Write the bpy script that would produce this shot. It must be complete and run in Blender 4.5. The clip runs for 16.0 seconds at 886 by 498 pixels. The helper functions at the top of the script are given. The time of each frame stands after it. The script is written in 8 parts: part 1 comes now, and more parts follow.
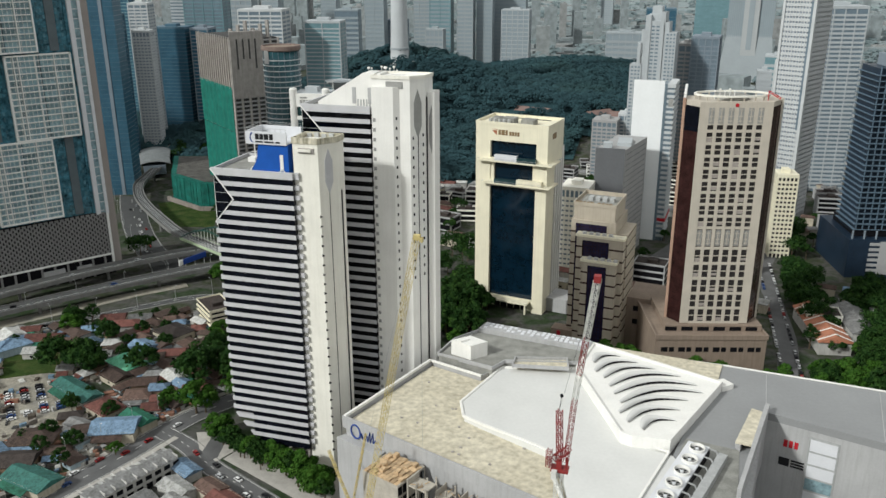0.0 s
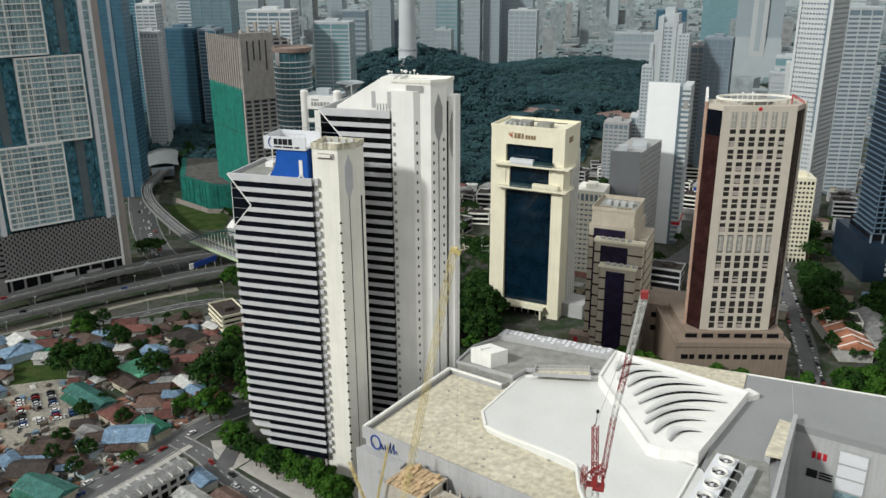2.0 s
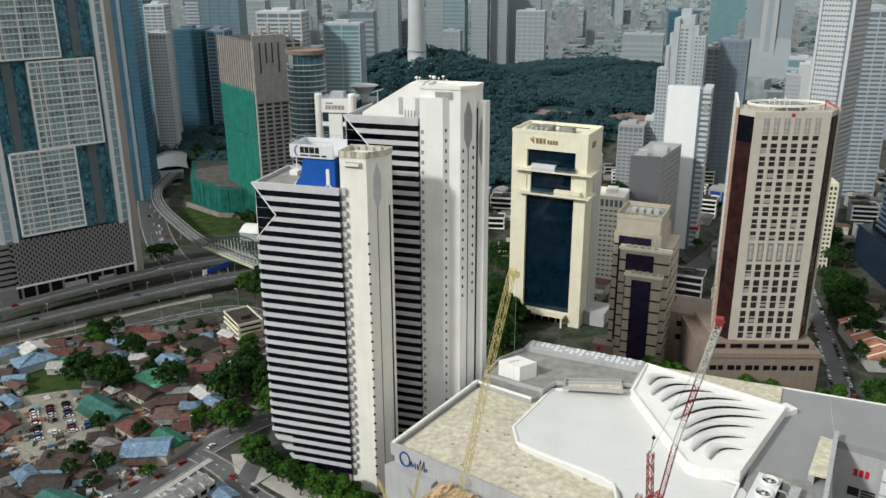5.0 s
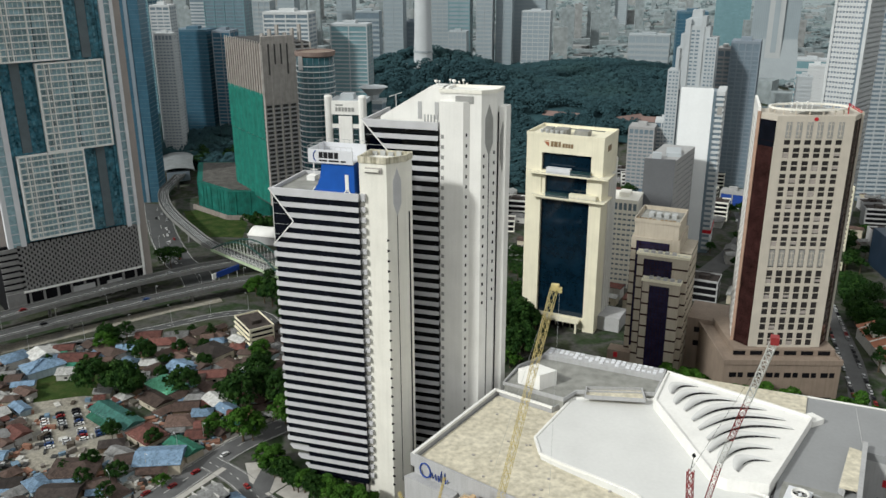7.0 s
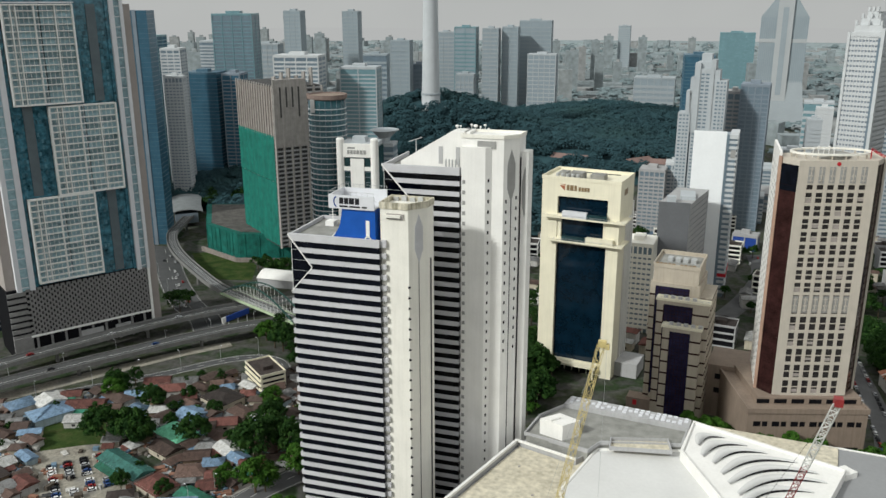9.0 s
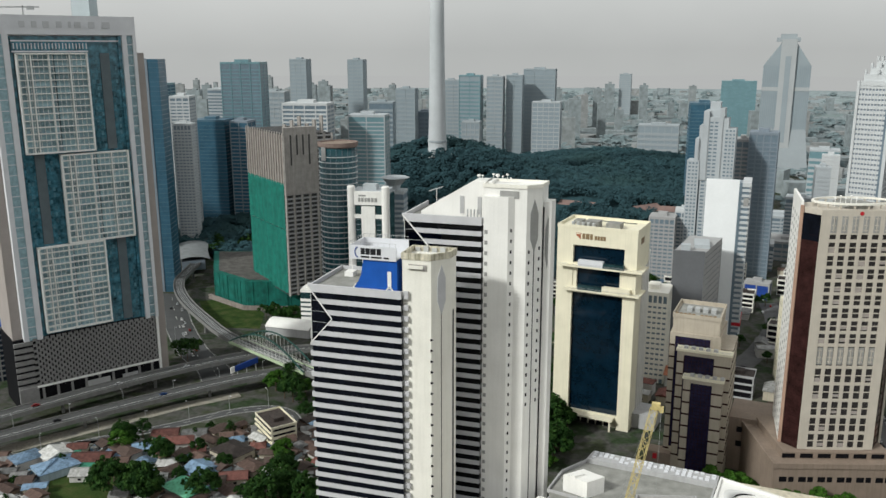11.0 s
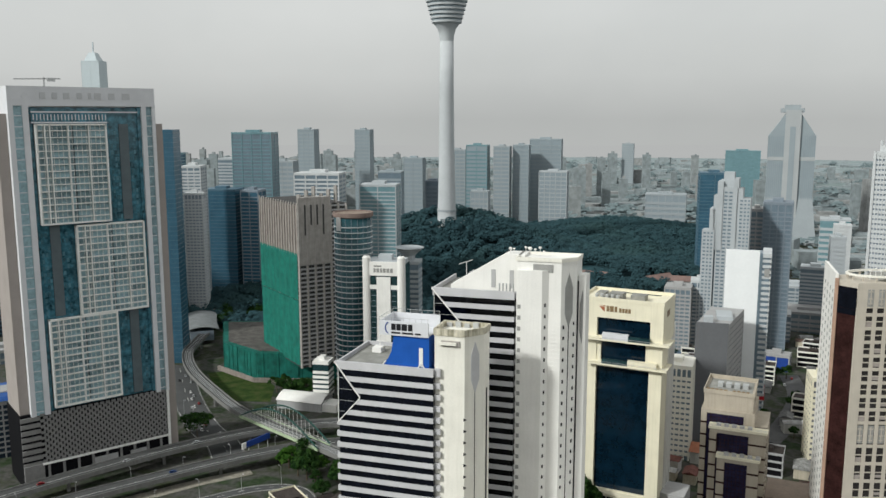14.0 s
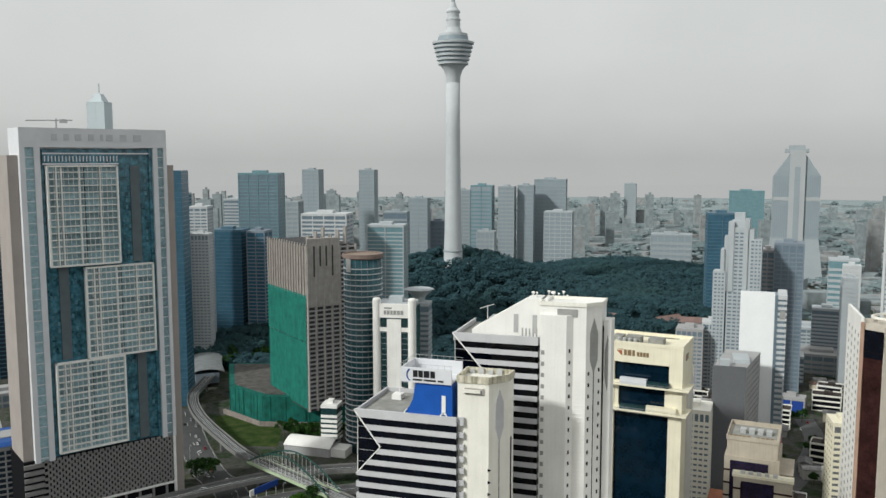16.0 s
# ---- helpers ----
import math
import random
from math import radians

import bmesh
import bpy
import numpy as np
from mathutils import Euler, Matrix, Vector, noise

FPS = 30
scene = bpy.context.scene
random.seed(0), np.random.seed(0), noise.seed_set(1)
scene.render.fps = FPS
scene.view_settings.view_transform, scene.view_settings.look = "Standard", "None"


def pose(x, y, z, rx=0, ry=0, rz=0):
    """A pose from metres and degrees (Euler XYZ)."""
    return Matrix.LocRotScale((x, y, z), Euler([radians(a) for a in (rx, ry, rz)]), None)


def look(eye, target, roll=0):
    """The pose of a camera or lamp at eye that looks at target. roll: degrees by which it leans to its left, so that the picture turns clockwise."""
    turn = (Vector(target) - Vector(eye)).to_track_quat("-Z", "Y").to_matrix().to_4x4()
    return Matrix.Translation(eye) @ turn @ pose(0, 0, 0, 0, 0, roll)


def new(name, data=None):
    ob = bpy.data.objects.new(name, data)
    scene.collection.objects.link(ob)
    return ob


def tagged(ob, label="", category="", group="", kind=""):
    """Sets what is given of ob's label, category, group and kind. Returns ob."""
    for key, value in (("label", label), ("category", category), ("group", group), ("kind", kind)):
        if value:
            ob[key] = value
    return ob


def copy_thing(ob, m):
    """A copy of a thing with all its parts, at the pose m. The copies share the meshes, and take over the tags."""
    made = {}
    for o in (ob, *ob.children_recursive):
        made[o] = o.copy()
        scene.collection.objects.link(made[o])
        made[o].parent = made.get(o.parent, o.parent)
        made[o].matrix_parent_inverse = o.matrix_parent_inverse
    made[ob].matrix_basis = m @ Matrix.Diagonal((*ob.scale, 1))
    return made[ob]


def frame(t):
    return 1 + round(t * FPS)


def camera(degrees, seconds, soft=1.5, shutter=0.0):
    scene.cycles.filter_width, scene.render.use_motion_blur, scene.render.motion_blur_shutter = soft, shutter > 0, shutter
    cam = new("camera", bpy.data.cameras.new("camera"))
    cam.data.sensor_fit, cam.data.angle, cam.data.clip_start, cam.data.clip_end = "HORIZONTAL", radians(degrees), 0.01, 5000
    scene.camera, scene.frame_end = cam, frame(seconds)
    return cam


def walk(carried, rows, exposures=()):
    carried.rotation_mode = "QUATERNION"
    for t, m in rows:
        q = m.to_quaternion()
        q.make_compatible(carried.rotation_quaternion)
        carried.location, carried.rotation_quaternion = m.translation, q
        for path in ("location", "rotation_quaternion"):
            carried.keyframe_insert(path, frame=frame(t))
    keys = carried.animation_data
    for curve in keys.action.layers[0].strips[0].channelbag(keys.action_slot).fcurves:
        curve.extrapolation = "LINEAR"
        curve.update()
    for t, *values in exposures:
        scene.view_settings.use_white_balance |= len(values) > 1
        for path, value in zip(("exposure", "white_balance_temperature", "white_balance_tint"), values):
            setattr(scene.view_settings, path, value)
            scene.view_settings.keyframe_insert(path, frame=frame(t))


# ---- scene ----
cam = camera(55.8, 16.0)
METRES, EYE, TILT, LEAN, TURN = 80.0, 214.0, 0.0, 0.0, 16.8
ROWS = [
    (0.0, 0.0, 0.0, 0.0, -0.08, -19.18, 0.22),
    (0.5, -0.024, 0.0201, 0.0025, -0.03, -19.2, 0.2),
    (1.0, -0.0471, 0.0408, 0.0043, 0.03, -19.19, 0.21),
    (1.5, -0.0709, 0.0609, 0.007, 0.08, -19.19, 0.2),
    (2.0, -0.0943, 0.0821, 0.0088, 0.1, -19.18, 0.2),
    (2.5, -0.1171, 0.1021, 0.0114, 0.11, -19.2, 0.19),
    (3.0, -0.1404, 0.1241, 0.0147, 0.14, -19.21, 0.2),
    (3.5, -0.1649, 0.1448, 0.0164, 0.16, -19.2, 0.19),
    (4.0, -0.1884, 0.1657, 0.0188, 0.16, -19.2, 0.19),
    (6.5, -0.3097, 0.268, 0.0331, 0.19, -19.25, 0.16),
    (7.0, -0.3328, 0.2883, 0.0342, 0.21, -19.24, 0.15),
    (7.5, -0.3565, 0.3095, 0.0369, 0.25, -18.9, 0.15),
    (8.0, -0.3803, 0.3309, 0.0397, 0.28, -18.13, 0.14),
    (8.5, -0.4039, 0.3514, 0.0408, 0.32, -17.32, 0.13),
    (9.0, -0.4269, 0.3713, 0.042, 0.35, -16.52, 0.12),
    (11.5, -0.5547, 0.4647, 0.0489, 0.38, -12.65, 0.06),
    (12.0, -0.5782, 0.484, 0.0492, 0.39, -11.88, 0.06),
    (12.5, -0.6007, 0.5034, 0.0514, 0.4, -11.11, 0.07),
    (13.0, -0.6243, 0.5223, 0.0534, 0.41, -10.36, 0.06),
    (13.5, -0.6482, 0.5405, 0.0547, 0.42, -9.57, 0.05),
    (14.0, -0.6709, 0.5596, 0.0568, 0.44, -8.8, 0.05),
    (14.5, -0.6945, 0.579, 0.0593, 0.45, -8.06, 0.06),
    (15.0, -0.7179, 0.5984, 0.0615, 0.46, -7.36, 0.08),
    (15.5, -0.7417, 0.6188, 0.0648, 0.49, -6.73, 0.07),
    (16.0, -0.7661, 0.6374, 0.0671, 0.48, -6.11, 0.06),
]
walk(cam, [(t, pose(0, 0, EYE, TILT, LEAN, TURN) @ pose(METRES * x, METRES * y, METRES * z, 90 + pitch, roll, yaw)) for t, x, y, z, yaw, pitch, roll in ROWS])

# ---- sky, sun and exposure ----
SUN_FROM = Vector((-0.50, -0.62, 0.56)).normalized()
world = bpy.data.worlds.new("overcast_sky")
scene.world = world
world.use_nodes = True
wn, wl = world.node_tree.nodes, world.node_tree.links
wn.clear()
sky = wn.new("ShaderNodeTexSky")
sky.sky_type, sky.sun_disc = "NISHITA", False
sky.sun_elevation = math.asin(SUN_FROM.z)
sky.sun_rotation = math.atan2(SUN_FROM.x, SUN_FROM.y)
sky.dust_density, sky.air_density = 5.0, 1.0
coords = wn.new("ShaderNodeTexCoord")
stretch = wn.new("ShaderNodeMapping")
stretch.inputs["Scale"].default_value = (1.0, 1.0, 1.5)
clouds = wn.new("ShaderNodeTexNoise")
clouds.inputs["Scale"].default_value, clouds.inputs["Detail"].default_value = 2.2, 5.0
tones = wn.new("ShaderNodeValToRGB")
tones.color_ramp.elements[0].position, tones.color_ramp.elements[0].color = 0.3, (0.60, 0.62, 0.61, 1)
tones.color_ramp.elements[1].position, tones.color_ramp.elements[1].color = 0.72, (0.72, 0.735, 0.72, 1)
blend = wn.new("ShaderNodeMixRGB")
blend.inputs[0].default_value = 0.94
dim = wn.new("ShaderNodeMixRGB")
dim.blend_type, dim.inputs[0].default_value, dim.inputs[2].default_value = "MULTIPLY", 1.0, (0.1, 0.1, 0.1, 1)
shine = wn.new("ShaderNodeBackground")
wout = wn.new("ShaderNodeOutputWorld")
wl.new(coords.outputs["Generated"], stretch.inputs[0])
wl.new(stretch.outputs[0], clouds.inputs["Vector"])
wl.new(clouds.outputs[0], tones.inputs[0])
wl.new(sky.outputs[0], dim.inputs[1])
wl.new(dim.outputs[0], blend.inputs[1])
wl.new(tones.outputs[0], blend.inputs[2])
parts = wn.new("ShaderNodeSeparateXYZ")
wl.new(coords.outputs["Generated"], parts.inputs[0])
rise = wn.new("ShaderNodeValToRGB")
steps = rise.color_ramp.elements
steps[0].position, steps[0].color = 0.0, (0.76, 0.76, 0.76, 1)
steps[1].position, steps[1].color = 1.0, (1.05, 1.05, 1.05, 1)
for at, tone in ((0.05, 0.93), (0.12, 1.03), (0.30, 1.08)):
    step = steps.new(at)
    step.color = (tone, tone, tone, 1)
lift = wn.new("ShaderNodeMixRGB")
lift.blend_type, lift.inputs[0].default_value = "MULTIPLY", 1.0
wl.new(parts.outputs[2], rise.inputs[0])
wl.new(blend.outputs[0], lift.inputs[1])
wl.new(rise.outputs[0], lift.inputs[2])
wl.new(lift.outputs[0], shine.inputs[0])
wl.new(shine.outputs[0], wout.inputs[0])
sun = new("sun", bpy.data.lights.new("sun", "SUN"))
sun.data.energy, sun.data.angle, sun.data.color = 2.9, radians(5), (0.965, 0.985, 0.945)
sun.matrix_world = look(SUN_FROM * 1000, (0, 0, 0))
scene.view_settings.exposure = 0.0


# ---- mesh helpers ----
class Geo:
    """Gathers vertices and faces of one mesh."""

    def __init__(self):
        self.v, self.f = [], []

    def add(self, verts, faces):
        n = len(self.v)
        self.v += [tuple(p) for p in verts]
        self.f += [tuple(i + n for i in f) for f in faces]
        return self

    def box(self, x0, x1, y0, y1, z0, z1):
        return self.add([(x0, y0, z0), (x1, y0, z0), (x1, y1, z0), (x0, y1, z0), (x0, y0, z1), (x1, y0, z1), (x1, y1, z1), (x0, y1, z1)],
                        [(0, 3, 2, 1), (4, 5, 6, 7), (0, 1, 5, 4), (1, 2, 6, 5), (2, 3, 7, 6), (3, 0, 4, 7)])

    def prism(self, poly, z0, z1, top=None):
        """A plan polygon (counter-clockwise) raised from z0 to z1; top: another plan for the upper end."""
        n, top = len(poly), top or poly
        return self.add([(x, y, z0) for x, y in poly] + [(x, y, z1) for x, y in top],
                        [tuple(range(n))[::-1], tuple(range(n, 2 * n))] + [(i, (i + 1) % n, n + (i + 1) % n, n + i) for i in range(n)])

    def front(self, poly, y0, y1):
        """An elevation polygon in x and z (counter-clockwise seen from the front) from y0 back to y1."""
        n = len(poly)
        return self.add([(x, y0, z) for x, z in poly] + [(x, y1, z) for x, z in poly],
                        [tuple(range(n)), tuple(range(n, 2 * n))[::-1]] + [((i + 1) % n, i, n + i, n + (i + 1) % n) for i in range(n)])

    def ring(self, poly, z0, z1, t):
        """A wall of thickness t that follows the inside of a plan polygon."""
        cx, cy = sum(p[0] for p in poly) / len(poly), sum(p[1] for p in poly) / len(poly)
        inner = []
        for x, y in poly:
            d = math.hypot(x - cx, y - cy)
            inner.append((x + (cx - x) * t * 1.3 / d, y + (cy - y) * t * 1.3 / d))
        n = len(poly)
        vs = [(x, y, z0) for x, y in poly] + [(x, y, z1) for x, y in poly] + [(x, y, z0) for x, y in inner] + [(x, y, z1) for x, y in inner]
        fs = []
        for i in range(n):
            j = (i + 1) % n
            fs += [(i, j, n + j, n + i), (n + i, n + j, 3 * n + j, 3 * n + i), (3 * n + i, 3 * n + j, 2 * n + j, 2 * n + i), (2 * n + i, 2 * n + j, j, i)]
        return self.add(vs, fs)

    def beam(self, p, q, r, n=4):
        p, q = Vector(p), Vector(q)
        d = (q - p).normalized()
        a = d.cross(Vector((0, 0, 1)) if abs(d.z) < 0.95 else Vector((1, 0, 0))).normalized()
        b = d.cross(a)
        vs = [c + (a * math.cos(k) + b * math.sin(k)) * r for c in (p, q) for k in [2 * math.pi * (i + 0.5) / n for i in range(n)]]
        return self.add(vs, [tuple(range(n)), tuple(range(n, 2 * n))[::-1]] + [((i + 1) % n, i, n + i, n + (i + 1) % n) for i in range(n)])

    def lathe(self, cx, cy, prof, n=24, cap=True):
        vs = [(cx + r * math.cos(2 * math.pi * i / n), cy + r * math.sin(2 * math.pi * i / n), z) for r, z in prof for i in range(n)]
        fs = [(k * n + i, k * n + (i + 1) % n, (k + 1) * n + (i + 1) % n, (k + 1) * n + i) for k in range(len(prof) - 1) for i in range(n)]
        if cap:
            fs += [tuple(range(n))[::-1], tuple(range((len(prof) - 1) * n, len(prof) * n))]
        return self.add(vs, fs)

    def tube(self, pts, r, n=6):
        """One connected tube along points."""
        ps = [Vector(p) for p in pts]
        vs = []
        for i, p in enumerate(ps):
            d = (ps[min(i + 1, len(ps) - 1)] - ps[max(i - 1, 0)]).normalized()
            a = d.cross(Vector((0.2, 1, 0.1))).normalized()
            b = d.cross(a)
            vs += [p + (a * math.cos(2 * math.pi * k / n) + b * math.sin(2 * math.pi * k / n)) * r for k in range(n)]
        fs = [tuple(range(n)), tuple(range(n * (len(ps) - 1), n * len(ps)))[::-1]]
        fs += [(i * n + (k + 1) % n, i * n + k, (i + 1) * n + k, (i + 1) * n + (k + 1) % n) for i in range(len(ps) - 1) for k in range(n)]
        return self.add(vs, fs)

    def lattice(self, p, q, w, bays, r=0.09):
        """A square lattice girder from p to q."""
        p, q = Vector(p), Vector(q)
        d = (q - p).normalized()
        a = d.cross(Vector((0.3, 1, 0.1))).normalized() * w / 2
        b = d.cross(a).normalized() * w / 2
        cs = [a + b, a - b, -a - b, b - a]
        for c in cs:
            self.beam(p + c, q + c, r * 1.4)
        for k in range(bays):
            s, e = p.lerp(q, k / bays), p.lerp(q, (k + 1) / bays)
            for i in range(4):
                c, g = cs[i], cs[(i + 1) % 4]
                self.beam(s + c, e + g if k % 2 else s + g, r)
                self.beam(s + (g if k % 2 else c), e + (c if k % 2 else g), r)
        return self

    def mesh(self, name, mat, smooth=False):
        me = bpy.data.meshes.new(name)
        me.from_pydata(self.v, [], self.f)
        if mat:
            me.materials.append(mat)
        if smooth:
            me.polygons.foreach_set("use_smooth", [True] * len(me.polygons))
        me.update()
        return me


def thing(name, label, category, x=0.0, y=0.0, z=0.0, yaw=0.0, group="", kind=""):
    ob = new(name)
    ob.empty_display_size = 0.5
    ob.matrix_basis = pose(x, y, z, 0, 0, yaw)
    return tagged(ob, label, category, group, kind)


def root(ob):
    while ob.parent:
        ob = ob.parent
    return ob


def part(name, geo, mat, parent, label="", world=False, smooth=False):
    """Links a Geo as ONE mesh object under a thing or a part. world: the Geo is in world coordinates."""
    if world:
        m = root(parent).matrix_basis.inverted()
        geo.v = [tuple(m @ Vector(p)) for p in geo.v]
    ob = new(name, geo.mesh(name, mat, smooth))
    ob.parent = parent
    return tagged(ob, label)


def again(name, me, parent, x=0.0, y=0.0, z=0.0, rz=0.0):
    """Another piece on the mesh me, shifted in its thing."""
    ob = new(name, me)
    ob.parent = parent
    ob.matrix_basis = pose(x, y, z, 0, 0, rz)
    return ob


def solid(name, geo, mat, label="", category="", kind="structure", smooth=False):
    return tagged(new(name, geo.mesh(name, mat, smooth)), label, category, "", kind)


def smooth_line(pts, step=6):
    """Points along a rounded way through pts."""
    ps = [Vector(p) for p in pts]
    ps = [ps[0] * 2 - ps[1]] + ps + [ps[-1] * 2 - ps[-2]]
    out = []
    for i in range(1, len(ps) - 2):
        for k in range(step):
            t = k / step
            a, b, c, d = ps[i - 1], ps[i], ps[i + 1], ps[i + 2]
            out.append(0.5 * (2 * b + (c - a) * t + (2 * a - 5 * b + 4 * c - d) * t * t + (3 * b - a - 3 * c + d) * t ** 3))
    return out + [ps[-2]]


def side_of(line, off):
    out = []
    for i, p in enumerate(line):
        d = (line[min(i + 1, len(line) - 1)] - line[max(i - 1, 0)])
        d.z = 0
        d.normalize()
        out.append(p + Vector((d.y, -d.x, 0)) * off)
    return out


def strip(geo, line, a, b, up, down):
    """A bar that follows a line between the side distances a and b."""
    la, lb = side_of(line, a), side_of(line, b)
    vs = []
    for p, q in zip(la, lb):
        vs += [(p.x, p.y, p.z + up), (q.x, q.y, q.z + up), (q.x, q.y, q.z + down), (p.x, p.y, p.z + down)]
    n = len(line)
    fs = [(0, 1, 2, 3), tuple(4 * (n - 1) + i for i in (3, 2, 1, 0))]
    for i in range(n - 1):
        for k in range(4):
            j = (k + 1) % 4
            fs.append((4 * i + k, 4 * i + 4 + k, 4 * i + 4 + j, 4 * i + j))
    geo.add(vs, fs)
    return geo


# ---- materials ----
def mat(name, col, rough=0.7, vary=0.12, size=4.0, fine=0.4, bump=0.15, metal=0.0, each=0.0, spec=0.25, stain=0.0):
    """A procedural surface: broad and fine tone variation, relief, streaks of dirt, and a shift for each piece."""
    m = bpy.data.materials.new(name)
    m.use_nodes = True
    ns, ls = m.node_tree.nodes, m.node_tree.links
    b = ns["Principled BSDF"]
    b.inputs["Roughness"].default_value, b.inputs["Metallic"].default_value = rough, metal
    b.inputs["Specular IOR Level"].default_value = spec
    tc = ns.new("ShaderNodeTexCoord")
    big, small = ns.new("ShaderNodeTexNoise"), ns.new("ShaderNodeTexNoise")
    big.inputs["Scale"].default_value, small.inputs["Scale"].default_value = 1 / size, 1 / fine
    big.inputs["Detail"].default_value, small.inputs["Detail"].default_value = 4, 3
    ls.new(tc.outputs["Object"], big.inputs["Vector"])
    ls.new(tc.outputs["Object"], small.inputs["Vector"])
    mixf = ns.new("ShaderNodeMath")
    mixf.operation = "MULTIPLY_ADD"
    mixf.inputs[1].default_value = 0.65
    ls.new(big.outputs[0], mixf.inputs[0])
    sm = ns.new("ShaderNodeMath")
    sm.operation, sm.inputs[1].default_value = "MULTIPLY", 0.35
    ls.new(small.outputs[0], sm.inputs[0])
    ls.new(sm.outputs[0], mixf.inputs[2])
    last = mixf.outputs[0]
    if each:
        info = ns.new("ShaderNodeObjectInfo")
        sh = ns.new("ShaderNodeMath")
        sh.operation, sh.inputs[1].default_value = "MULTIPLY_ADD", each
        ls.new(info.outputs["Random"], sh.inputs[0])
        ls.new(last, sh.inputs[2])
        off = ns.new("ShaderNodeMath")
        off.operation, off.inputs[1].default_value = "SUBTRACT", each / 2
        ls.new(sh.outputs[0], off.inputs[0])
        last = off.outputs[0]
    ramp = ns.new("ShaderNodeValToRGB")
    lo, hi = 1 - vary * 2.2, 1 + vary * 1.6
    e = ramp.color_ramp.elements
    e[0].position, e[0].color = 0.25, (*[c * max(lo, 0.1) for c in col], 1)
    e[1].position, e[1].color = 0.75, (*[min(c * hi, 0.95) for c in col], 1)
    ls.new(last, ramp.inputs[0])
    colour = ramp.outputs[0]
    if stain:
        mp = ns.new("ShaderNodeMapping")
        mp.inputs["Scale"].default_value = (0.9, 0.9, 0.05)
        ls.new(tc.outputs["Object"], mp.inputs[0])
        st = ns.new("ShaderNodeTexNoise")
        st.inputs["Scale"].default_value, st.inputs["Detail"].default_value = 1.0, 6
        ls.new(mp.outputs[0], st.inputs["Vector"])
        sr = ns.new("ShaderNodeValToRGB")
        sr.color_ramp.elements[0].position, sr.color_ramp.elements[0].color = 0.33, (1 - stain, 1 - stain, 1 - stain * 1.1, 1)
        sr.color_ramp.elements[1].position, sr.color_ramp.elements[1].color = 0.55, (1, 1, 1, 1)
        ls.new(st.outputs[0], sr.inputs[0])
        mul = ns.new("ShaderNodeMixRGB")
        mul.blend_type, mul.inputs[0].default_value = "MULTIPLY", 1
        ls.new(colour, mul.inputs[1])
        ls.new(sr.outputs[0], mul.inputs[2])
        colour = mul.outputs[0]
    ls.new(colour, b.inputs["Base Color"])
    if bump:
        bp = ns.new("ShaderNodeBump")
        bp.inputs["Strength"].default_value, bp.inputs["Distance"].default_value = bump, 0.05
        ls.new(small.outputs[0], bp.inputs["Height"])
        ls.new(bp.outputs[0], b.inputs["Normal"])
    return m


def patchy(name, tones, sizes=(30.0, 4.0), rough=0.9, islands=False, bump=0.2):
    """A mottled surface of several tones; islands: one tone for each loose piece of the mesh."""
    m = bpy.data.materials.new(name)
    m.use_nodes = True
    ns, ls = m.node_tree.nodes, m.node_tree.links
    b = ns["Principled BSDF"]
    b.inputs["Roughness"].default_value, b.inputs["Specular IOR Level"].default_value = rough, 0.05
    tc = ns.new("ShaderNodeTexCoord")
    n1, n2 = ns.new("ShaderNodeTexNoise"), ns.new("ShaderNodeTexNoise")
    n1.inputs["Scale"].default_value, n2.inputs["Scale"].default_value = 1 / sizes[0], 1 / sizes[1]
    n1.inputs["Detail"].default_value = n2.inputs["Detail"].default_value = 5
    ls.new(tc.outputs["Object"], n1.inputs["Vector"])
    ls.new(tc.outputs["Object"], n2.inputs["Vector"])
    ramp = ns.new("ShaderNodeValToRGB")
    els = ramp.color_ramp.elements
    k = len(tones)
    for i, c in enumerate(tones):
        p = (i + 0.5) / k if islands else 0.3 + 0.4 * i / max(k - 1, 1)
        e = els[i] if i < 2 else els.new(p)
        e.position, e.color = p, (*c, 1)
    if islands:
        geo = ns.new("ShaderNodeNewGeometry")
        ramp.color_ramp.interpolation = "CONSTANT"
        ls.new(geo.outputs["Random Per Island"], ramp.inputs[0])
    else:
        ls.new(n1.outputs[0], ramp.inputs[0])
    tone = ns.new("ShaderNodeValToRGB")
    tone.color_ramp.elements[0].position, tone.color_ramp.elements[0].color = 0.3, (0.72, 0.72, 0.72, 1)
    tone.color_ramp.elements[1].position, tone.color_ramp.elements[1].color = 0.7, (1.15, 1.15, 1.15, 1)
    ls.new(n2.outputs[0], tone.inputs[0])
    mul = ns.new("ShaderNodeMixRGB")
    mul.blend_type, mul.inputs[0].default_value = "MULTIPLY", 1
    ls.new(ramp.outputs[0], mul.inputs[1])
    ls.new(tone.outputs[0], mul.inputs[2])
    ls.new(mul.outputs[0], b.inputs["Base Color"])
    if bump:
        bp = ns.new("ShaderNodeBump")
        bp.inputs["Strength"].default_value = bump
        ls.new(n2.outputs[0], bp.inputs["Height"])
        ls.new(bp.outputs[0], b.inputs["Normal"])
    return m


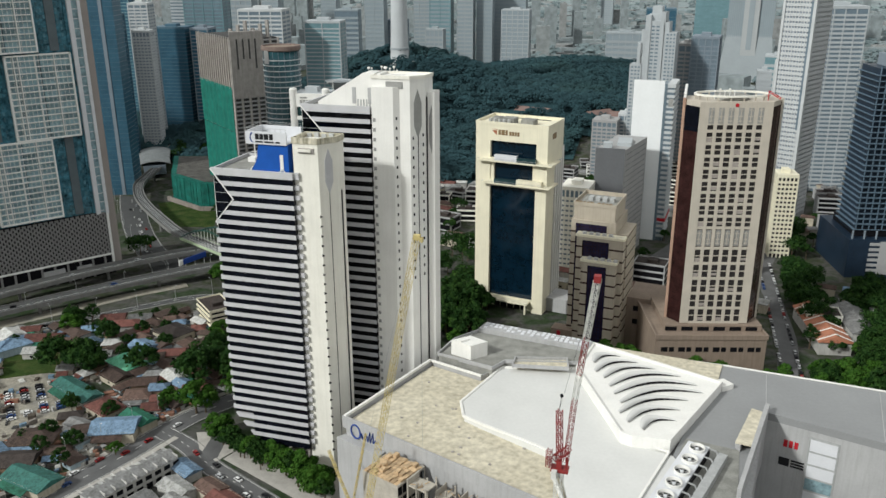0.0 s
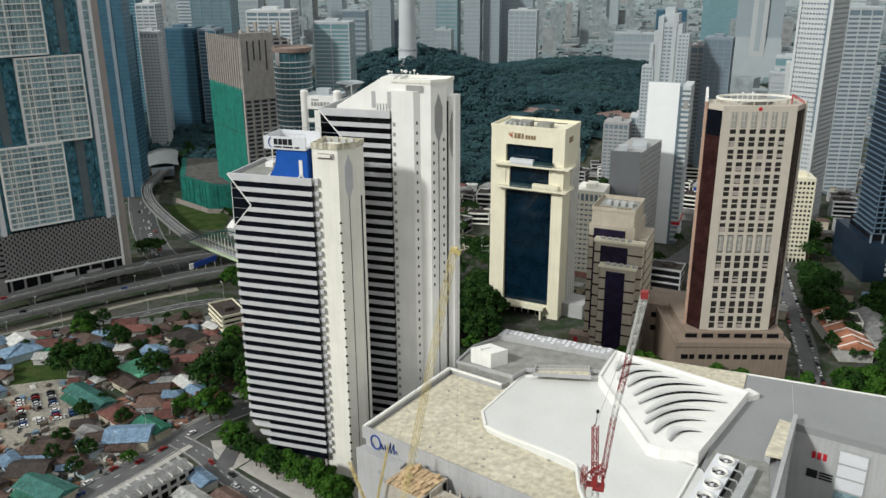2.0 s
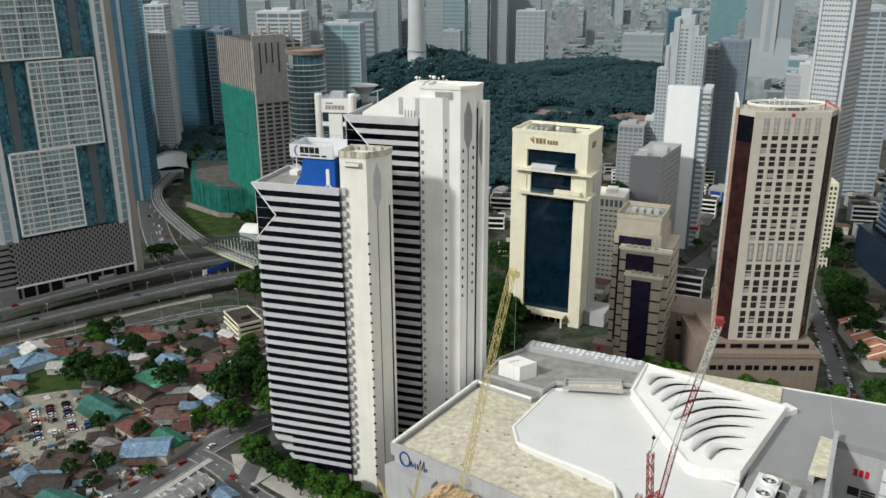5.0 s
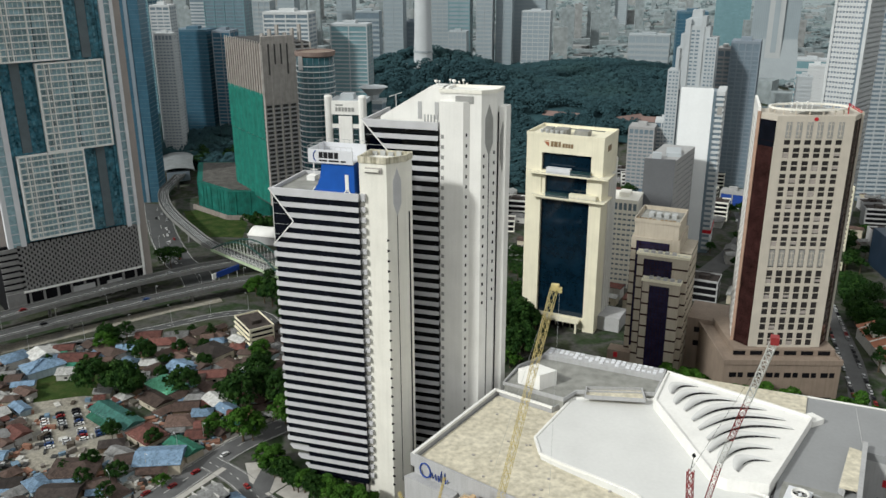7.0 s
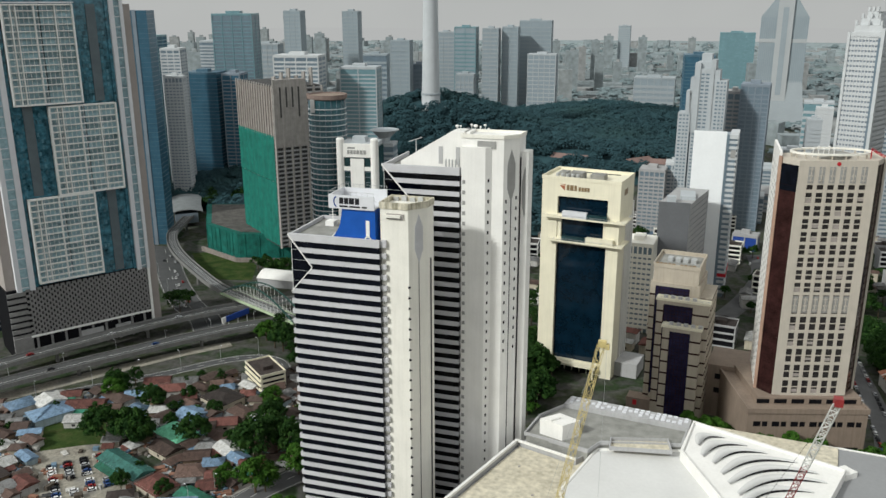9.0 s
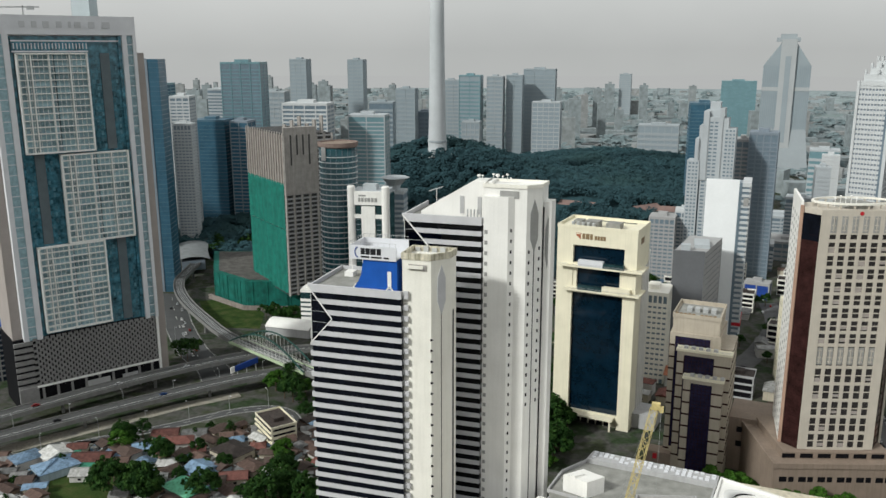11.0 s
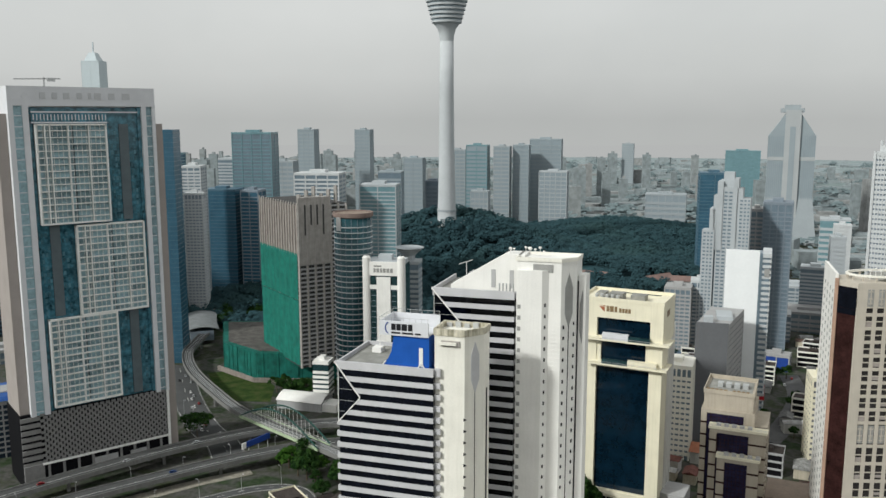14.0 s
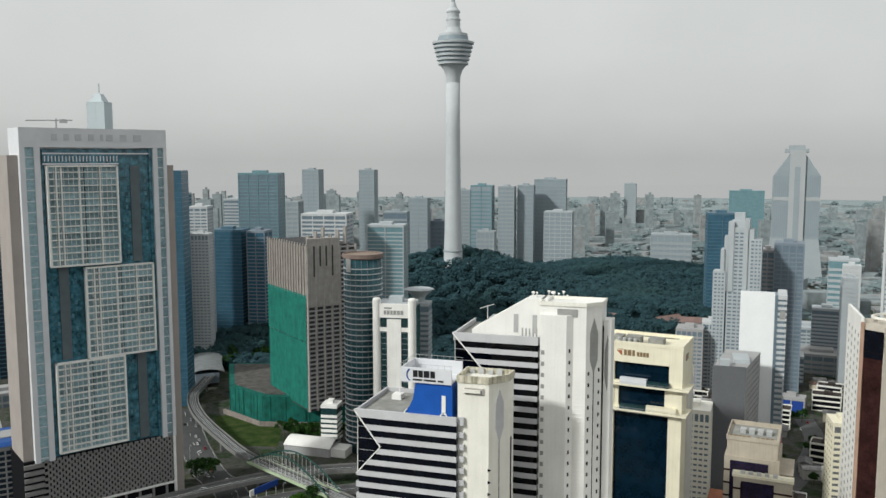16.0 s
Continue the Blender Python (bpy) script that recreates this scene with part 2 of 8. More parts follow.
WHITE = mat("white_cladding", (0.80, 0.79, 0.76), 0.5, 0.05, 9, 0.5, 0.05, stain=0.04)
CREAMW = mat("cream_white_cladding", (0.80, 0.78, 0.71), 0.55, 0.05, 9, 0.5, 0.06, stain=0.05)
BAND = mat("light_grey_panel", (0.52, 0.52, 0.535), 0.45, 0.06, 6, 0.6, 0.05, each=0.25)
DARKGLASS = mat("dark_tinted_glass", (0.004, 0.005, 0.009), 0.06, 0.4, 5, 1.0, 0.0, each=0.5, spec=0.25)
SIDEGLASS = mat("teal_tinted_glass", (0.02, 0.05, 0.055), 0.06, 0.3, 4, 1.0, 0.0, spec=0.6)
GREYPLATE = mat("grey_stone_plaque", (0.30, 0.30, 0.29), 0.6, 0.1, 3, 0.4)
ROOFGREY = mat("grey_roof_felt", (0.27, 0.27, 0.25), 0.9, 0.2, 5, 0.5, 0.2)
ROOFCREAM = patchy("weathered_cream_roof", [(0.53, 0.485, 0.38), (0.575, 0.53, 0.42), (0.61, 0.565, 0.455)], (18, 2.2))
ROOFWHITE = mat("white_metal_roof", (0.635, 0.635, 0.62), 0.45, 0.05, 20, 1.5, 0.04)
LIGHTROOF = mat("pale_grey_metal_roof", (0.265, 0.27, 0.275), 0.5, 0.06, 20, 1.5, 0.04)
MALLWALL = mat("pale_grey_rendered_wall", (0.41, 0.41, 0.415), 0.7, 0.07, 10, 0.6, 0.1, stain=0.1)
BLUEBOX = mat("royal_blue_cladding", (0.012, 0.09, 0.40), 0.45, 0.08, 4, 0.5, 0.05)
STEEL = mat("galvanised_steel", (0.45, 0.46, 0.46), 0.5, 0.1, 2, 0.3, metal=0.3)
# Black for windows and dark parts; also stands in for shade inside openings.
BLACK = mat("black_opening", (0.008, 0.008, 0.010), 0.5, 0.2, 2, 0.5, 0.0, spec=0.08)
SIGNBLACK = mat("black_sign_letter", (0.015, 0.015, 0.018), 0.5, 0.1, 2, 0.4, 0.0)
SIGNBLUE = mat("blue_sign_shape", (0.02, 0.06, 0.28), 0.45, 0.1, 2, 0.4, 0.0)
SIGNRED = mat("red_sign_shape", (0.45, 0.02, 0.03), 0.5, 0.1, 2, 0.4, 0.0)
SIGNORANGE = mat("dull_orange_sign_shape", (0.36, 0.13, 0.07), 0.5, 0.1, 2, 0.4, 0.0)
SIGNGOLD = mat("brown_gold_sign_shape", (0.22, 0.15, 0.08), 0.5, 0.1, 2, 0.4, 0.0)
CREAM = mat("cream_yellow_cladding", (0.76, 0.715, 0.56), 0.55, 0.05, 8, 0.5, 0.06, stain=0.06)
NAVYGLASS = mat("navy_curtain_glass", (0.003, 0.013, 0.025), 0.05, 0.3, 8, 1.5, 0.0, spec=0.4)
BEIGE = mat("beige_stone_cladding", (0.43, 0.38, 0.31), 0.65, 0.07, 6, 0.5, 0.1, stain=0.1)
BROWNDARK = mat("dark_brown_glazed_wall", (0.034, 0.014, 0.013), 0.15, 0.35, 5, 0.8, 0.0)
PURPLEGLASS = mat("dark_violet_glass", (0.018, 0.016, 0.045), 0.1, 0.3, 4, 0.8, 0.0)
PINKSTONE = mat("cream_grey_stone", (0.50, 0.455, 0.39), 0.65, 0.06, 6, 0.5, 0.08, stain=0.05)
# Tan stone darkened to include the shadow on the lower podium.
PODSTONE = mat("tan_podium_stone", (0.25, 0.195, 0.155), 0.7, 0.08, 6, 0.5, 0.1, stain=0.12)
PANE = mat("window_pane", (0.02, 0.018, 0.018), 0.12, 0.5, 2, 0.6, 0.0, each=0.6)
TAUPE = mat("taupe_wall", (0.34, 0.305, 0.285), 0.7, 0.06, 10, 0.6, 0.08)
PALEGREY = mat("pale_grey_aluminium", (0.66, 0.67, 0.70), 0.5, 0.05, 8, 0.6, 0.05)
WHITEFRAME = mat("white_balcony_frame", (0.82, 0.82, 0.80), 0.5, 0.04, 6, 0.5, 0.04)
# Base lightened to stand in for sky reflected in the panes.
TEALPANE = mat("teal_balcony_glass", (0.26, 0.38, 0.42), 0.15, 0.22, 2.2, 0.8, 0.0, each=0.35)
TEALDARK = mat("deep_teal_curtain_glass", (0.055, 0.17, 0.225), 0.1, 0.5, 4, 2.0, 0.0, spec=0.6)
TEALMID = mat("mid_teal_glass", (0.085, 0.20, 0.25), 0.15, 0.25, 3, 0.8, 0.0, each=0.4)
STRIPGREY = mat("grey_curtain_panel", (0.115, 0.145, 0.16), 0.5, 0.1, 6, 0.6, 0.0)
SIGNPALE = mat("raised_pale_sign", (0.52, 0.53, 0.55), 0.5, 0.05, 3, 0.5, 0.0)
TERRACOTTA = mat("terracotta_edge_strip", (0.36, 0.235, 0.175), 0.7, 0.1, 5, 0.5, 0.1, stain=0.1)
MOULDY = mat("mould_streaked_cream", (0.62, 0.58, 0.47), 0.75, 0.2, 1.6, 0.3, 0.2, stain=0.5)
LATTICE = mat("grey_lattice_panel", (0.235, 0.232, 0.23), 0.7, 0.1, 3, 0.4)
CONCRETE = mat("bare_concrete", (0.36, 0.34, 0.32), 0.85, 0.12, 4, 0.5, 0.2, stain=0.15)
NET = mat("green_safety_netting", (0.010, 0.155, 0.12), 0.8, 0.22, 5, 0.6, 0.3, stain=0.12)
ASPHALT = mat("asphalt", (0.12, 0.12, 0.122), 0.9, 0.15, 8, 0.6, 0.15)
# Darker than ASPHALT: cloud shade over the highway is put into the tone.
DECK = mat("worn_shaded_deck", (0.074, 0.076, 0.077), 0.9, 0.12, 8, 0.6, 0.15)
PARAPET = mat("concrete_parapet", (0.20, 0.20, 0.195), 0.85, 0.12, 5, 0.5, 0.15, stain=0.15)
PAINT = mat("white_road_paint", (0.65, 0.65, 0.62), 0.7, 0.12, 2, 0.3, 0.0)
PAVING = mat("pale_paving", (0.42, 0.40, 0.37), 0.85, 0.12, 4, 0.6, 0.15)
GRASS = patchy("rough_grass", [(0.022, 0.045, 0.013), (0.039, 0.066, 0.018), (0.075, 0.08, 0.032)], (9, 1.0))
DIRT = patchy("bare_sandy_ground", [(0.22, 0.20, 0.17), (0.32, 0.30, 0.25), (0.18, 0.175, 0.165)], (12, 1.5))
GROUND = patchy("city_ground", [(0.065, 0.066, 0.062), (0.03, 0.05, 0.022), (0.085, 0.083, 0.078), (0.045, 0.056, 0.03), (0.12, 0.117, 0.11)], (26, 3))
LEAF = patchy("tree_leaves", [(0.009, 0.030, 0.008), (0.018, 0.048, 0.011), (0.042, 0.092, 0.019)], (3.0, 0.8), 0.6, bump=0)
# Brighter copy of LEAF; sunlight on the crowns is put into its tones.
LEAFLIGHT = patchy("sunny_tree_leaves", [(0.022, 0.066, 0.010), (0.038, 0.10, 0.014), (0.062, 0.135, 0.022)], (3.0, 0.8), 0.6, bump=0)
BARK = mat("tree_bark", (0.10, 0.075, 0.05), 0.9, 0.2, 1, 0.2, 0.3)
# Leaf green shifted to blue: distance haze is painted into the base colour.
FARWOOD = patchy("haze_blue_woods", [(0.026, 0.058, 0.068), (0.030, 0.065, 0.075), (0.034, 0.071, 0.074)], (90, 14.0), 0.9, bump=0)


# ---- ground ----
def hill(x, y):
    return (82 * math.exp(-((x + 395) / 150) ** 2 - ((y - 1105) / 150) ** 2) + 44 * math.exp(-((x + 190) / 220) ** 2 - ((y - 1400) / 260) ** 2) + 34 * math.exp(-((x + 130) / 120) ** 2 - ((y - 1020) / 110) ** 2)
            + 16 * math.exp(-((x + 560) / 120) ** 2 - ((y - 960) / 130) ** 2))


def ground_sheet():
    xs = [-5200, -3600, -2400, -1600, -1150] + [-950 + 25 * i for i in range(53)] + [600, 1000, 1800, 3000, 5200]
    ys = [-2500, -1200, -500, -100, 150, 400, 600] + [700 + 25 * i for i in range(41)] + [1900, 2300, 2900, 3700, 5200]
    g = Geo()
    g.v = [(x, y, hill(x, y) if abs(x) < 1000 and 650 < y < 1800 else 0.0) for y in ys for x in xs]
    n = len(xs)
    g.f = [(j * n + i, j * n + i + 1, (j + 1) * n + i + 1, (j + 1) * n + i) for j in range(len(ys) - 1) for i in range(n - 1)]
    return solid("ground", g, GROUND, "grey and green city ground reaching the horizon", "ground", smooth=True)


ground_sheet()


def flat(name, poly, z, m, label, category):
    return solid(name, Geo().prism(poly, -0.3, z), m, label, category)


flat("grass_field", [(-364, 334), (-346, 317), (-318, 332), (-330, 350), (-357, 360)], 0.10, GRASS, "rough green field with yellowing grass between houses", "grass")
flat("parking_lot", [(-352, 312), (-306, 258), (-272, 284), (-296, 322), (-327, 334)], 0.08, DIRT, "sandy grey open car park between the houses", "ground")
flat("grass_verge", [(-470, 640), (-418, 580), (-380, 588), (-396, 625), (-440, 660)], 0.12, GRASS, "green grass slope below the netted building site", "grass")
flat("grass_strip", [(-262, 300), (-240, 312), (-238, 330), (-256, 322)], 0.10, GRASS, "grass patch behind the tin-roofed houses", "grass")


# ---- twin striped office towers ----
def letters(parent, mt, x0, x1, z0, z1, y, widths, name="sign_shape", label=""):
    """Plain blocks in the place of lettering on a front that faces -y."""
    x = x0
    for w in widths:
        d = abs(w) / sum(abs(v) for v in widths) * (x1 - x0)
        if w > 0:
            part(name, Geo().box(x, x + d * 0.84, y - 0.12, y, z0, z1), mt, parent, label, world=True)
        x += d


def tower_a():
    t = thing("office_tower", "white office tower with black striped facade and blue roof box", "office tower", -160, 300, group="twin striped towers")
    y0, xr = 289.5, -149.3

    def xl(z):
        if z > 121.5:
            return -176.5 - 9.3 * (z - 121.5) / 12.5
        if z > 111.5:
            return -176.5 - 9.0 * (121.5 - z) / 10
        if z > 23:
            return -185.5
        return -185.5 + 10 * min((23 - z) / 12.5, 1)
    part("glass_core", Geo().box(-184.6, xr, y0 + 0.22, 318, 23, 131.5).box(-176, xr, y0 + 0.22, 318, 9, 23), DARKGLASS, t, "black glass body", world=True)
    for k in range(30):
        lo = 131.3 - 4.12 * k if k else 131.4
        hi = 134.2 if k == 0 else lo + 1.9
        g = Geo().front([(xl(lo), lo), (xr, lo), (xr, hi), (xl(hi), hi)], y0, y0 + 1.2)
        sp = part("spandrel_band", g, BAND, t, "light grey spandrel band" if k == 0 else "", world=True)
        g = Geo().box(xr, xr + 2.2, y0 + 1.1, y0 + 2.0, lo, hi)
        part("corner_band", g, BAND, t, world=True)
        if 111 < lo < 130:
            part("window_mullion", Geo().box(-184.9, xl(lo), y0 + 0.1, y0 + 0.5, lo + 1.0, lo + 1.12), STEEL, t, world=True)
    part("notch_edge", Geo().beam((-186, y0, 134), (-176.4, y0, 121.6), 0.28).beam((-176.4, y0, 121.6), (-185.4, y0, 111.4), 0.25).beam((-184.8, y0 + 0.7, 131), (-185.2, y0 + 0.7, 111), 0.16), WHITE, t, world=True)
    part("roof_deck", Geo().box(-185.0, -149, y0 + 0.6, 319, 131.6, 132.6), ROOFGREY, t, "weathered flat roof deck", world=True)
    part("parapet", Geo().box(-185.6, -184.9, y0 + 1.2, 319, 131.4, 134).box(-185.6, -150, 319, 319.6, 131.4, 134), BAND, t, world=True)
    # roof box with its sign
    part("blue_roof_box", Geo().front([(-168.2, 134.2), (-151.2, 132.6), (-151.2, 145.2), (-164, 145.2), (-165, 139), (-166.2, 136.5)], 291.0, 303), BLUEBOX, t, "royal blue roof box", world=True)
    part("roof_box_slot", Geo().box(-154.8, -153.4, 290.8, 291.1, 134.5, 141), WHITE, t, world=True)
    for p, q in (((-169, 290.8, 133), (-167, 290.8, 135.6)), ((-155.6, 290.6, 133.4), (-154.2, 290.6, 135.6)), ((-152.4, 290.6, 133.4), (-153.8, 290.6, 135.6))):
        part("roof_brace", Geo().beam(p, q, 0.25), WHITE, t, world=True)
    sign = part("sign_box", Geo().box(-169, -151.2, 290.2, 290.8, 145, 150).box(-169, -168.5, 290.8, 304, 145, 150).box(-169, -151.2, 303.5, 304, 145, 150).box(-168.5, -151.2, 290.8, 303.5, 145, 145.4), PALEGREY, t, "pale grey sign box", world=True)
    rail = Geo()
    for i in range(9):
        x = -169 + i * 2.2
        rail.beam((x, 290.4, 150), (x, 290.4, 151.3), 0.07).beam((x, 303.8, 150), (x, 303.8, 151.3), 0.07)
    for i in range(1, 7):
        rail.beam((-168.8, 290.4 + i * 1.95, 150), (-168.8, 290.4 + i * 1.95, 151.3), 0.07)
    rail.beam((-169, 290.4, 151.3), (-151.2, 290.4, 151.3), 0.08).beam((-169, 303.8, 151.3), (-151.2, 303.8, 151.3), 0.08).beam((-168.8, 290.4, 151.3), (-168.8, 303.8, 151.3), 0.08)
    part("roof_railing", rail, STEEL, t, world=True)
    letters(sign, SIGNBLACK, -164.6, -156.6, 146.9, 149.2, 290.2, [1, 1, 1.25, 1])
    letters(sign, SIGNBLACK, -164.6, -153.6, 145.7, 146.3, 290.2, [2.4, 3, 1.4])
    arc = Geo()
    arc.tube([(-165.2 + 1.6 * math.cos(radians(110 + i * 14)), 290.1, 147.6 + 2.0 * math.sin(radians(110 + i * 14))) for i in range(11)], 0.2)
    part("sign_emblem", arc, SIGNBLUE, sign, "blue crescent emblem", world=True)
    # white service shaft
    plan = [(-149.5, 291.8), (-138.8, 291.8), (-133.6, 298.0), (-133.2, 304), (-149.5, 304)]
    shaft = part("service_shaft", Geo().prism(plan, 0, 146.2), CREAMW, t, "cream-white windowless service shaft", world=True)
    part("shaft_parapet", Geo().ring([(-149.8, 291.5), (-138.7, 291.5), (-133.3, 297.9), (-132.9, 304.3), (-149.8, 304.3)], 145.8, 148.2, 0.6), MOULDY, shaft, world=True)
    part("shaft_recess", Geo().box(-147, -140.5, 291.3, 294, 142.2, 144.2), CONCRETE, shaft, world=True)
    part("shaft_ledge", Geo().box(-147.4, -141.5, 290.6, 291.8, 142.8, 143.8), CREAMW, shaft, world=True)
    d = Vector((5.2, 6.2, 0)).normalized()
    c = Vector((-136.0, 295.1, 0))
    nrm = Vector((6.2, -5.2, 0)).normalized() * 0.12
    hexa = [(-1.7, 139), (0, 143.8), (1.7, 139), (1.7, 130.5), (0, 125.5), (-1.7, 130.5)]
    vs = [c + d * u + nrm + Vector((0, 0, z)) for u, z in hexa] + [c + d * u - nrm + Vector((0, 0, z)) for u, z in hexa]
    part("plaque", Geo().add(vs, [(5, 4, 3, 2, 1, 0), (6, 7, 8, 9, 10, 11)] + [(i, (i + 1) % 6, 6 + (i + 1) % 6, 6 + i) for i in range(6)]), BAND, shaft, "pale grey hexagonal plaque", world=True)
    part("shaft_seam", Geo().box(-133.5, -133.1, 300.4, 301.0, 3, 126).beam((-136, 295.0, 10), (-136, 295.0, 126), 0.12), BLACK, shaft, world=True)
    win = Geo().box(-0.6, 0.6, -0.12, 0.2, 0, 1.5).mesh("slot_window", GREYPLATE)
    dot = Geo().front([(-0.45, 0), (0.5, 0.5), (-0.45, 1.1)], -0.3, 0.3).mesh("slot_window", BLACK)
    m = t.matrix_basis.inverted()
    for k in range(30):
        z = 8 + 4.12 * k
        p = m @ Vector((-148.1, 291.8, z))
        again("slot_window", win, shaft, *p)
        if k < 27:
            p = m @ Vector((-138.6, 291.8, z + 1))
            again("slot_window", dot, shaft, *p)
    for i in range(4):
        part("rooftop_unit", Geo().box(-148.5 + i * 3.2, -146.6 + i * 3.2, 303, 305, 145.8, 147.6 + 0.5 * (i % 2)), STEEL, shaft, world=True)
    mast = Geo().beam((-177.5, 312, 132.6), (-177.5, 312, 141), 0.22).beam((-179, 312, 136.5), (-176, 312, 136.5), 0.16).box(-179.5, -176, 309, 313, 132.6, 134.5)
    part("roof_mast", mast, WHITE, t, world=True)
    part("base_columns", Geo().box(-172, -171, 291, 292, 0, 9).box(-160, -159, 291, 292, 0, 9).box(-151, -150, 291, 292, 0, 9).box(-170, -150, 298, 316, 0, 9), CONCRETE, t, world=True)


def tower_b():
    t = thing("office_tower", "taller white office tower with black ribbon windows and sloped crown", "office tower", -130, 335, group="twin striped towers")
    y0, xr = 321.0, -128.2

    def xl(z):
        if z > 143:
            return -148.5 - 11.5 * (z - 143) / 13
        if z > 131:
            return -148.5 - 11.0 * (143 - z) / 12
        return -160.0
    part("glass_core", Geo().box(-159.0, xr, y0 + 0.22, 345, 4, 153.4), DARKGLASS, t, "black glass body", world=True)
    for k in range(36):
        lo = 153.2 - 4.12 * k
        hi = 156.2 if k == 0 else lo + 1.9
        if lo < 5:
            break
        g = Geo().front([(xl(lo), lo), (xr, lo), (xr, hi), (xl(hi), hi)], y0, y0 + 1.2)
        part("spandrel_band", g, BAND, t, "light grey spandrel band" if k == 0 else "", world=True)
        part("corner_band", Geo().box(xr, xr + 1.9, y0 + 1.1, y0 + 2.0, lo, hi), BAND, t, world=True)
        if 131 < lo < 152:
            part("window_mullion", Geo().box(-159.4, xl(lo), y0 + 0.1, y0 + 0.5, lo + 1.0, lo + 1.12), STEEL, t, world=True)
    part("notch_edge", Geo().beam((-160, y0, 156), (-148.4, y0, 143), 0.3).beam((-148.4, y0, 143), (-160, y0, 131), 0.25).beam((-159.2, y0 + 0.7, 153), (-159.2, y0 + 0.7, 131), 0.16), WHITE, t, world=True)
    part("roof_deck", Geo().box(-159.4, xr, y0 + 0.6, 352, 153.4, 154.4), ROOFGREY, t, world=True)
    part("parapet", Geo().box(-160, -159.3, y0 + 1.2, 352, 153, 156), BAND, t, world=True)
    # tall white core with a sloped shoulder
    core = part("service_core", Geo().front([(-154.5, 154.4), (-126, 154.4), (-126, 169), (-133.5, 169), (-154.5, 156.4)], 328, 337)
                .prism([(-128, 323.5), (-111.5, 323.5), (-106.6, 328.6), (-106.0, 337), (-128, 337)], 0, 168), WHITE, t, "plain white service core with sloped shoulder", world=True)
    part("front_pillar", Geo().prism([(-127.6, 321.6), (-118.2, 321.6), (-115.8, 323.7), (-127.6, 323.7)], 0, 164.4), WHITE, core, world=True)
    part("core_parapet", Geo().ring([(-128.4, 323.1), (-111.4, 323.1), (-106.3, 328.5), (-105.7, 337.4), (-128.4, 337.4)], 167.6, 169, 0.7), CREAMW, core, world=True)
    part("core_louvre", Geo().box(-121.8, -114.6, 323.2, 323.6, 163.8, 166.6), GREYPLATE, core, world=True)
    for x in (-138.6, -131.6):
        part("core_slit", Geo().box(x, x + 1.6, 327.8, 328.1, 156.2, 163), MALLWALL, core, world=True)
    part("side_block", Geo().prism([(-106.2, 330.2), (-103.6, 331.8), (-103.0, 337), (-106.0, 337)], 0, 162), WHITE, core, world=True)
    d = Vector((6.1, 6.3, 0)).normalized()
    nrm = Vector((6.3, -6.1, 0)).normalized() * 0.12
    for c, s, z0 in ((Vector((-109.1, 326.1, 0)), 0.9, 0), (Vector((-104.8, 331.1, 0)), 0.5, -7)):
        hexa = [(-2.0 * s, 158 + z0), (0, 163.5 + z0), (2.0 * s, 158 + z0), (2.0 * s, 148.5 + z0), (0, 143 + z0), (-2.0 * s, 148.5 + z0)]
        vs = [c + d * u + nrm + Vector((0, 0, z)) for u, z in hexa] + [c + d * u - nrm + Vector((0, 0, z)) for u, z in hexa]
        part("plaque", Geo().add(vs, [(5, 4, 3, 2, 1, 0), (6, 7, 8, 9, 10, 11)] + [(i, (i + 1) % 6, 6 + (i + 1) % 6, 6 + i) for i in range(6)]), GREYPLATE, core, "grey hexagonal plaque", world=True)
    part("core_seam", Geo().beam((-109, 326.1, 30), (-109, 326.1, 144), 0.2).beam((-106.2, 329.6, 30), (-106.2, 329.6, 160), 0.3), BLACK, core, world=True)
    win = Geo().box(-0.6, 0.6, -0.12, 0.2, 0, 1.5).mesh("slot_window", GREYPLATE)
    dot = Geo().box(-0.32, 0.32, -0.12, 0.2, 0, 1.3).mesh("slot_window", BLACK)
    m = t.matrix_basis.inverted()
    for k in range(35):
        z = 10 + 4.12 * k
        again("slot_window", win, core, *(m @ Vector((-126.6, 321.6, z))))
        again("slot_window", dot, core, *(m @ Vector((-117.2, 322.55, z + 1))), rz=41)
        if z > 78 and z < 142:
            again("slot_window", dot, core, *(m @ Vector((-110.6, 324.4, z + 1))), rz=46)
            again("slot_window", dot, core, *(m @ Vector((-107.4, 327.8, z + 2))), rz=46)
    for k in range(30):
        part("facade_joint", Geo().box(-116, -111.6, 323.42, 323.5, 100 + k * 1.5, 100.5 + k * 1.5), WHITE, core, world=True)
    for i in range(5):
        part("rooftop_pipe", Geo().lathe(-134.5 + i * 1.3, 324, [(0.3, 154.4), (0.3, 158.6), (0.1, 158.8)], 8), STEEL, t, world=True)
    part("roof_room", Geo().box(-150, -141.5, 336, 344, 154.4, 159.5), MALLWALL, t, world=True)
    part("roof_mast", Geo().beam((-150, 334, 154.4), (-150, 334, 164.5), 0.2).beam((-153, 334, 163.3), (-147.4, 334, 165.2), 0.22), STEEL, t, world=True)
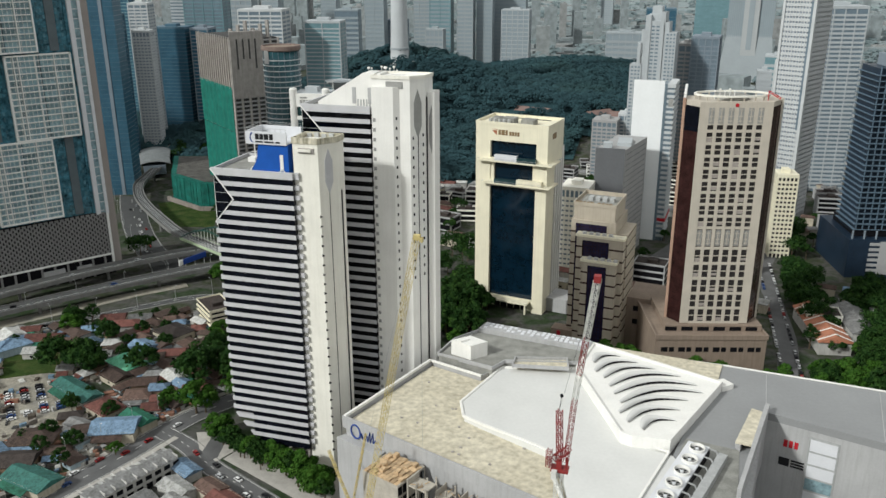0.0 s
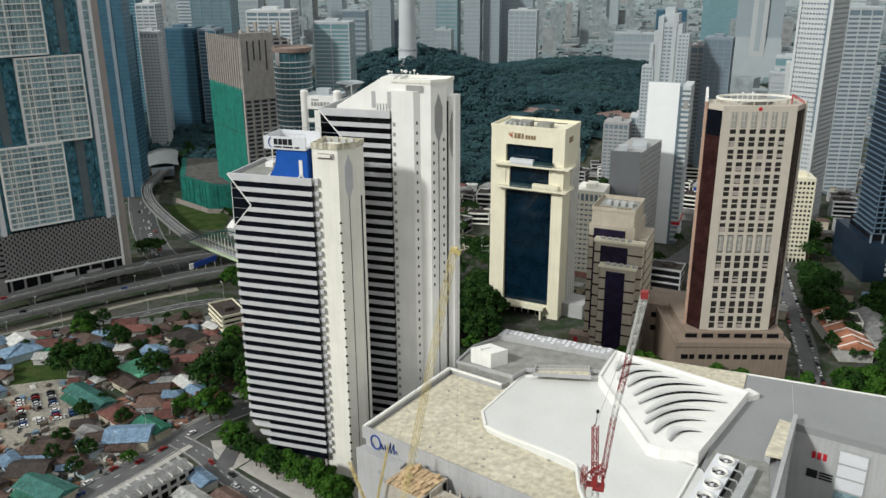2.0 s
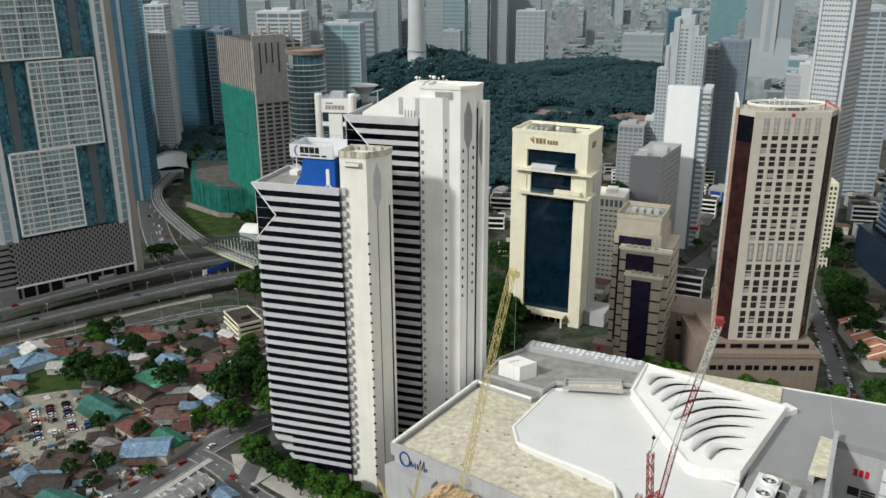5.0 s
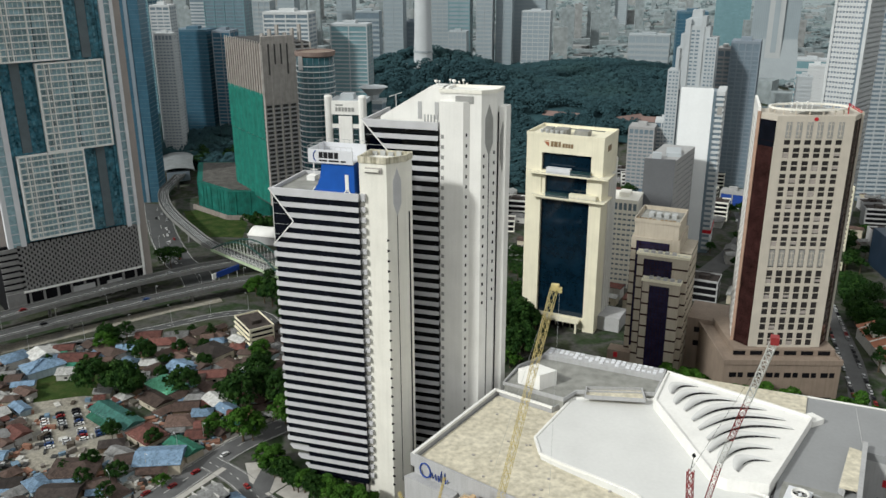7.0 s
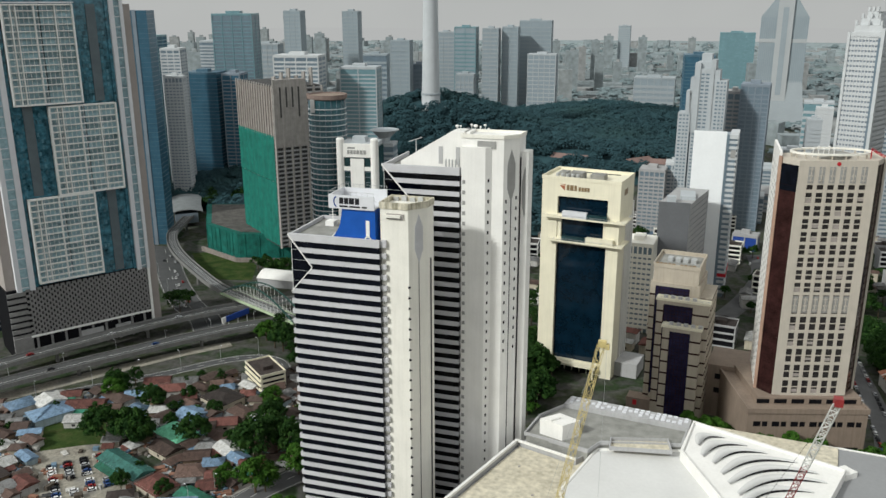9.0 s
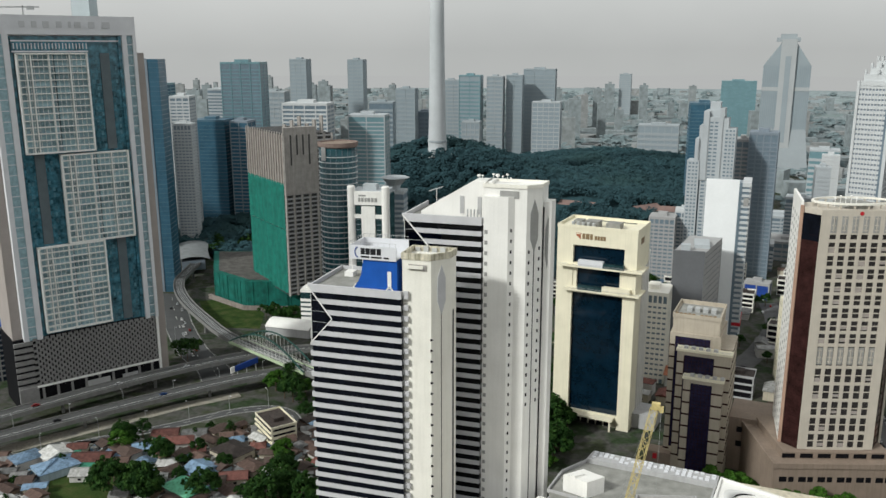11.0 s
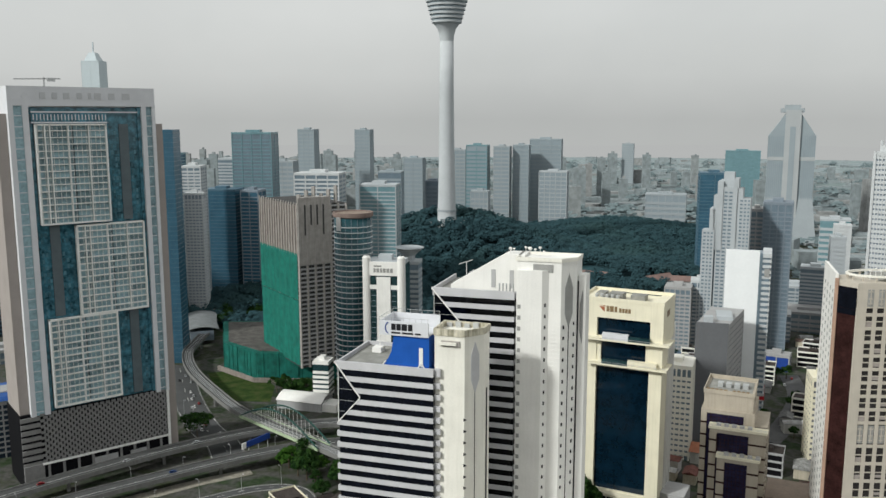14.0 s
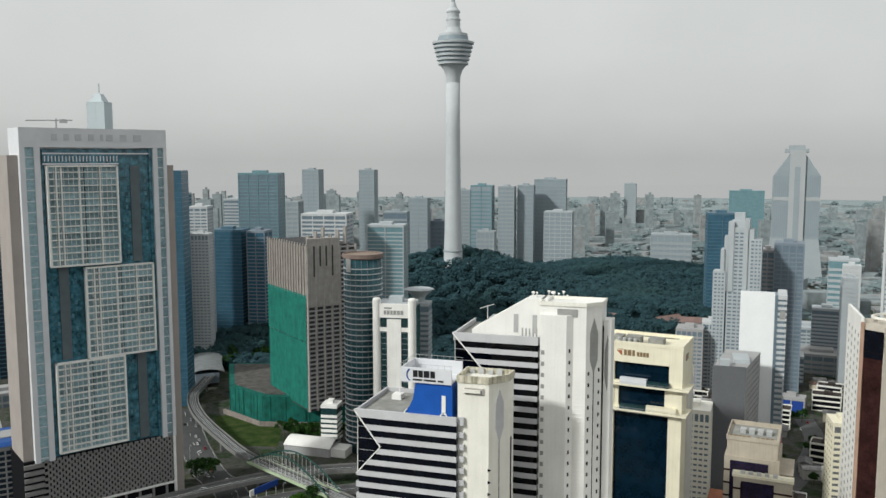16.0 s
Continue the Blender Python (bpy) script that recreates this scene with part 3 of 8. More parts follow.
    for i, (x, r) in enumerate(((-132.0, 0.8), (-130.6, 0.5), (-126.2, 0.6), (-124.6, 1.0), (-122.6, 0.5), (-120.8, 0.65), (-119.4, 0.45))):
        part("dish_antenna", Geo().lathe(x, 331, [(0.12, 169), (0.12, 169.4 + r + 0.5 * (i % 3)), (r * 0.5, 169.5 + r + 0.5 * (i % 3)), (r, 169.5 + r * 1.6 + 0.5 * (i % 3)), (r * 0.6, 169.5 + r * 2.1 + 0.5 * (i % 3)), (0.1, 169.5 + r * 2.2 + 0.5 * (i % 3))], 12), WHITE, t, world=True, smooth=True)


tower_a()
tower_b()


# ---- cream bank tower ----
def cream_tower():
    t = thing("office_tower", "cream-yellow bank tower with tall navy glass front and terraces", "office tower", -127, 492, yaw=-9.5)
    w, d = 46.5, 29.0
    wall = part("wall", Geo().box(9.6, 39.4, 3, d, 0, 118), CREAM, t, "cream-yellow clad wall")
    for nm, bx in (("corner_wall", (0, 9.6, 0, d, 0, 119)), ("corner_wall", (39.4, 46.5, 0, 14, 0, 96)), ("head_wall", (39.4, w, 0, d, 96, 119)), ("lintel", (9.6, 39.4, 0, 2.2, 109, 119)), ("jamb", (9.6, 12, 0.6, 3, 82, 96.5)),
                   ("jamb", (37.2, 39.4, 0.6, 3, 82, 96.5)), ("lintel", (9.6, 39.4, 0, 2.2, 81, 84.5)), ("lintel", (9.6, 39.4, 0, 2.2, 95.6, 98.5)), ("lintel", (9.6, 39.4, 0.4, 2.6, 5.5, 8.0))):
        part(nm, Geo().box(*bx), CREAM, t)
    part("parapet", Geo().ring([(-0.2, -0.2), (w + 0.2, -0.2), (w + 0.2, d), (-0.2, d)], 118.6, 120.6, 0.6), CREAM, wall)
    for z0, z1, a, b in ((98.5, 109, 9.6, 39.4), (84.5, 95.6, 12, 37.2), (8, 81, 9.6, 39.4)):
        win = part("curtain_window", Geo().box(a, b, 2.2, 2.9, z0, z1), NAVYGLASS, t, "navy reflective curtain glass")
        n = int((z1 - z0) / 3.7)
        for k in range(1, n):
            part("transom", Geo().box(a, b, 2.05, 2.2, z0 + k * (z1 - z0) / n - 0.05, z0 + k * (z1 - z0) / n + 0.05), NAVYGLASS, win)
    # terraces with plant rooms
    for z, a, b, roomz in ((96.6, 2.5, 50.5, 0), (82.6, 5.5, 49.5, 1)):
        part("terrace", Geo().box(a, b, -3.4, 0.3, z, z + 0.9).box(45.5, b, 0.3, 13, z, z + 0.9), CREAM, t, "projecting cream terrace")
        part("terrace_rail", Geo().beam((a, -3.2, z + 2), (b, -3.2, z + 2), 0.08).beam((a, -3.2, z + 1.4), (b, -3.2, z + 1.4), 0.06), STEEL, t)
        part("terrace_room", Geo().box(13.5, 28, -3.0, 0, z + 0.9, z + (4.4 if not roomz else 3.4)), PALEGREY if not roomz else SIDEGLASS, t)
        part("terrace_room", Geo().box(28, 44 if roomz else 40, -3.0, 0, z + 0.9, z + (3.4 if not roomz else 4.0)), SIDEGLASS if not roomz else CREAM, t)
    # right flank with tall dark glass and fins
    part("flank_glass", Geo().box(45.2, 46.0, 14, d, 4, 96), DARKGLASS, t)
    for k in range(4):
        part("flank_fin", Geo().box(46.0, 47.3, 15 + k * 4.2, 16.4 + k * 4.2, 0, 96 + (8 if k == 3 else 0)), WHITE, t)
    sign = part("sign_emblem", Geo().front([(10.6, 115.4), (13.8, 112.4), (13.8, 115.4)], -0.15, 0.0).front([(10.6, 116.2), (14.2, 115.7), (14.2, 116.2)], -0.15, 0.0), SIGNORANGE, t, "dull orange wing emblem")
    x = 14.8
    for wd, hh in ((2.0, 3.2), (2.6, 3.2), (1.8, 3.2), (0.7, 0), (1.7, 2.4), (1.7, 2.4), (1.7, 2.4), (1.7, 2.4)):
        if hh:
            part("sign_shape", Geo().box(x, x + wd * 0.8, -0.14, 0, 112.8, 112.8 + hh), SIGNGOLD, t)
        x += wd
    part("flank_sign", Geo().box(46.5, 46.62, 8, 15, 111, 114.5), SIGNGOLD, t)
    part("roof_plant", Geo().box(14, 22, 6, 14, 118, 122).box(26, 34, 8, 16, 118, 121.4).box(6, 11, 10, 18, 118, 121), ROOFGREY, t, "grey rooftop plant")
    for k in range(5):
        part("roof_fan", Geo().lathe(8 + k * 3, 3.5, [(1.0, 118), (1.0, 121.6), (0.8, 121.8)], 10), STEEL, t)
    part("porch", Geo().box(6, 38, -5, 0.4, 6.4, 7.6).box(7, 8, -4.6, -3.8, 0, 6.4).box(36, 37, -4.6, -3.8, 0, 6.4), CREAM, t, "entrance canopy")
    part("annex", Geo().box(46.6, 60, 8, 26, 0, 9), MALLWALL, t)
    for k in range(5):
        part("entrance_door", Geo().box(13 + k * 4.6, 16.6 + k * 4.6, 2.3, 3.1, 0, 5.4), BLACK, t)


cream_tower()


# ---- brown stepped bank building ----
def stepped_bank():
    t = thing("office_building", "beige stepped bank building with dark violet glass grid", "office building", -60, 446, yaw=-7)
    part("body", Geo().box(0, 25, 0, 30, 0, 77).box(1.0, 24, 1, 27, 77, 85).box(25, 31, 4, 28, 0, 70), BEIGE, t, "beige stone body")
    part("roof_well", Geo().box(2, 23, 2, 26, 84.8, 85.05), ROOFGREY, t)
    part("roof_parapet", Geo().ring([(0.6, 0.6), (24.4, 0.6), (24.4, 27.4), (0.6, 27.4)], 84.9, 87, 0.5), BEIGE, t)
    part("step", Geo().box(5, 31, -6, 0, 0, 69.5), BEIGE, t, "lower beige step")
    part("step", Geo().box(9.5, 28.5, -11, -6, 0, 57), BEIGE, t, "lowest beige step")
    for x0, x1, y, z in ((5, 31, -6, 69.5), (9.5, 28.5, -11, 57)):
        part("step_terrace", Geo().box(x0 - 0.6, x1 + 0.6, y - 0.6, y + 5.6, z, z + 1.2), CREAM, t)
        part("terrace_rail", Geo().beam((x0 - 0.4, y - 0.4, z + 2.2), (x1 + 0.4, y - 0.4, z + 2.2), 0.08).beam((x0 - 0.4, y - 0.4, z + 1.7), (x1 + 0.4, y - 0.4, z + 1.7), 0.06), STEEL, t)
        for k in range(5):
            part("terrace_unit", Geo().box(x0 + 3 + k * 3.6, x0 + 5 + k * 3.6, y + 1, y + 3, z + 1.2, z + 2.4), MALLWALL, t)
    # dark glass bays with mullion grids
    for x0, x1, y, z0, z1 in ((5, 20, 0, 60, 75), (2.8, 5.2, 0, 14, 75), (8.6, 23, -6, 55, 67.5), (8.4, 9.6, -6, 12, 67), (13.2, 23.4, -11, 6, 55)):
        part("glass_bay", Geo().box(x0, x1, y - 0.16, y + 0.2, z0, z1), PURPLEGLASS, t, "dark violet glass bay")
        g = Geo()
        for k in range(int((x1 - x0) / 1.8) + 1):
            g.box(x0 + k * 1.8 - 0.08, x0 + k * 1.8 + 0.08, y - 0.3, y - 0.16, z0, z1)
        for k in range(int((z1 - z0) / 1.9) + 1):
            g.box(x0, x1, y - 0.3, y - 0.16, z0 + k * 1.9 - 0.07, z0 + k * 1.9 + 0.07)
        part("mullion_grid", g, BROWNDARK, t)
    # dark joints that cut the stone piers into blocks
    for k in range(10):
        z = 12 + k * 6.4
        if z < 76:
            part("pier_joint", Geo().box(-0.1, 2.9, -0.08, 0.3, z, z + 0.9), BROWNDARK, t)
            part("pier_joint", Geo().box(24.9, 31.1, 3.9, 28.1, min(z, 68.5), min(z, 68.5) + 0.9), BROWNDARK, t)
        if z < 66:
            part("pier_joint", Geo().box(4.9, 8.5, -6.08, -5.5, z, z + 0.9), BROWNDARK, t)
            part("pier_joint", Geo().box(22.9, 31.1, -6.08, -0.1, z, z + 0.9), BROWNDARK, t)
        if z < 54:
            part("pier_joint", Geo().box(9.4, 13.2, -11.08, -10.5, z, z + 0.9), BROWNDARK, t)
            part("pier_joint", Geo().box(23.4, 28.6, -11.08, -6.1, z, z + 0.9), BROWNDARK, t)
    x = 2.0
    for i in range(10):
        if i != 5:
            part("sign_shape", Geo().box(x, x + 1.5, 0.7, 0.85, 85.2, 87.6), SIGNGOLD, t)
        x += 2.05
    for k in range(4):
        part("roof_unit", Geo().box(6 + k * 4, 8.6 + k * 4, 12, 16, 85, 87.2), STEEL, t)
    part("base_wing", Geo().box(-8, 6, -4, 4, 0, 11), PODSTONE, t, "tan low wing")
    part("base_wing", Geo().box(31, 56, 14, 40, 0, 30), PODSTONE, t, "tan low wing")
    for k in range(3):
        part("wing_window", Geo().box(35 + k * 6, 38 + k * 6, 13.8, 14.2, 14, 17).box(35 + k * 6, 38 + k * 6, 13.8, 14.2, 22, 25), BLACK, t)
    part("wing_sign", Geo().box(-4.5, -2.3, -4.15, -4, 7, 10), SIGNRED, t)


stepped_bank()


# ---- pinkish stone hotel-like tower with brown wings ----
def brown_tower():
    t = thing("office_tower", "cream stone office tower with dark brown wings and oval roof rim", "office tower", 2.6, 423.4, yaw=15.5)
    w, z0, top = 35.2, 31.5, 143.5
    part("glass_core", Geo().box(0.4, w - 0.4, 0.62, 21, 0, top), PANE, t, "dark window glass body")
    cols, pitch = 6, 4.75
    x0 = (w - cols * pitch) / 2
    pier = Geo().box(-0.8, 0.8, 0, 1.5, z0, 136.6).mesh("pier", PINKSTONE)
    part("corner_pier", Geo().box(0, x0 + 0.95, 0, 1.5, z0, top), PINKSTONE, t)
    part("corner_pier", Geo().box(w - x0 - 0.95, w, 0, 1.5, z0, top), PINKSTONE, t)
    for i in range(1, cols):
        again("pier", pier, t, x0 + i * pitch)
    thick = Geo().box(x0 + 0.9, w - x0 - 0.9, 0.1, 1.4, -0.7, 0.7).mesh("spandrel", PINKSTONE)
    thin = Geo().box(x0 + 0.9, w - x0 - 0.9, 0.3, 1.4, -0.22, 0.22).mesh("window_rail", PINKSTONE)
    panel = Geo().box(-1.35, 1.35, 0.5, 1.4, 0, 8.4).mesh("carved_panel", GREYPLATE)
    stem = Geo().box(-0.2, 0.2, 0.3, 0.6, 0.6, 7.8).box(-0.9, 0.9, 0.3, 0.6, 3.4, 3.8).box(-0.9, 0.9, 0.3, 0.6, 6.6, 7.0).box(-0.9, 0.9, 0.3, 0.6, 1.2, 1.6).mesh("carving", PINKSTONE)
    rows = [31.6 + 8.3 * k for k in range(6)] + [84.0 + 6.2 * k for k in range(9)]
    for z in rows:
        again("spandrel", thick, t, 0, 0, z)
    for z in [31.6 + 8.3 * k + 4.1 for k in range(5)] + [84.0 + 6.2 * k + 3.1 for k in range(8)]:
        again("window_rail", thin, t, 0, 0, z)
    for i in range(cols):
        p = again("carved_panel", panel, t, x0 + (i + 0.5) * pitch, 0, 74.3)
        again("carving", stem, p)
    part("crown_wall", Geo().box(0, w, 0.05, 1.5, 136.6, 147.8), PINKSTONE, t, "plain crown wall")
    for i in range(cols):
        part("crown_panel", Geo().box(x0 + (i + 0.5) * pitch - 1.3, x0 + (i + 0.5) * pitch + 1.3, -0.1, 0.1, 137.4, 145.0), GREYPLATE, t)
        again("carving", stem, t, x0 + (i + 0.5) * pitch, -0.55, 137.2)
    part("round_emblem", Geo().front([(w / 2 + 0.9 * math.cos(2 * math.pi * i / 20), 146.3 + 0.9 * math.sin(2 * math.pi * i / 20)) for i in range(20)], -0.25, 0.05), SIGNRED, t, "round red emblem")
    # drawn blinds behind some windows
    for z in [31.6 + 8.3 * k for k in range(5)] + [84.0 + 6.2 * k for k in range(8)]:
        for i in range(cols):
            if (i * 5 + int(z) * 3) % 7 in (0, 3):
                part("window_blind", Geo().box(x0 + i * pitch + 0.9, x0 + (i + 1) * pitch - 0.9, 0.5, 0.66, z + 0.8 + 0.4 * (i % 3), z + 2.9), TAUPE, t)
    # brown wings set back on both sides
    wing = [(-6.0, 9.1), (0, 0.9), (0, 21), (-2.6, 21)]
    part("wing", Geo().prism(wing, 20, 145.3), BROWNDARK, t, "dark brown glass wing")
    part("wing", Geo().prism([(w, 0.9), (w + 6.6, 8.6), (w + 6.6, 21), (w, 21)], 20, 145.3), BROWNDARK, t, "dark brown glass wing")
    for k in range(29):
        z = 32 + 3.7 * k
        part("wing_line", Geo().prism([(-6.1, 8.9), (0, 0.7), (0.1, 1.0), (-6.0, 9.2)], z, z + 0.16), BROWNDARK, t)
        part("wing_line", Geo().prism([(w, 0.7), (w + 6.7, 8.4), (w + 6.6, 8.8), (w - 0.1, 1.0)], z, z + 0.16), BROWNDARK, t)
    c, d, n_ = Vector((-6.1, 9.06)), Vector((0.267, 0.9636)), Vector((0.9636, -0.267))
    e, out = Vector((0.6, -0.8)), Vector((-0.8, -0.6)) * 0.3
    part("edge_pier", Geo().prism([tuple(v) for v in (c + out, c + e * 1.7 + out, c + e * 1.7 - out, c - out)], 20, 148.5), TERRACOTTA, t, "terracotta edge strip")
    side = part("side_wall", Geo().prism([tuple(v) for v in (c + d * 0.3, c + d * 0.3 + n_ * 1.2, c + d * 36 + n_ * 1.2, c + d * 36)], 20, 150.5), WHITE, t, "white side wall with small windows")
    pane = Geo().box(-0.06, 0.1, -1.0, 1.0, 0, 1.7).mesh("side_window", GREYPLATE)
    for k in range(32):
        for i in range(4):
            p = c + d * (5.0 + i * 8.2)
            again("side_window", pane, side, p.x, p.y, 26 + k * 3.7, -15.5)
    part("edge_pier", Geo().box(w + 6.5, w + 7.6, 8, 22, 20, 148.3), PINKSTONE, t)
    part("dark_crest", Geo().prism([(-6.1, 8.9), (0, 0.7), (0.1, 1.0), (-6.0, 9.2)], 133, 145.2), DARKGLASS, t)
    part("roof_slab", Geo().prism([(-5.6, 9.2), (0, 0.6), (w, 0.6), (w + 6.6, 8.6), (w + 6.6, 21.4), (-2.4, 21.4)], 145.3, 147.7), PINKSTONE, t)
    # round roof rim on posts
    n = 36
    rim = Geo()
    cx, cy, rx, ry = w / 2 + 0.6, 11.4, 18.6, 10.0
    for i in range(n):
        a, b = 2 * math.pi * i / n, 2 * math.pi * (i + 1) / n
        q = [(cx + (rx + o) * math.cos(s), cy + (ry + o) * math.sin(s)) for s, o in ((a, 0), (b, 0), (b, -1.0), (a, -1.0))]
        rim.prism(q[::-1], 149.6, 150.5)
    part("roof_rim", rim, CREAMW, t, "cream oval roof rim")
    for i in range(18):
        a = 2 * math.pi * i / 18
        part("rim_post", Geo().box(cx + 18.0 * math.cos(a) - 0.3, cx + 18.0 * math.cos(a) + 0.3, cy + 9.4 * math.sin(a) - 0.3, cy + 9.4 * math.sin(a) + 0.3, 147.6, 149.7), PINKSTONE, t)
    part("roof_plant", Geo().lathe(cx, cy, [(8.5, 147.6), (8.5, 149.4)], 24), ROOFGREY, t, "dark drum below the roof rim")
    part("roof_crane", Geo().beam((w - 1, 6, 147.6), (w - 1, 6, 152.5), 0.25).lattice((w - 1, 6, 152), (w + 4, 3, 149), 0.8, 5, 0.07), SIGNRED, t, "small red roof crane")
    for i in range(5):
        part("dish_antenna", Geo().lathe(9 + i * 2.4, 9, [(0.15, 147.6), (0.15, 151 + i % 2), (0.6, 151.6 + i % 2), (0.4, 152 + i % 2)], 10), WHITE, t)
    # podium
    pod = part("podium", Geo().box(-14, 43.5, -9, 46, 0, 27.5).box(-7.5, 42.4, -2.6, 36, 27.5, 31.2), PODSTONE, t, "tan stone podium")
    part("podium_cornice", Geo().box(-14.5, 44, -9.5, -8.4, 26, 28.6).box(42.9, 44, -8.4, 46, 26, 28.6).box(-14.5, -13.4, -8.4, 46, 26, 28.6), PODSTONE, pod)
    for k in range(6):
        part("podium_window", Geo().box(-11 + k * 9, -7.5 + k * 9, -9.1, -8.8, 19, 21.6).box(-6.7 + k * 9, -4.2 + k * 9, -9.1, -8.8, 19, 21.6), BLACK, pod)
        part("podium_window", Geo().box(-8 + k * 8.4, -2 + k * 8.4, -2.75, -2.4, 28.2, 30.4), BLACK, pod)
        part("podium_window", Geo().box(-11 + k * 9, -4.2 + k * 9, -9.1, -8.8, 3, 8), BLACK, pod)


brown_tower()


# ---- tall twin-pillared tower with white balcony frames ----
def framed_tower():
    t = thing("residential_tower", "tall teal glass tower with three white balcony grids and lattice podium", "residential tower", -434, 410, yaw=math.degrees(math.atan2(65, 44)))
    d = 26.0
    part("core", Geo().box(1.5, 76, 3.0, d, 46, 226), TEALDARK, t, "deep teal glass body")
    part("top_frame", Geo().box(-4, 78.6, -0.6, d, 226.4, 237.4), PALEGREY, t, "pale grey crown beam")
    part("sign_emblem", Geo().lathe(0, 0, [(1.7, 0), (1.7, 0.2)], 16), PALEGREY, t).matrix_basis = pose(5.2, -0.6, 232, 90, 0, 0)
    x = 13.0
    for wd in (5, 4.6, 5.6, 5, 2.6, 6, 6, 7.5):
        part("sign_shape", Geo().box(x, x + wd * 0.6, -1.0, -0.6, 230.4, 234.0), SIGNPALE, t)
        x += wd * 1.32
    # pillars and glazed strips on both sides
    for a, b, m_, y in ((-4, -1.2, PALEGREY, -0.6), (3.4, 6.6, PALEGREY, -0.6), (70.2, 73.0, PALEGREY, -0.6), (76.6, 78.6, PALEGREY, -0.6), (-1.2, 3.4, TEALPANE, 0.6), (73.0, 76.6, TEALPANE, 0.6)):
        part("pillar" if m_ is PALEGREY else "glazed_strip", Geo().box(a, b, y, d - 1, 45, 226.4), m_, t)
    for k in range(58):
        z = 47 + 3.1 * k
        part("strip_rail", Geo().box(-1.1, 3.3, 0.4, 0.62, z, z + 0.5), PALEGREY, t) if k % 2 == 0 else None
        part("strip_rail", Geo().box(73.1, 76.5, 0.4, 0.62, z, z + 0.5), PALEGREY, t) if k % 2 == 0 else None
    part("side_wall", Geo().box(78.6, 84, 3, d + 8, 0, 216), TAUPE, t, "plain taupe side wall")
    part("side_wall", Geo().box(-9.5, -4, 4, d + 8, 46, 222), TAUPE, t, "plain taupe side wall")
    part("top_louvre", Geo().box(8, 50, 1.0, 3.0, 217, 225), TEALDARK, t)
    for k in range(22):
        part("louvre_fin", Geo().box(9 + k * 1.9, 9.5 + k * 1.9, 0.6, 1.0, 218.4, 221.6), PALEGREY, t)
    part("top_ledge", Geo().box(8, 50, 0.4, 1.2, 216.6, 217.4).box(8, 68, 0.4, 1.2, 222.6, 223.4), PALEGREY, t)
    # three balcony grids
    bars = Geo()
    for a, b, z0, z1, rows in ((9.0, 48.5, 158.0, 216.2, 15), (27.4, 67.7, 102.0, 156.8, 14), (9.0, 48.5, 48.3, 102.0, 14)):
        grid = part("balcony_grid", Geo().box(a, a + 0.9, -2.6, 1, z0, z1).box(b - 0.9, b, -2.6, 1, z0, z1).box(a, b, -2.6, 1, z0, z0 + 0.9).box(a, b, -2.6, 1, z1 - 0.9, z1), WHITEFRAME, t, "white projecting balcony frame")
        h = (z1 - z0) / rows
        for k in range(1, rows):
            part("balcony_slab", Geo().box(a + 0.9, b - 0.9, -2.2, 1.4, z0 + k * h - 0.27, z0 + k * h + 0.27), WHITEFRAME, grid)
        cuts = [0, 0.13, 0.20, 0.45, 0.52, 0.74, 1.0]
        for c in (0.13, 0.20, 0.45, 0.74):
            part("balcony_fin", Geo().box(a + (b - a) * c - 0.3, a + (b - a) * c + 0.3, -2.3, 1.4, z0, z1), WHITEFRAME, grid)
        for k in range(rows):
            for i in range(6):
                u0, u1 = a + (b - a) * cuts[i], a + (b - a) * cuts[i + 1]
                part("balcony_pane", Geo().box(u0 + 0.4, u1 - 0.4, -0.6, 1.0, z0 + k * h + 0.4, z0 + (k + 1) * h - 0.4), TEALPANE, grid)
            for i in range(14):
                u = a + 1.4 + i * (b - a - 2.4) / 14
                bars.box(u, u + 0.2, -0.85, -0.58, z0 + k * h + 0.4, z0 + (k + 1) * h - 0.4)
    tagged(part("balcony_mullion", bars, WHITEFRAME, t, "thin white balcony mullions"), kind="stuff")
    # curtain walls beside the grids, each with a plain grey strip
    for a, b, z0, z1 in ((50, 69.5, 158, 216), (7, 26.5, 103, 157.5), (50, 69.5, 47, 101.5)):
        part("grey_strip", Geo().box(a + 7, a + 12.5, 2.2, 3.2, z0, z1), STRIPGREY, t)
        part("curtain_edge", Geo().box(a - 0.6, a + 0.6, 1.4, 3.0, z0, z1), TEALDARK, t)
        rng = random.Random(int(a * 10 + z0))
        n = int((z1 - z0) / 3.9)
        for k in range(n):
            part("curtain_line", Geo().box(a, b, 2.75, 3.0, z0 + k * 3.9, z0 + k * 3.9 + 0.35), TEALDARK, t)
            for i in range(5):
                if rng.random() < 0.55:
                    u = a + (1.8, 3.9, 5.4, 13.2, 15.4)[i]
                    part("curtain_pane", Geo().box(u, u + 1.4, 2.7, 3.05, z0 + k * 3.9 + 0.8, z0 + k * 3.9 + 3.2), TEALMID, t)
    part("shadow_gap", Geo().box(6.6, 8.6, 1.4, 3.0, 46, 216).box(68.2, 70.2, 1.4, 3.0, 46, 226), TEALDARK, t)
    # lattice podium
    # Black backing block: shade in the lattice holes is put into its colour.
    pod = part("podium", Geo().box(0, 78, 1.0, d + 10, 0, 46).box(-10, 0, 2, d + 10, 0, 46), BLACK, t, "black podium block giving the shade behind a lattice screen")
    g = Geo()
    nx, nz = 44, 17
    for i in range(nx):
        for k in range(nz):
            if (i + k) % 2 == 0:
                u, z = 1 + i * 76.0 / nx, 15.4 + k * 30.6 / nz
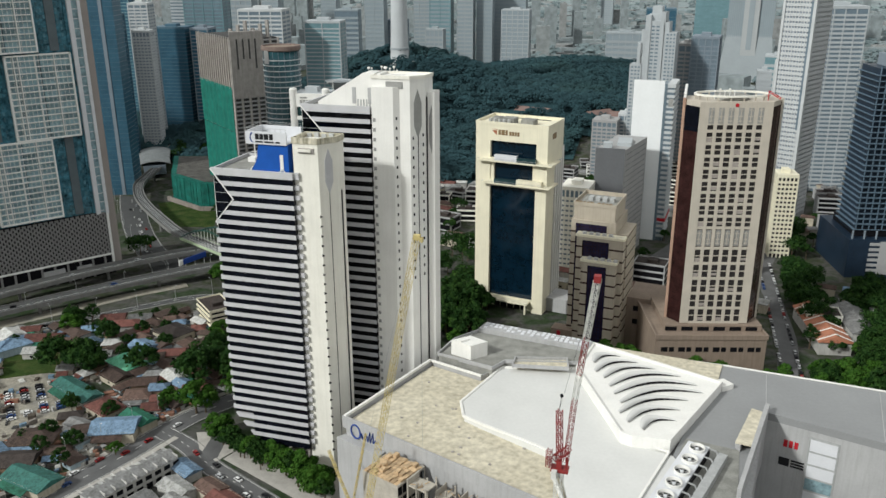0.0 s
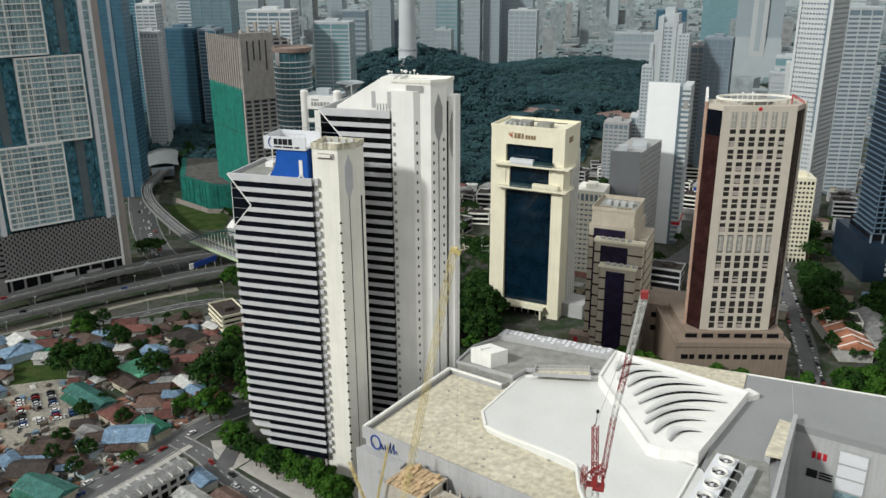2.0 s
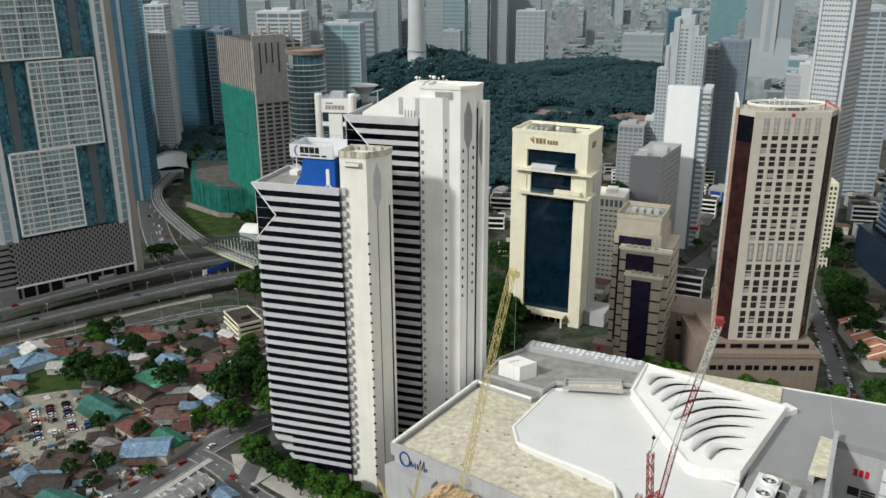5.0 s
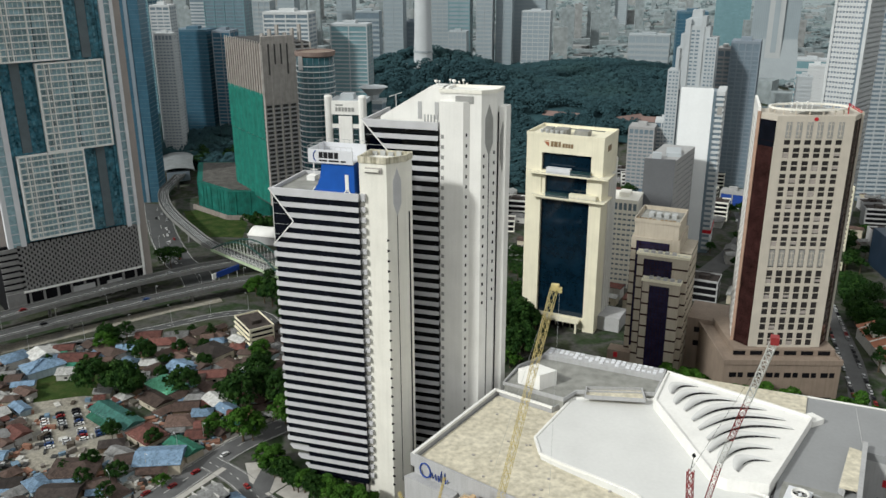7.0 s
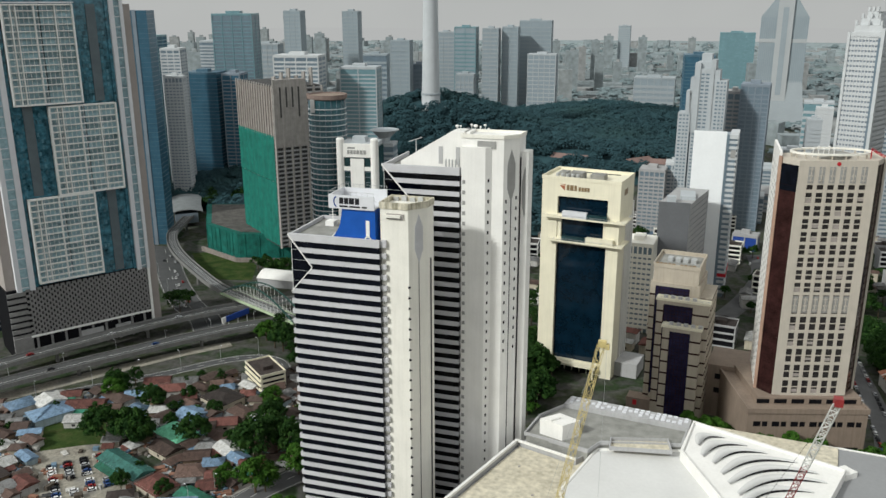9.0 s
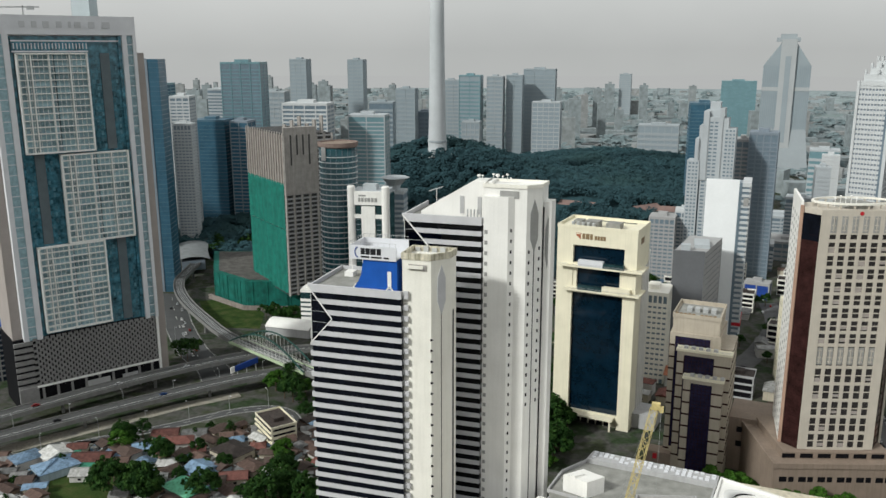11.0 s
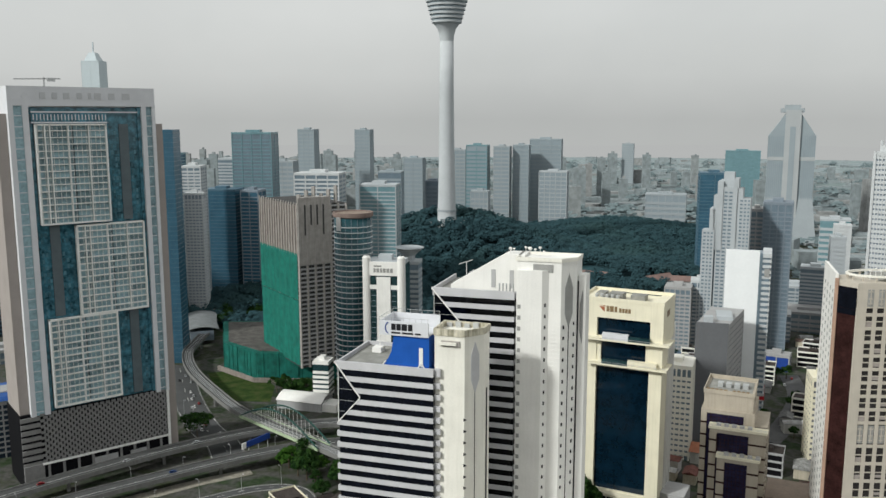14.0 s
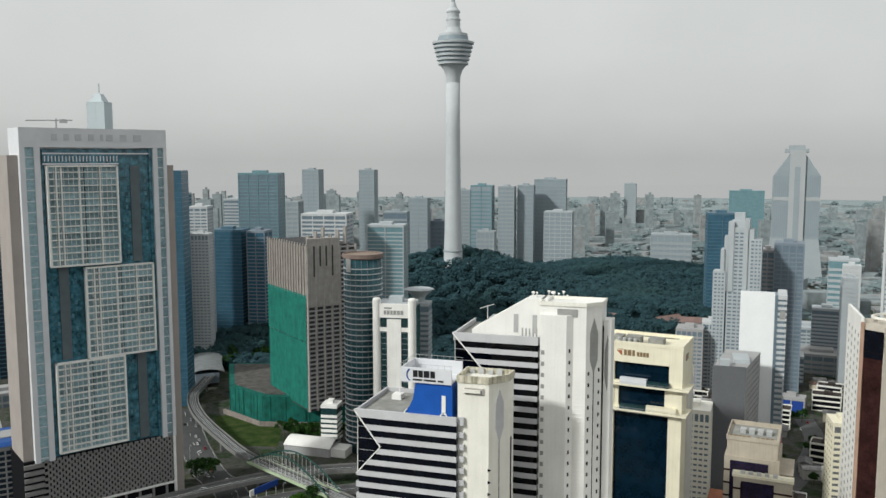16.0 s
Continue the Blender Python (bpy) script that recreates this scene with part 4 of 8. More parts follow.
                g.box(u - 0.35, u + 76.0 / nx + 0.35, 0, 0.9, z + 0.12, z + 30.6 / nz - 0.12)
    tagged(part("lattice_screen", g, LATTICE, pod, "grey perforated lattice screen"), kind="stuff")
    part("podium_edge", Geo().box(0.2, 77.8, -0.6, 0.6, 14.2, 15.3).box(76.6, 78.2, -0.3, 1, 8, 46), WHITEFRAME, pod)
    part("podium_corner", Geo().box(-10, 1, -0.2, 1.2, 0, 15), LATTICE, pod)
    for k in range(11):
        part("podium_slat", Geo().box(-10, 0.8, 0.8, 2.2, 2 + k * 4, 4.4 + k * 4), LATTICE, pod)
    for k in range(9):
        part("podium_column", Geo().box(3 + k * 8.5, 4.4 + k * 8.5, 0.2, 1.0, 0, 14.2), LATTICE, pod)
    part("shop_front", Geo().box(30, 44, 0.1, 0.9, 6, 11).box(52, 62, 0.1, 0.9, 6, 10), MALLWALL, pod)
    part("roof_hoist", Geo().beam((18, 8, 237), (18, 8, 243), 0.5).beam((2, 8, 241.5), (27, 8, 242.2), 0.5).box(20, 24, 7, 9, 240.5, 242.6), STEEL, t, "rooftop maintenance hoist")
    # blue glass neighbour block fixed behind
    b = thing("glass_tower", "plain blue glass tower behind a taupe wall", "office tower", -507, 659.5, yaw=20)
    part("body", Geo().box(-42, 0, 0, 24, 0, 210), HAZEGLASS, b)
    part("edge_fin", Geo().box(-12.6, -9.4, -0.5, 0.5, 0, 210.5), CONC3, b)
    for k in range(50):
        part("floor_line", Geo().box(-42.1, 0.12, -0.12, 24.1, 6 + 4.1 * k, 6.3 + 4.1 * k), HAZEBLUE, b)


# Glass and walls farther off: haze is put into these base colours.
HAZEGLASS = mat("hazy_blue_glass", (0.045, 0.115, 0.17), 0.25, 0.15, 12, 2.0, 0.0)
CONC3 = mat("hazy_slate_wall", (0.20, 0.24, 0.28), 0.7, 0.06, 12, 2, 0.0)
HAZEBLUE = mat("hazy_blue_grey_panel", (0.072, 0.14, 0.19), 0.5, 0.1, 12, 2.0, 0.0)
framed_tower()


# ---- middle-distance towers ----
# Middle-distance walls and glass, lightened and greyed to carry the haze.
CONC1 = mat("hazy_white_wall", (0.50, 0.52, 0.53), 0.7, 0.06, 12, 2, 0.0)
CONC2 = mat("hazy_warm_grey_wall", (0.34, 0.34, 0.34), 0.7, 0.06, 12, 2, 0.0)
CONC4 = mat("hazy_pale_grey_wall", (0.40, 0.43, 0.45), 0.7, 0.05, 12, 2, 0.0)
HGLASS2 = mat("hazy_grey_glass", (0.15, 0.20, 0.24), 0.3, 0.1, 12, 2, 0.0)
HGLASS3 = mat("hazy_teal_glass", (0.15, 0.26, 0.29), 0.3, 0.1, 12, 2, 0.0)
# Far skyline: stronger painted haze, with window contrast lowered.
FARGREY = mat("hazy_distant_grey_wall", (0.31, 0.345, 0.365), 0.8, 0.04, 20, 3, 0.0)
FARGREY2 = mat("hazy_distant_blue_wall", (0.28, 0.325, 0.35), 0.8, 0.04, 20, 3, 0.0)
FARPALE = mat("hazy_distant_rib", (0.38, 0.40, 0.41), 0.8, 0.03, 20, 3, 0.0)
MISTWALL = mat("mist_paled_wall", (0.50, 0.56, 0.585), 0.8, 0.03, 20, 3, 0.0)
FARGLASS = mat("hazy_distant_window", (0.25, 0.30, 0.33), 0.5, 0.04, 20, 3, 0.0)
SLABWHITE = mat("white_blank_gable", (0.78, 0.80, 0.81), 0.6, 0.03, 15, 2, 0.0)
GREYGABLE = mat("grey_blank_gable", (0.13, 0.135, 0.145), 0.7, 0.06, 12, 1.5, 0.05)


def block_tower(name, label, x, y, w, d, h, yaw, wall, glass, storey=4.0, band=0.5, piers=0, z0=0.0, cat="office tower", cap=2.5, start=3.0):
    """A tower of glass core, one wall band a storey and upright piers."""
    t = thing(name, label, cat, x, y, z0, yaw)
    part("body", Geo().box(-w / 2 + 0.35, w / 2 - 0.35, 0.35, d - 0.35, 0, h - 1), glass, t)
    me = Geo().ring([(-w / 2, 0), (w / 2, 0), (w / 2, d), (-w / 2, d)], 0, storey * band, 0.5).mesh("floor_band", wall)
    n = int((h - start - cap) / storey)
    for k in range(n):
        again("floor_band", me, t, 0, 0, start + k * storey)
    part("top_band", Geo().box(-w / 2, w / 2, 0, d, h - cap, h).box(-w * 0.2, w * 0.15, d * 0.3, d * 0.7, h, h + 3), wall, t)
    if piers:
        pm = Geo().box(-0.5, 0.5, -0.15, 0.5, 0, h - cap).mesh("pier", wall)
        for i in range(piers + 1):
            again("pier", pm, t, -w / 2 + 0.5 + (w - 1) * i / piers)
        m = max(2, int(piers * d / w))
        for i in range(m + 1):
            yy = 0.5 + (d - 1) * i / m
            again("pier", pm, t, w / 2 + 0.0, yy, 0, 90)
            again("pier", pm, t, -w / 2 - 0.0, yy, 0, -90)
    return t


WARMCONC = mat("warm_grey_raw_wall", (0.27, 0.235, 0.215), 0.85, 0.15, 3, 0.6, 0.1, stain=0.25)
# Dark colour that stands in for shade inside open floors and slits.
VOID = mat("opening_shade", (0.06, 0.06, 0.06), 0.9, 0.3, 3, 0.6, 0.0)


SITEDECK = mat("dirty_site_deck", (0.10, 0.095, 0.088), 0.85, 0.3, 6, 0.8, 0.2, stain=0.2)
# Darker copy of NET: shade on the podium is put into its green.
SITENET = mat("shaded_green_netting", (0.008, 0.125, 0.10), 0.85, 0.3, 6, 0.6, 0.3, stain=0.2)


def green_site():
    t = thing("tower_under_construction", "unfinished concrete tower half wrapped in green safety netting", "construction tower", -367, 618)
    m, l, b, r = (-367, 618), (-428, 668), (-400, 705), (-340, 650)
    # Solid dark filler: the shade between the slabs is put into its colour.
    part("floor_shade_block", Geo().prism([m, r, b, l], 20, 152), VOID, t, "dark block standing in for shade between floors", world=True)
    for k in range(37):
        z = 22 + 3.55 * k
        part("floor_slab", Geo().prism([(m[0] + 0.4, m[1] - 0.7), (r[0] + 0.7, r[1]), (b[0], b[1] + 0.5), (l[0] - 0.6, l[1])], z, z + 1.3), MALLWALL, t, world=True)
    for i in range(7):
        f = i / 6
        x, y = m[0] + (r[0] - m[0]) * f, m[1] + (r[1] - m[1]) * f
        part("column", Geo().box(x - 0.7, x + 0.9, y - 1.1, y + 0.6, 20, 152), CONCRETE, t, world=True)
    part("core_wall", Geo().prism([(m[0] + 0.6, m[1] - 1.2), (m[0] + 18.6, m[1] + 20), (m[0] + 14, m[1] + 24), (m[0] - 2, m[1] + 4)], 104, 158), CONCRETE, t, "bare concrete core wall", world=True)
    for i in range(16):
        f = i / 15
        x, y = m[0] + (l[0] - m[0]) * f, m[1] + (l[1] - m[1]) * f
        part("scaffold_pole", Geo().box(x - 1.0, x - 0.2, y - 1.4, y - 0.6, 112, 154), CONCRETE, t, world=True)
    part("upper_wall", Geo().prism([(m[0] - 0.3, m[1] - 0.5), (m[0] + 1.0, m[1] + 1), (l[0] + 1, l[1] + 1), (l[0] - 0.4, l[1] - 0.4)], 112, 152), WARMCONC, t, world=True)
    for k in range(4):
        x, y = m[0] + 4 + k * 3.4, m[1] + 2.8 + k * 4.0
        part("core_slit", Geo().prism([(x, y - 0.2), (x + 0.9, y + 0.8), (x + 0.6, y + 1.2), (x - 0.3, y + 0.2)], 128 if k in (0, 3) else 136, 152), VOID, t, world=True)
    for i in range(6):
        x, y = m[0] - 4 + i * 4.4, m[1] + 6 + i * 4.4
        part("crown_column", Geo().box(x, x + 2.4, y, y + 2.4, 150, 160 + (i % 3) * 3), CONCRETE, t, world=True)
    net = Geo()
    n = 22
    for i in range(n):
        for z0, z1 in ((22, 76), (76, 114)):
            f, g_ = i / n, (i + 1) / n
            o0, o1 = 1.5 + 0.4 * math.sin(i * 2.1 + z0), 1.5 + 0.4 * math.sin((i + 1) * 2.1 + z0)
            p = [(m[0] + (l[0] - m[0]) * f - o0 * 0.63, m[1] + (l[1] - m[1]) * f - o0 * 0.77), (m[0] + (l[0] - m[0]) * g_ - o1 * 0.63, m[1] + (l[1] - m[1]) * g_ - o1 * 0.77)]
            net.add([(*p[0], z0), (*p[1], z0), (*p[1], z1 - 0.5), (*p[0], z1 - 0.5), (p[0][0] + 0.1, p[0][1] + 0.15, z0), (p[1][0] + 0.1, p[1][1] + 0.15, z0), (p[1][0] + 0.1, p[1][1] + 0.15, z1 - 0.5), (p[0][0] + 0.1, p[0][1] + 0.15, z1 - 0.5)],
                    [(1, 0, 3, 2), (4, 5, 6, 7), (3, 7, 6, 2), (0, 1, 5, 4)])
    part("safety_net", net, NET, t, "green safety netting", world=True)
    # netted podium
    p = [(-505, 724), (-462, 655), (-417, 634), (-360, 648), (-340, 690), (-400, 760)]
    pod = part("podium", Geo().prism(p, 0, 24), SITENET, t, "podium wrapped in green netting", world=True)
    part("podium_deck", Geo().prism([(-498, 722), (-460, 660), (-417, 640), (-366, 652), (-346, 688), (-400, 752)], 24, 24.6), SITEDECK, t, "dark cluttered podium deck", world=True)
    rng = random.Random(4)
    for i in range(26):
        f = rng.random()
        k = rng.randrange(3)
        a, b2 = p[k], p[k + 1]
        x, y = a[0] + (b2[0] - a[0]) * f, a[1] + (b2[1] - a[1]) * f
        part("net_pole", Geo().beam((x, y - 0.4, 0), (x, y - 0.4, 24.5 + rng.random() * 3), 0.2), NET, t, world=True)
    part("site_hoarding", Geo().prism([(-466, 650), (-418, 628), (-417, 629), (-465, 652)], 0, 4).prism([(-418, 628), (-362, 642), (-362, 643), (-418, 629)], 0, 4), WARMCONC, t, world=True)


green_site()


RIMBROWN = mat("weathered_brown_rim", (0.22, 0.165, 0.145), 0.75, 0.15, 5, 0.8, 0.1, stain=0.15)


def round_tower():
    t = thing("office_tower", "cylindrical teal glass office tower with white floor rings", "office tower", -315, 606)
    part("body", Geo().lathe(0, 0, [(14.2, 0), (14.2, 147)], 40), SIDEGLASS2, t, smooth=True)
    ring = Geo()
    ring.lathe(0, 0, [(14.2, 0), (14.7, 0), (14.7, 0.7), (14.2, 0.7)], 40, cap=False)
    me = ring.mesh("floor_ring", CONC1)
    for k in range(33):
        again("floor_ring", me, t, 0, 0, 8 + 4.1 * k)
    part("crown_ring", Geo().lathe(0, 0, [(14, 146), (15.3, 147), (15.3, 150), (14, 150), (13.4, 147)], 40, cap=False), RIMBROWN, t)
    part("crown_wall", Geo().lathe(0, 0, [(13.4, 146.5), (13.4, 149)], 30), PODSTONE, t)
    for i in range(20):
        a = radians(180 + i * 18)
        part("mullion", Geo().box(14.25 * math.cos(a) - 0.12, 14.25 * math.cos(a) + 0.12, 14.25 * math.sin(a) - 0.12, 14.25 * math.sin(a) + 0.12, 8, 146), CONC3, t)
    part("crown_panel", Geo().box(-7.4, -3.8, -14.4, -12.4, 137, 147), CONC2, t)


SIDEGLASS2 = mat("teal_curved_glass", (0.025, 0.075, 0.09), 0.15, 0.2, 6, 1.5, 0.0)
round_tower()


def white_pillar_tower():
    t = thing("office_tower", "white office tower with rounded corner pillars and dark glass", "office tower", -297, 580, yaw=8)
    w, h = 31.0, 118.0
    part("body", Geo().box(1, w - 1, 0.8, 24, 0, h - 4), SIDEGLASS, t)
    for x in (2.6, w - 2.6):
        part("corner_pillar", Geo().lathe(x, 1.6, [(3.0, 0), (3.0, h + 2), (2.4, h + 3)], 20), WHITE, t, smooth=False)
    part("centre_pier", Geo().box(10.4, 20.6, -0.4, 1, 0, h - 12), WHITE, t)
    part("sign_wall", Geo().box(4, w - 4, -0.2, 2, h - 11, h - 1), WHITE, t)
    part("cross_band", Geo().box(4, w - 4, -0.1, 1.4, h - 21, h - 18), WHITE, t)
    part("roof", Geo().box(2, w - 2, 2, 24, h - 4, h - 1).box(10, 20, 8, 16, h - 1, h + 3), CONC4, t)
    x = 8.2
    for wd in (2.0, 2.4, 2.0, 2.4, 2.4, 2.4):
        part("sign_shape", Geo().box(x, x + wd * 0.85, -0.35, -0.2, h - 8.6, h - 5.6), GREYPLATE, t)
        x += wd + 0.2
    part("sign_shape", Geo().box(8.4, 14, -0.35, -0.2, h - 4.6, h - 3.4), GREYPLATE, t)
    for k in range(24):
        part("floor_line", Geo().box(4.4, 10.4, 0.6, 0.85, 4 + k * 4, 4.35 + k * 4).box(20.6, w - 4.4, 0.6, 0.85, 4 + k * 4, 4.35 + k * 4), CONC3, t)
    # flared white roof sculpture on the block behind
    b = block_tower("office_building", "grey block with flared white roof shell", -284, 640, 18, 16, 108, 8, CONC4, HGLASS2)
    part("roof_shell", Geo().lathe(0, 8, [(4, 108), (5, 112), (10, 117), (12, 118), (11, 118.4), (3, 113)], 14), CONC4, b)


white_pillar_tower()


def blank_slab():
    t = thing("office_tower", "tall slab tower with blank white gable and ribbed flank", "office tower", -46, 658, yaw=-4)
    part("gable", Geo().box(0, 23, 0, 1.2, 0, 126), SLABWHITE, t, "blank white gable wall")
    part("body", Geo().box(0.3, 30, 1.2, 30, 0, 122), HGLASS2, t)
    part("gable_band", Geo().box(23, 25, 0.4, 1.4, 0, 124), HGLASS2, t)
    me = Geo().box(25, 31, 0.8, 31, 0, 2.0).mesh("floor_band", CONC1)
    for k in range(30):
        again("floor_band", me, t, 0, 0, 3 + k * 3.95)
    part("roof_band", Geo().box(25, 31, 0.6, 31, 121, 124), CONC1, t)
    part("wall_louvre", Geo().box(26.5, 30, 0.6, 0.9, 107, 113), GREYPLATE, t)
    part("red_fascia", Geo().box(24.8, 31.4, 0.4, 31.2, 16, 18.4), SIGNRED, t)
    b = thing("office_building", "office block with dark grey blank front and pale panelled flank", "office building", -64.5, 588, yaw=2)
    part("gable", Geo().box(0, 20.5, 0, 1.0, 0, 87), GREYGABLE, b, "dark grey blank wall")
    part("body", Geo().prism([(0.2, 1), (20.5, 1), (34, 52), (12, 56)], 0, 86), CONC2, b)
    d = Vector((13.5, 51, 0)).normalized()
    for k in range(20):
        z = 6 + 4 * k
        part("flank_joint", Geo().beam((20.7, 2, z), (34.1, 51.5, z), 0.16), GREYGABLE, b)
        for i in range(6):
            if (i * 7 + k * 5) % 4 == 0:
                p = Vector((20.5, 2, 0)) + d * (4 + i * 8)
                part("flank_window", Geo().prism([(p.x + 0.15, p.y), (p.x + d.x * 4.5 + 0.15, p.y + d.y * 4.5), (p.x + d.x * 4.5 - 0.2, p.y + d.y * 4.5), (p.x - 0.2, p.y)], z + 0.8, z + 3.4), HGLASS2, b)
    part("roof_plant", Geo().box(5, 11, 4, 10, 86, 90).box(14, 24, 14, 34, 86, 88.5), CONC4, b)


blank_slab()


def stepped_flats():
    t = thing("apartment_tower", "stepped white apartment tower with small windows", "apartment tower", -42, 826, yaw=-6)
    part("central_wing", Geo().box(-9, 9, 0, 22, 0, 158).box(-7, 7, 3, 20, 158, 164).box(-4.5, 4.5, 5, 18, 164, 171), CONC4, t, "stepped white central wing")
    part("low_wing", Geo().box(-21, -10, -2, 16, 0, 118), CONC4, t)
    part("high_wing", Geo().box(10, 20, -2, 18, 0, 148), CONC4, t)
    part("recess", Geo().box(-10, -9, 1, 20, 0, 140).box(9, 10, 1, 20, 0, 150), HGLASS2, t)
    for i, (x0, x1, h) in enumerate(((-15, -10, 138), (-12, -8, 150), (8, 13, 157), (-9, -4, 163), (5, 9, 166))):
        part("step", Geo().box(x0, x1, -1, 18, 100, h), CONC4, t)
    a = Geo().box(-19.6, -11.4, -2.12, -1.9, 0, 1.5).mesh("window_band", HGLASS2)
    b = Geo().box(-7.6, 7.6, -0.14, 0.1, 0, 1.5).mesh("window_band", HGLASS2)
    c = Geo().box(11, 19, -2.12, -1.9, 0, 1.5).mesh("window_band", HGLASS2)
    for x, y, h in ((-17.4, -2.0, 117), (-14.4, -2.0, 117), (-4.4, 0, 157), (-0.2, 0, 157), (4.0, 0, 157), (13.2, -2.0, 147), (16.2, -2.0, 147)):
        part("pier", Geo().box(x, x + 1.3, y - 0.22, y + 0.1, 0, h), CONC4, t)
    for k in range(44):
        z = 6 + 3.4 * k
        if z < 115:
            again("window_band", a, t, 0, 0, z)
        if z < 156:
            again("window_band", b, t, 0, 0, z)
        if z < 146:
            again("window_band", c, t, 0, 0, z)


stepped_flats()


def ribbed_white_tower():
    t = thing("office_tower", "tall white tower with ribbed floors and stepped crown", "office tower", 61, 742, yaw=-28)
    w, d = 25.0, 34.0
    part("body", Geo().box(0.5, w - 0.5, 0.5, d - 0.5, 0, 190), CONC3, t)
    me = Geo().ring([(0, 0), (w, 0), (w, d), (0, d)], 0, 2.3, 0.7).mesh("floor_band", CONC1)
    for k in range(49):
        again("floor_band", me, t, 0, 0, 6 + 3.8 * k)
    pm = Geo().box(-0.35, 0.35, -0.12, 0.6, 0, 192).mesh("pier", CONC1)
    for i in range(11):
        again("pier", pm, t, 0.5 + i * (w - 1) / 10)
    for i in range(14):
        again("pier", pm, t, w, 0.5 + i * (d - 1) / 13, 0, 90)
    part("corner_fin", Geo().box(w - 1.6, w + 0.8, -0.8, 1.6, 0, 197), CONC1, t, "bright white corner fin")
    part("corner_fin", Geo().box(-0.8, 1.2, -0.8, 1.2, 0, 194), CONC1, t)
    part("corner_gap", Geo().box(w - 3.4, w - 1.6, -0.2, 0.4, 80, 190), HGLASS2, t)
    part("crown", Geo().box(0, w, 0, d, 190, 194), CONC1, t, "stepped white crown")
    for k, (a, h) in enumerate(((2.5, 199), (5.5, 204), (8.5, 209))):
        part("crown_step", Geo().box(a, w - a, a, d - a, 194, h), CONC1, t)
        for x in (a, (w - 1.6) / 2, w - a - 1.6):
            part("crown_finial", Geo().box(x, x + 1.6, a - 0.3, a + 1.3, h, h + 3.5), CONC1, t)
    part("side_slit", Geo().box(3.0, 8.0, -0.4, 0.2, 74, 90), HGLASS2, t)
    part("side_slit", Geo().box(9.0, 10.0, -0.4, 0.2, 70, 100), HGLASS2, t)


ribbed_white_tower()


def netted_dark_tower():
    t = thing("office_tower", "dark blue tower under construction with projecting floor slabs", "office tower", 125, 612, yaw=12)
    part("body", Geo().box(-8, 62, 10, 40, 30, 144), DARKBLUE, t)
    me = Geo().box(-10, 64, 7, 42, 0, 0.4).mesh("floor_slab", SLABBLUE)
    for k in range(29):
        again("floor_slab", me, t, 0, 0, 33 + 3.8 * k)
    me = Geo().box(-0.3, 0.3, 7.4, 8.4, 33, 146).mesh("column", SLABBLUE)
    for i in range(17):
        again("column", me, t, -8 + i * 4.4)
    part("top_plant", Geo().box(0, 40, 14, 36, 144, 152), CONC3, t)
    part("podium", Geo().box(-14, 90, 0, 60, 0, 28), DARKBLUE, t, "dark cladded podium")
    # Solid black block in place of the shade on the open podium floor.
    part("podium_open_floor", Geo().box(-8, 66, 8, 50, 28, 34), BLACK, t)
    for k in range(12):
        part("podium_column", Geo().box(-12 + k * 8, -11 + k * 8, 2, 3, 28, 34), CONC3, t)
    part("stair_wall", Geo().box(7, 18, -0.8, 0, 3, 27), CONC2, t)
    for k in range(6):
        part("stair_opening", Geo().box(0, 10, -0.6, 0.1, 5 + k * 3.8, 7 + k * 3.8), CONC2, t)


SLABBLUE = mat("blue_grey_floor_edge", (0.10, 0.15, 0.20), 0.6, 0.1, 5, 1.0, 0.0)
DARKBLUE = mat("dark_blue_cladding", (0.014, 0.027, 0.047), 0.4, 0.15, 8, 1.5, 0.0)
netted_dark_tower()


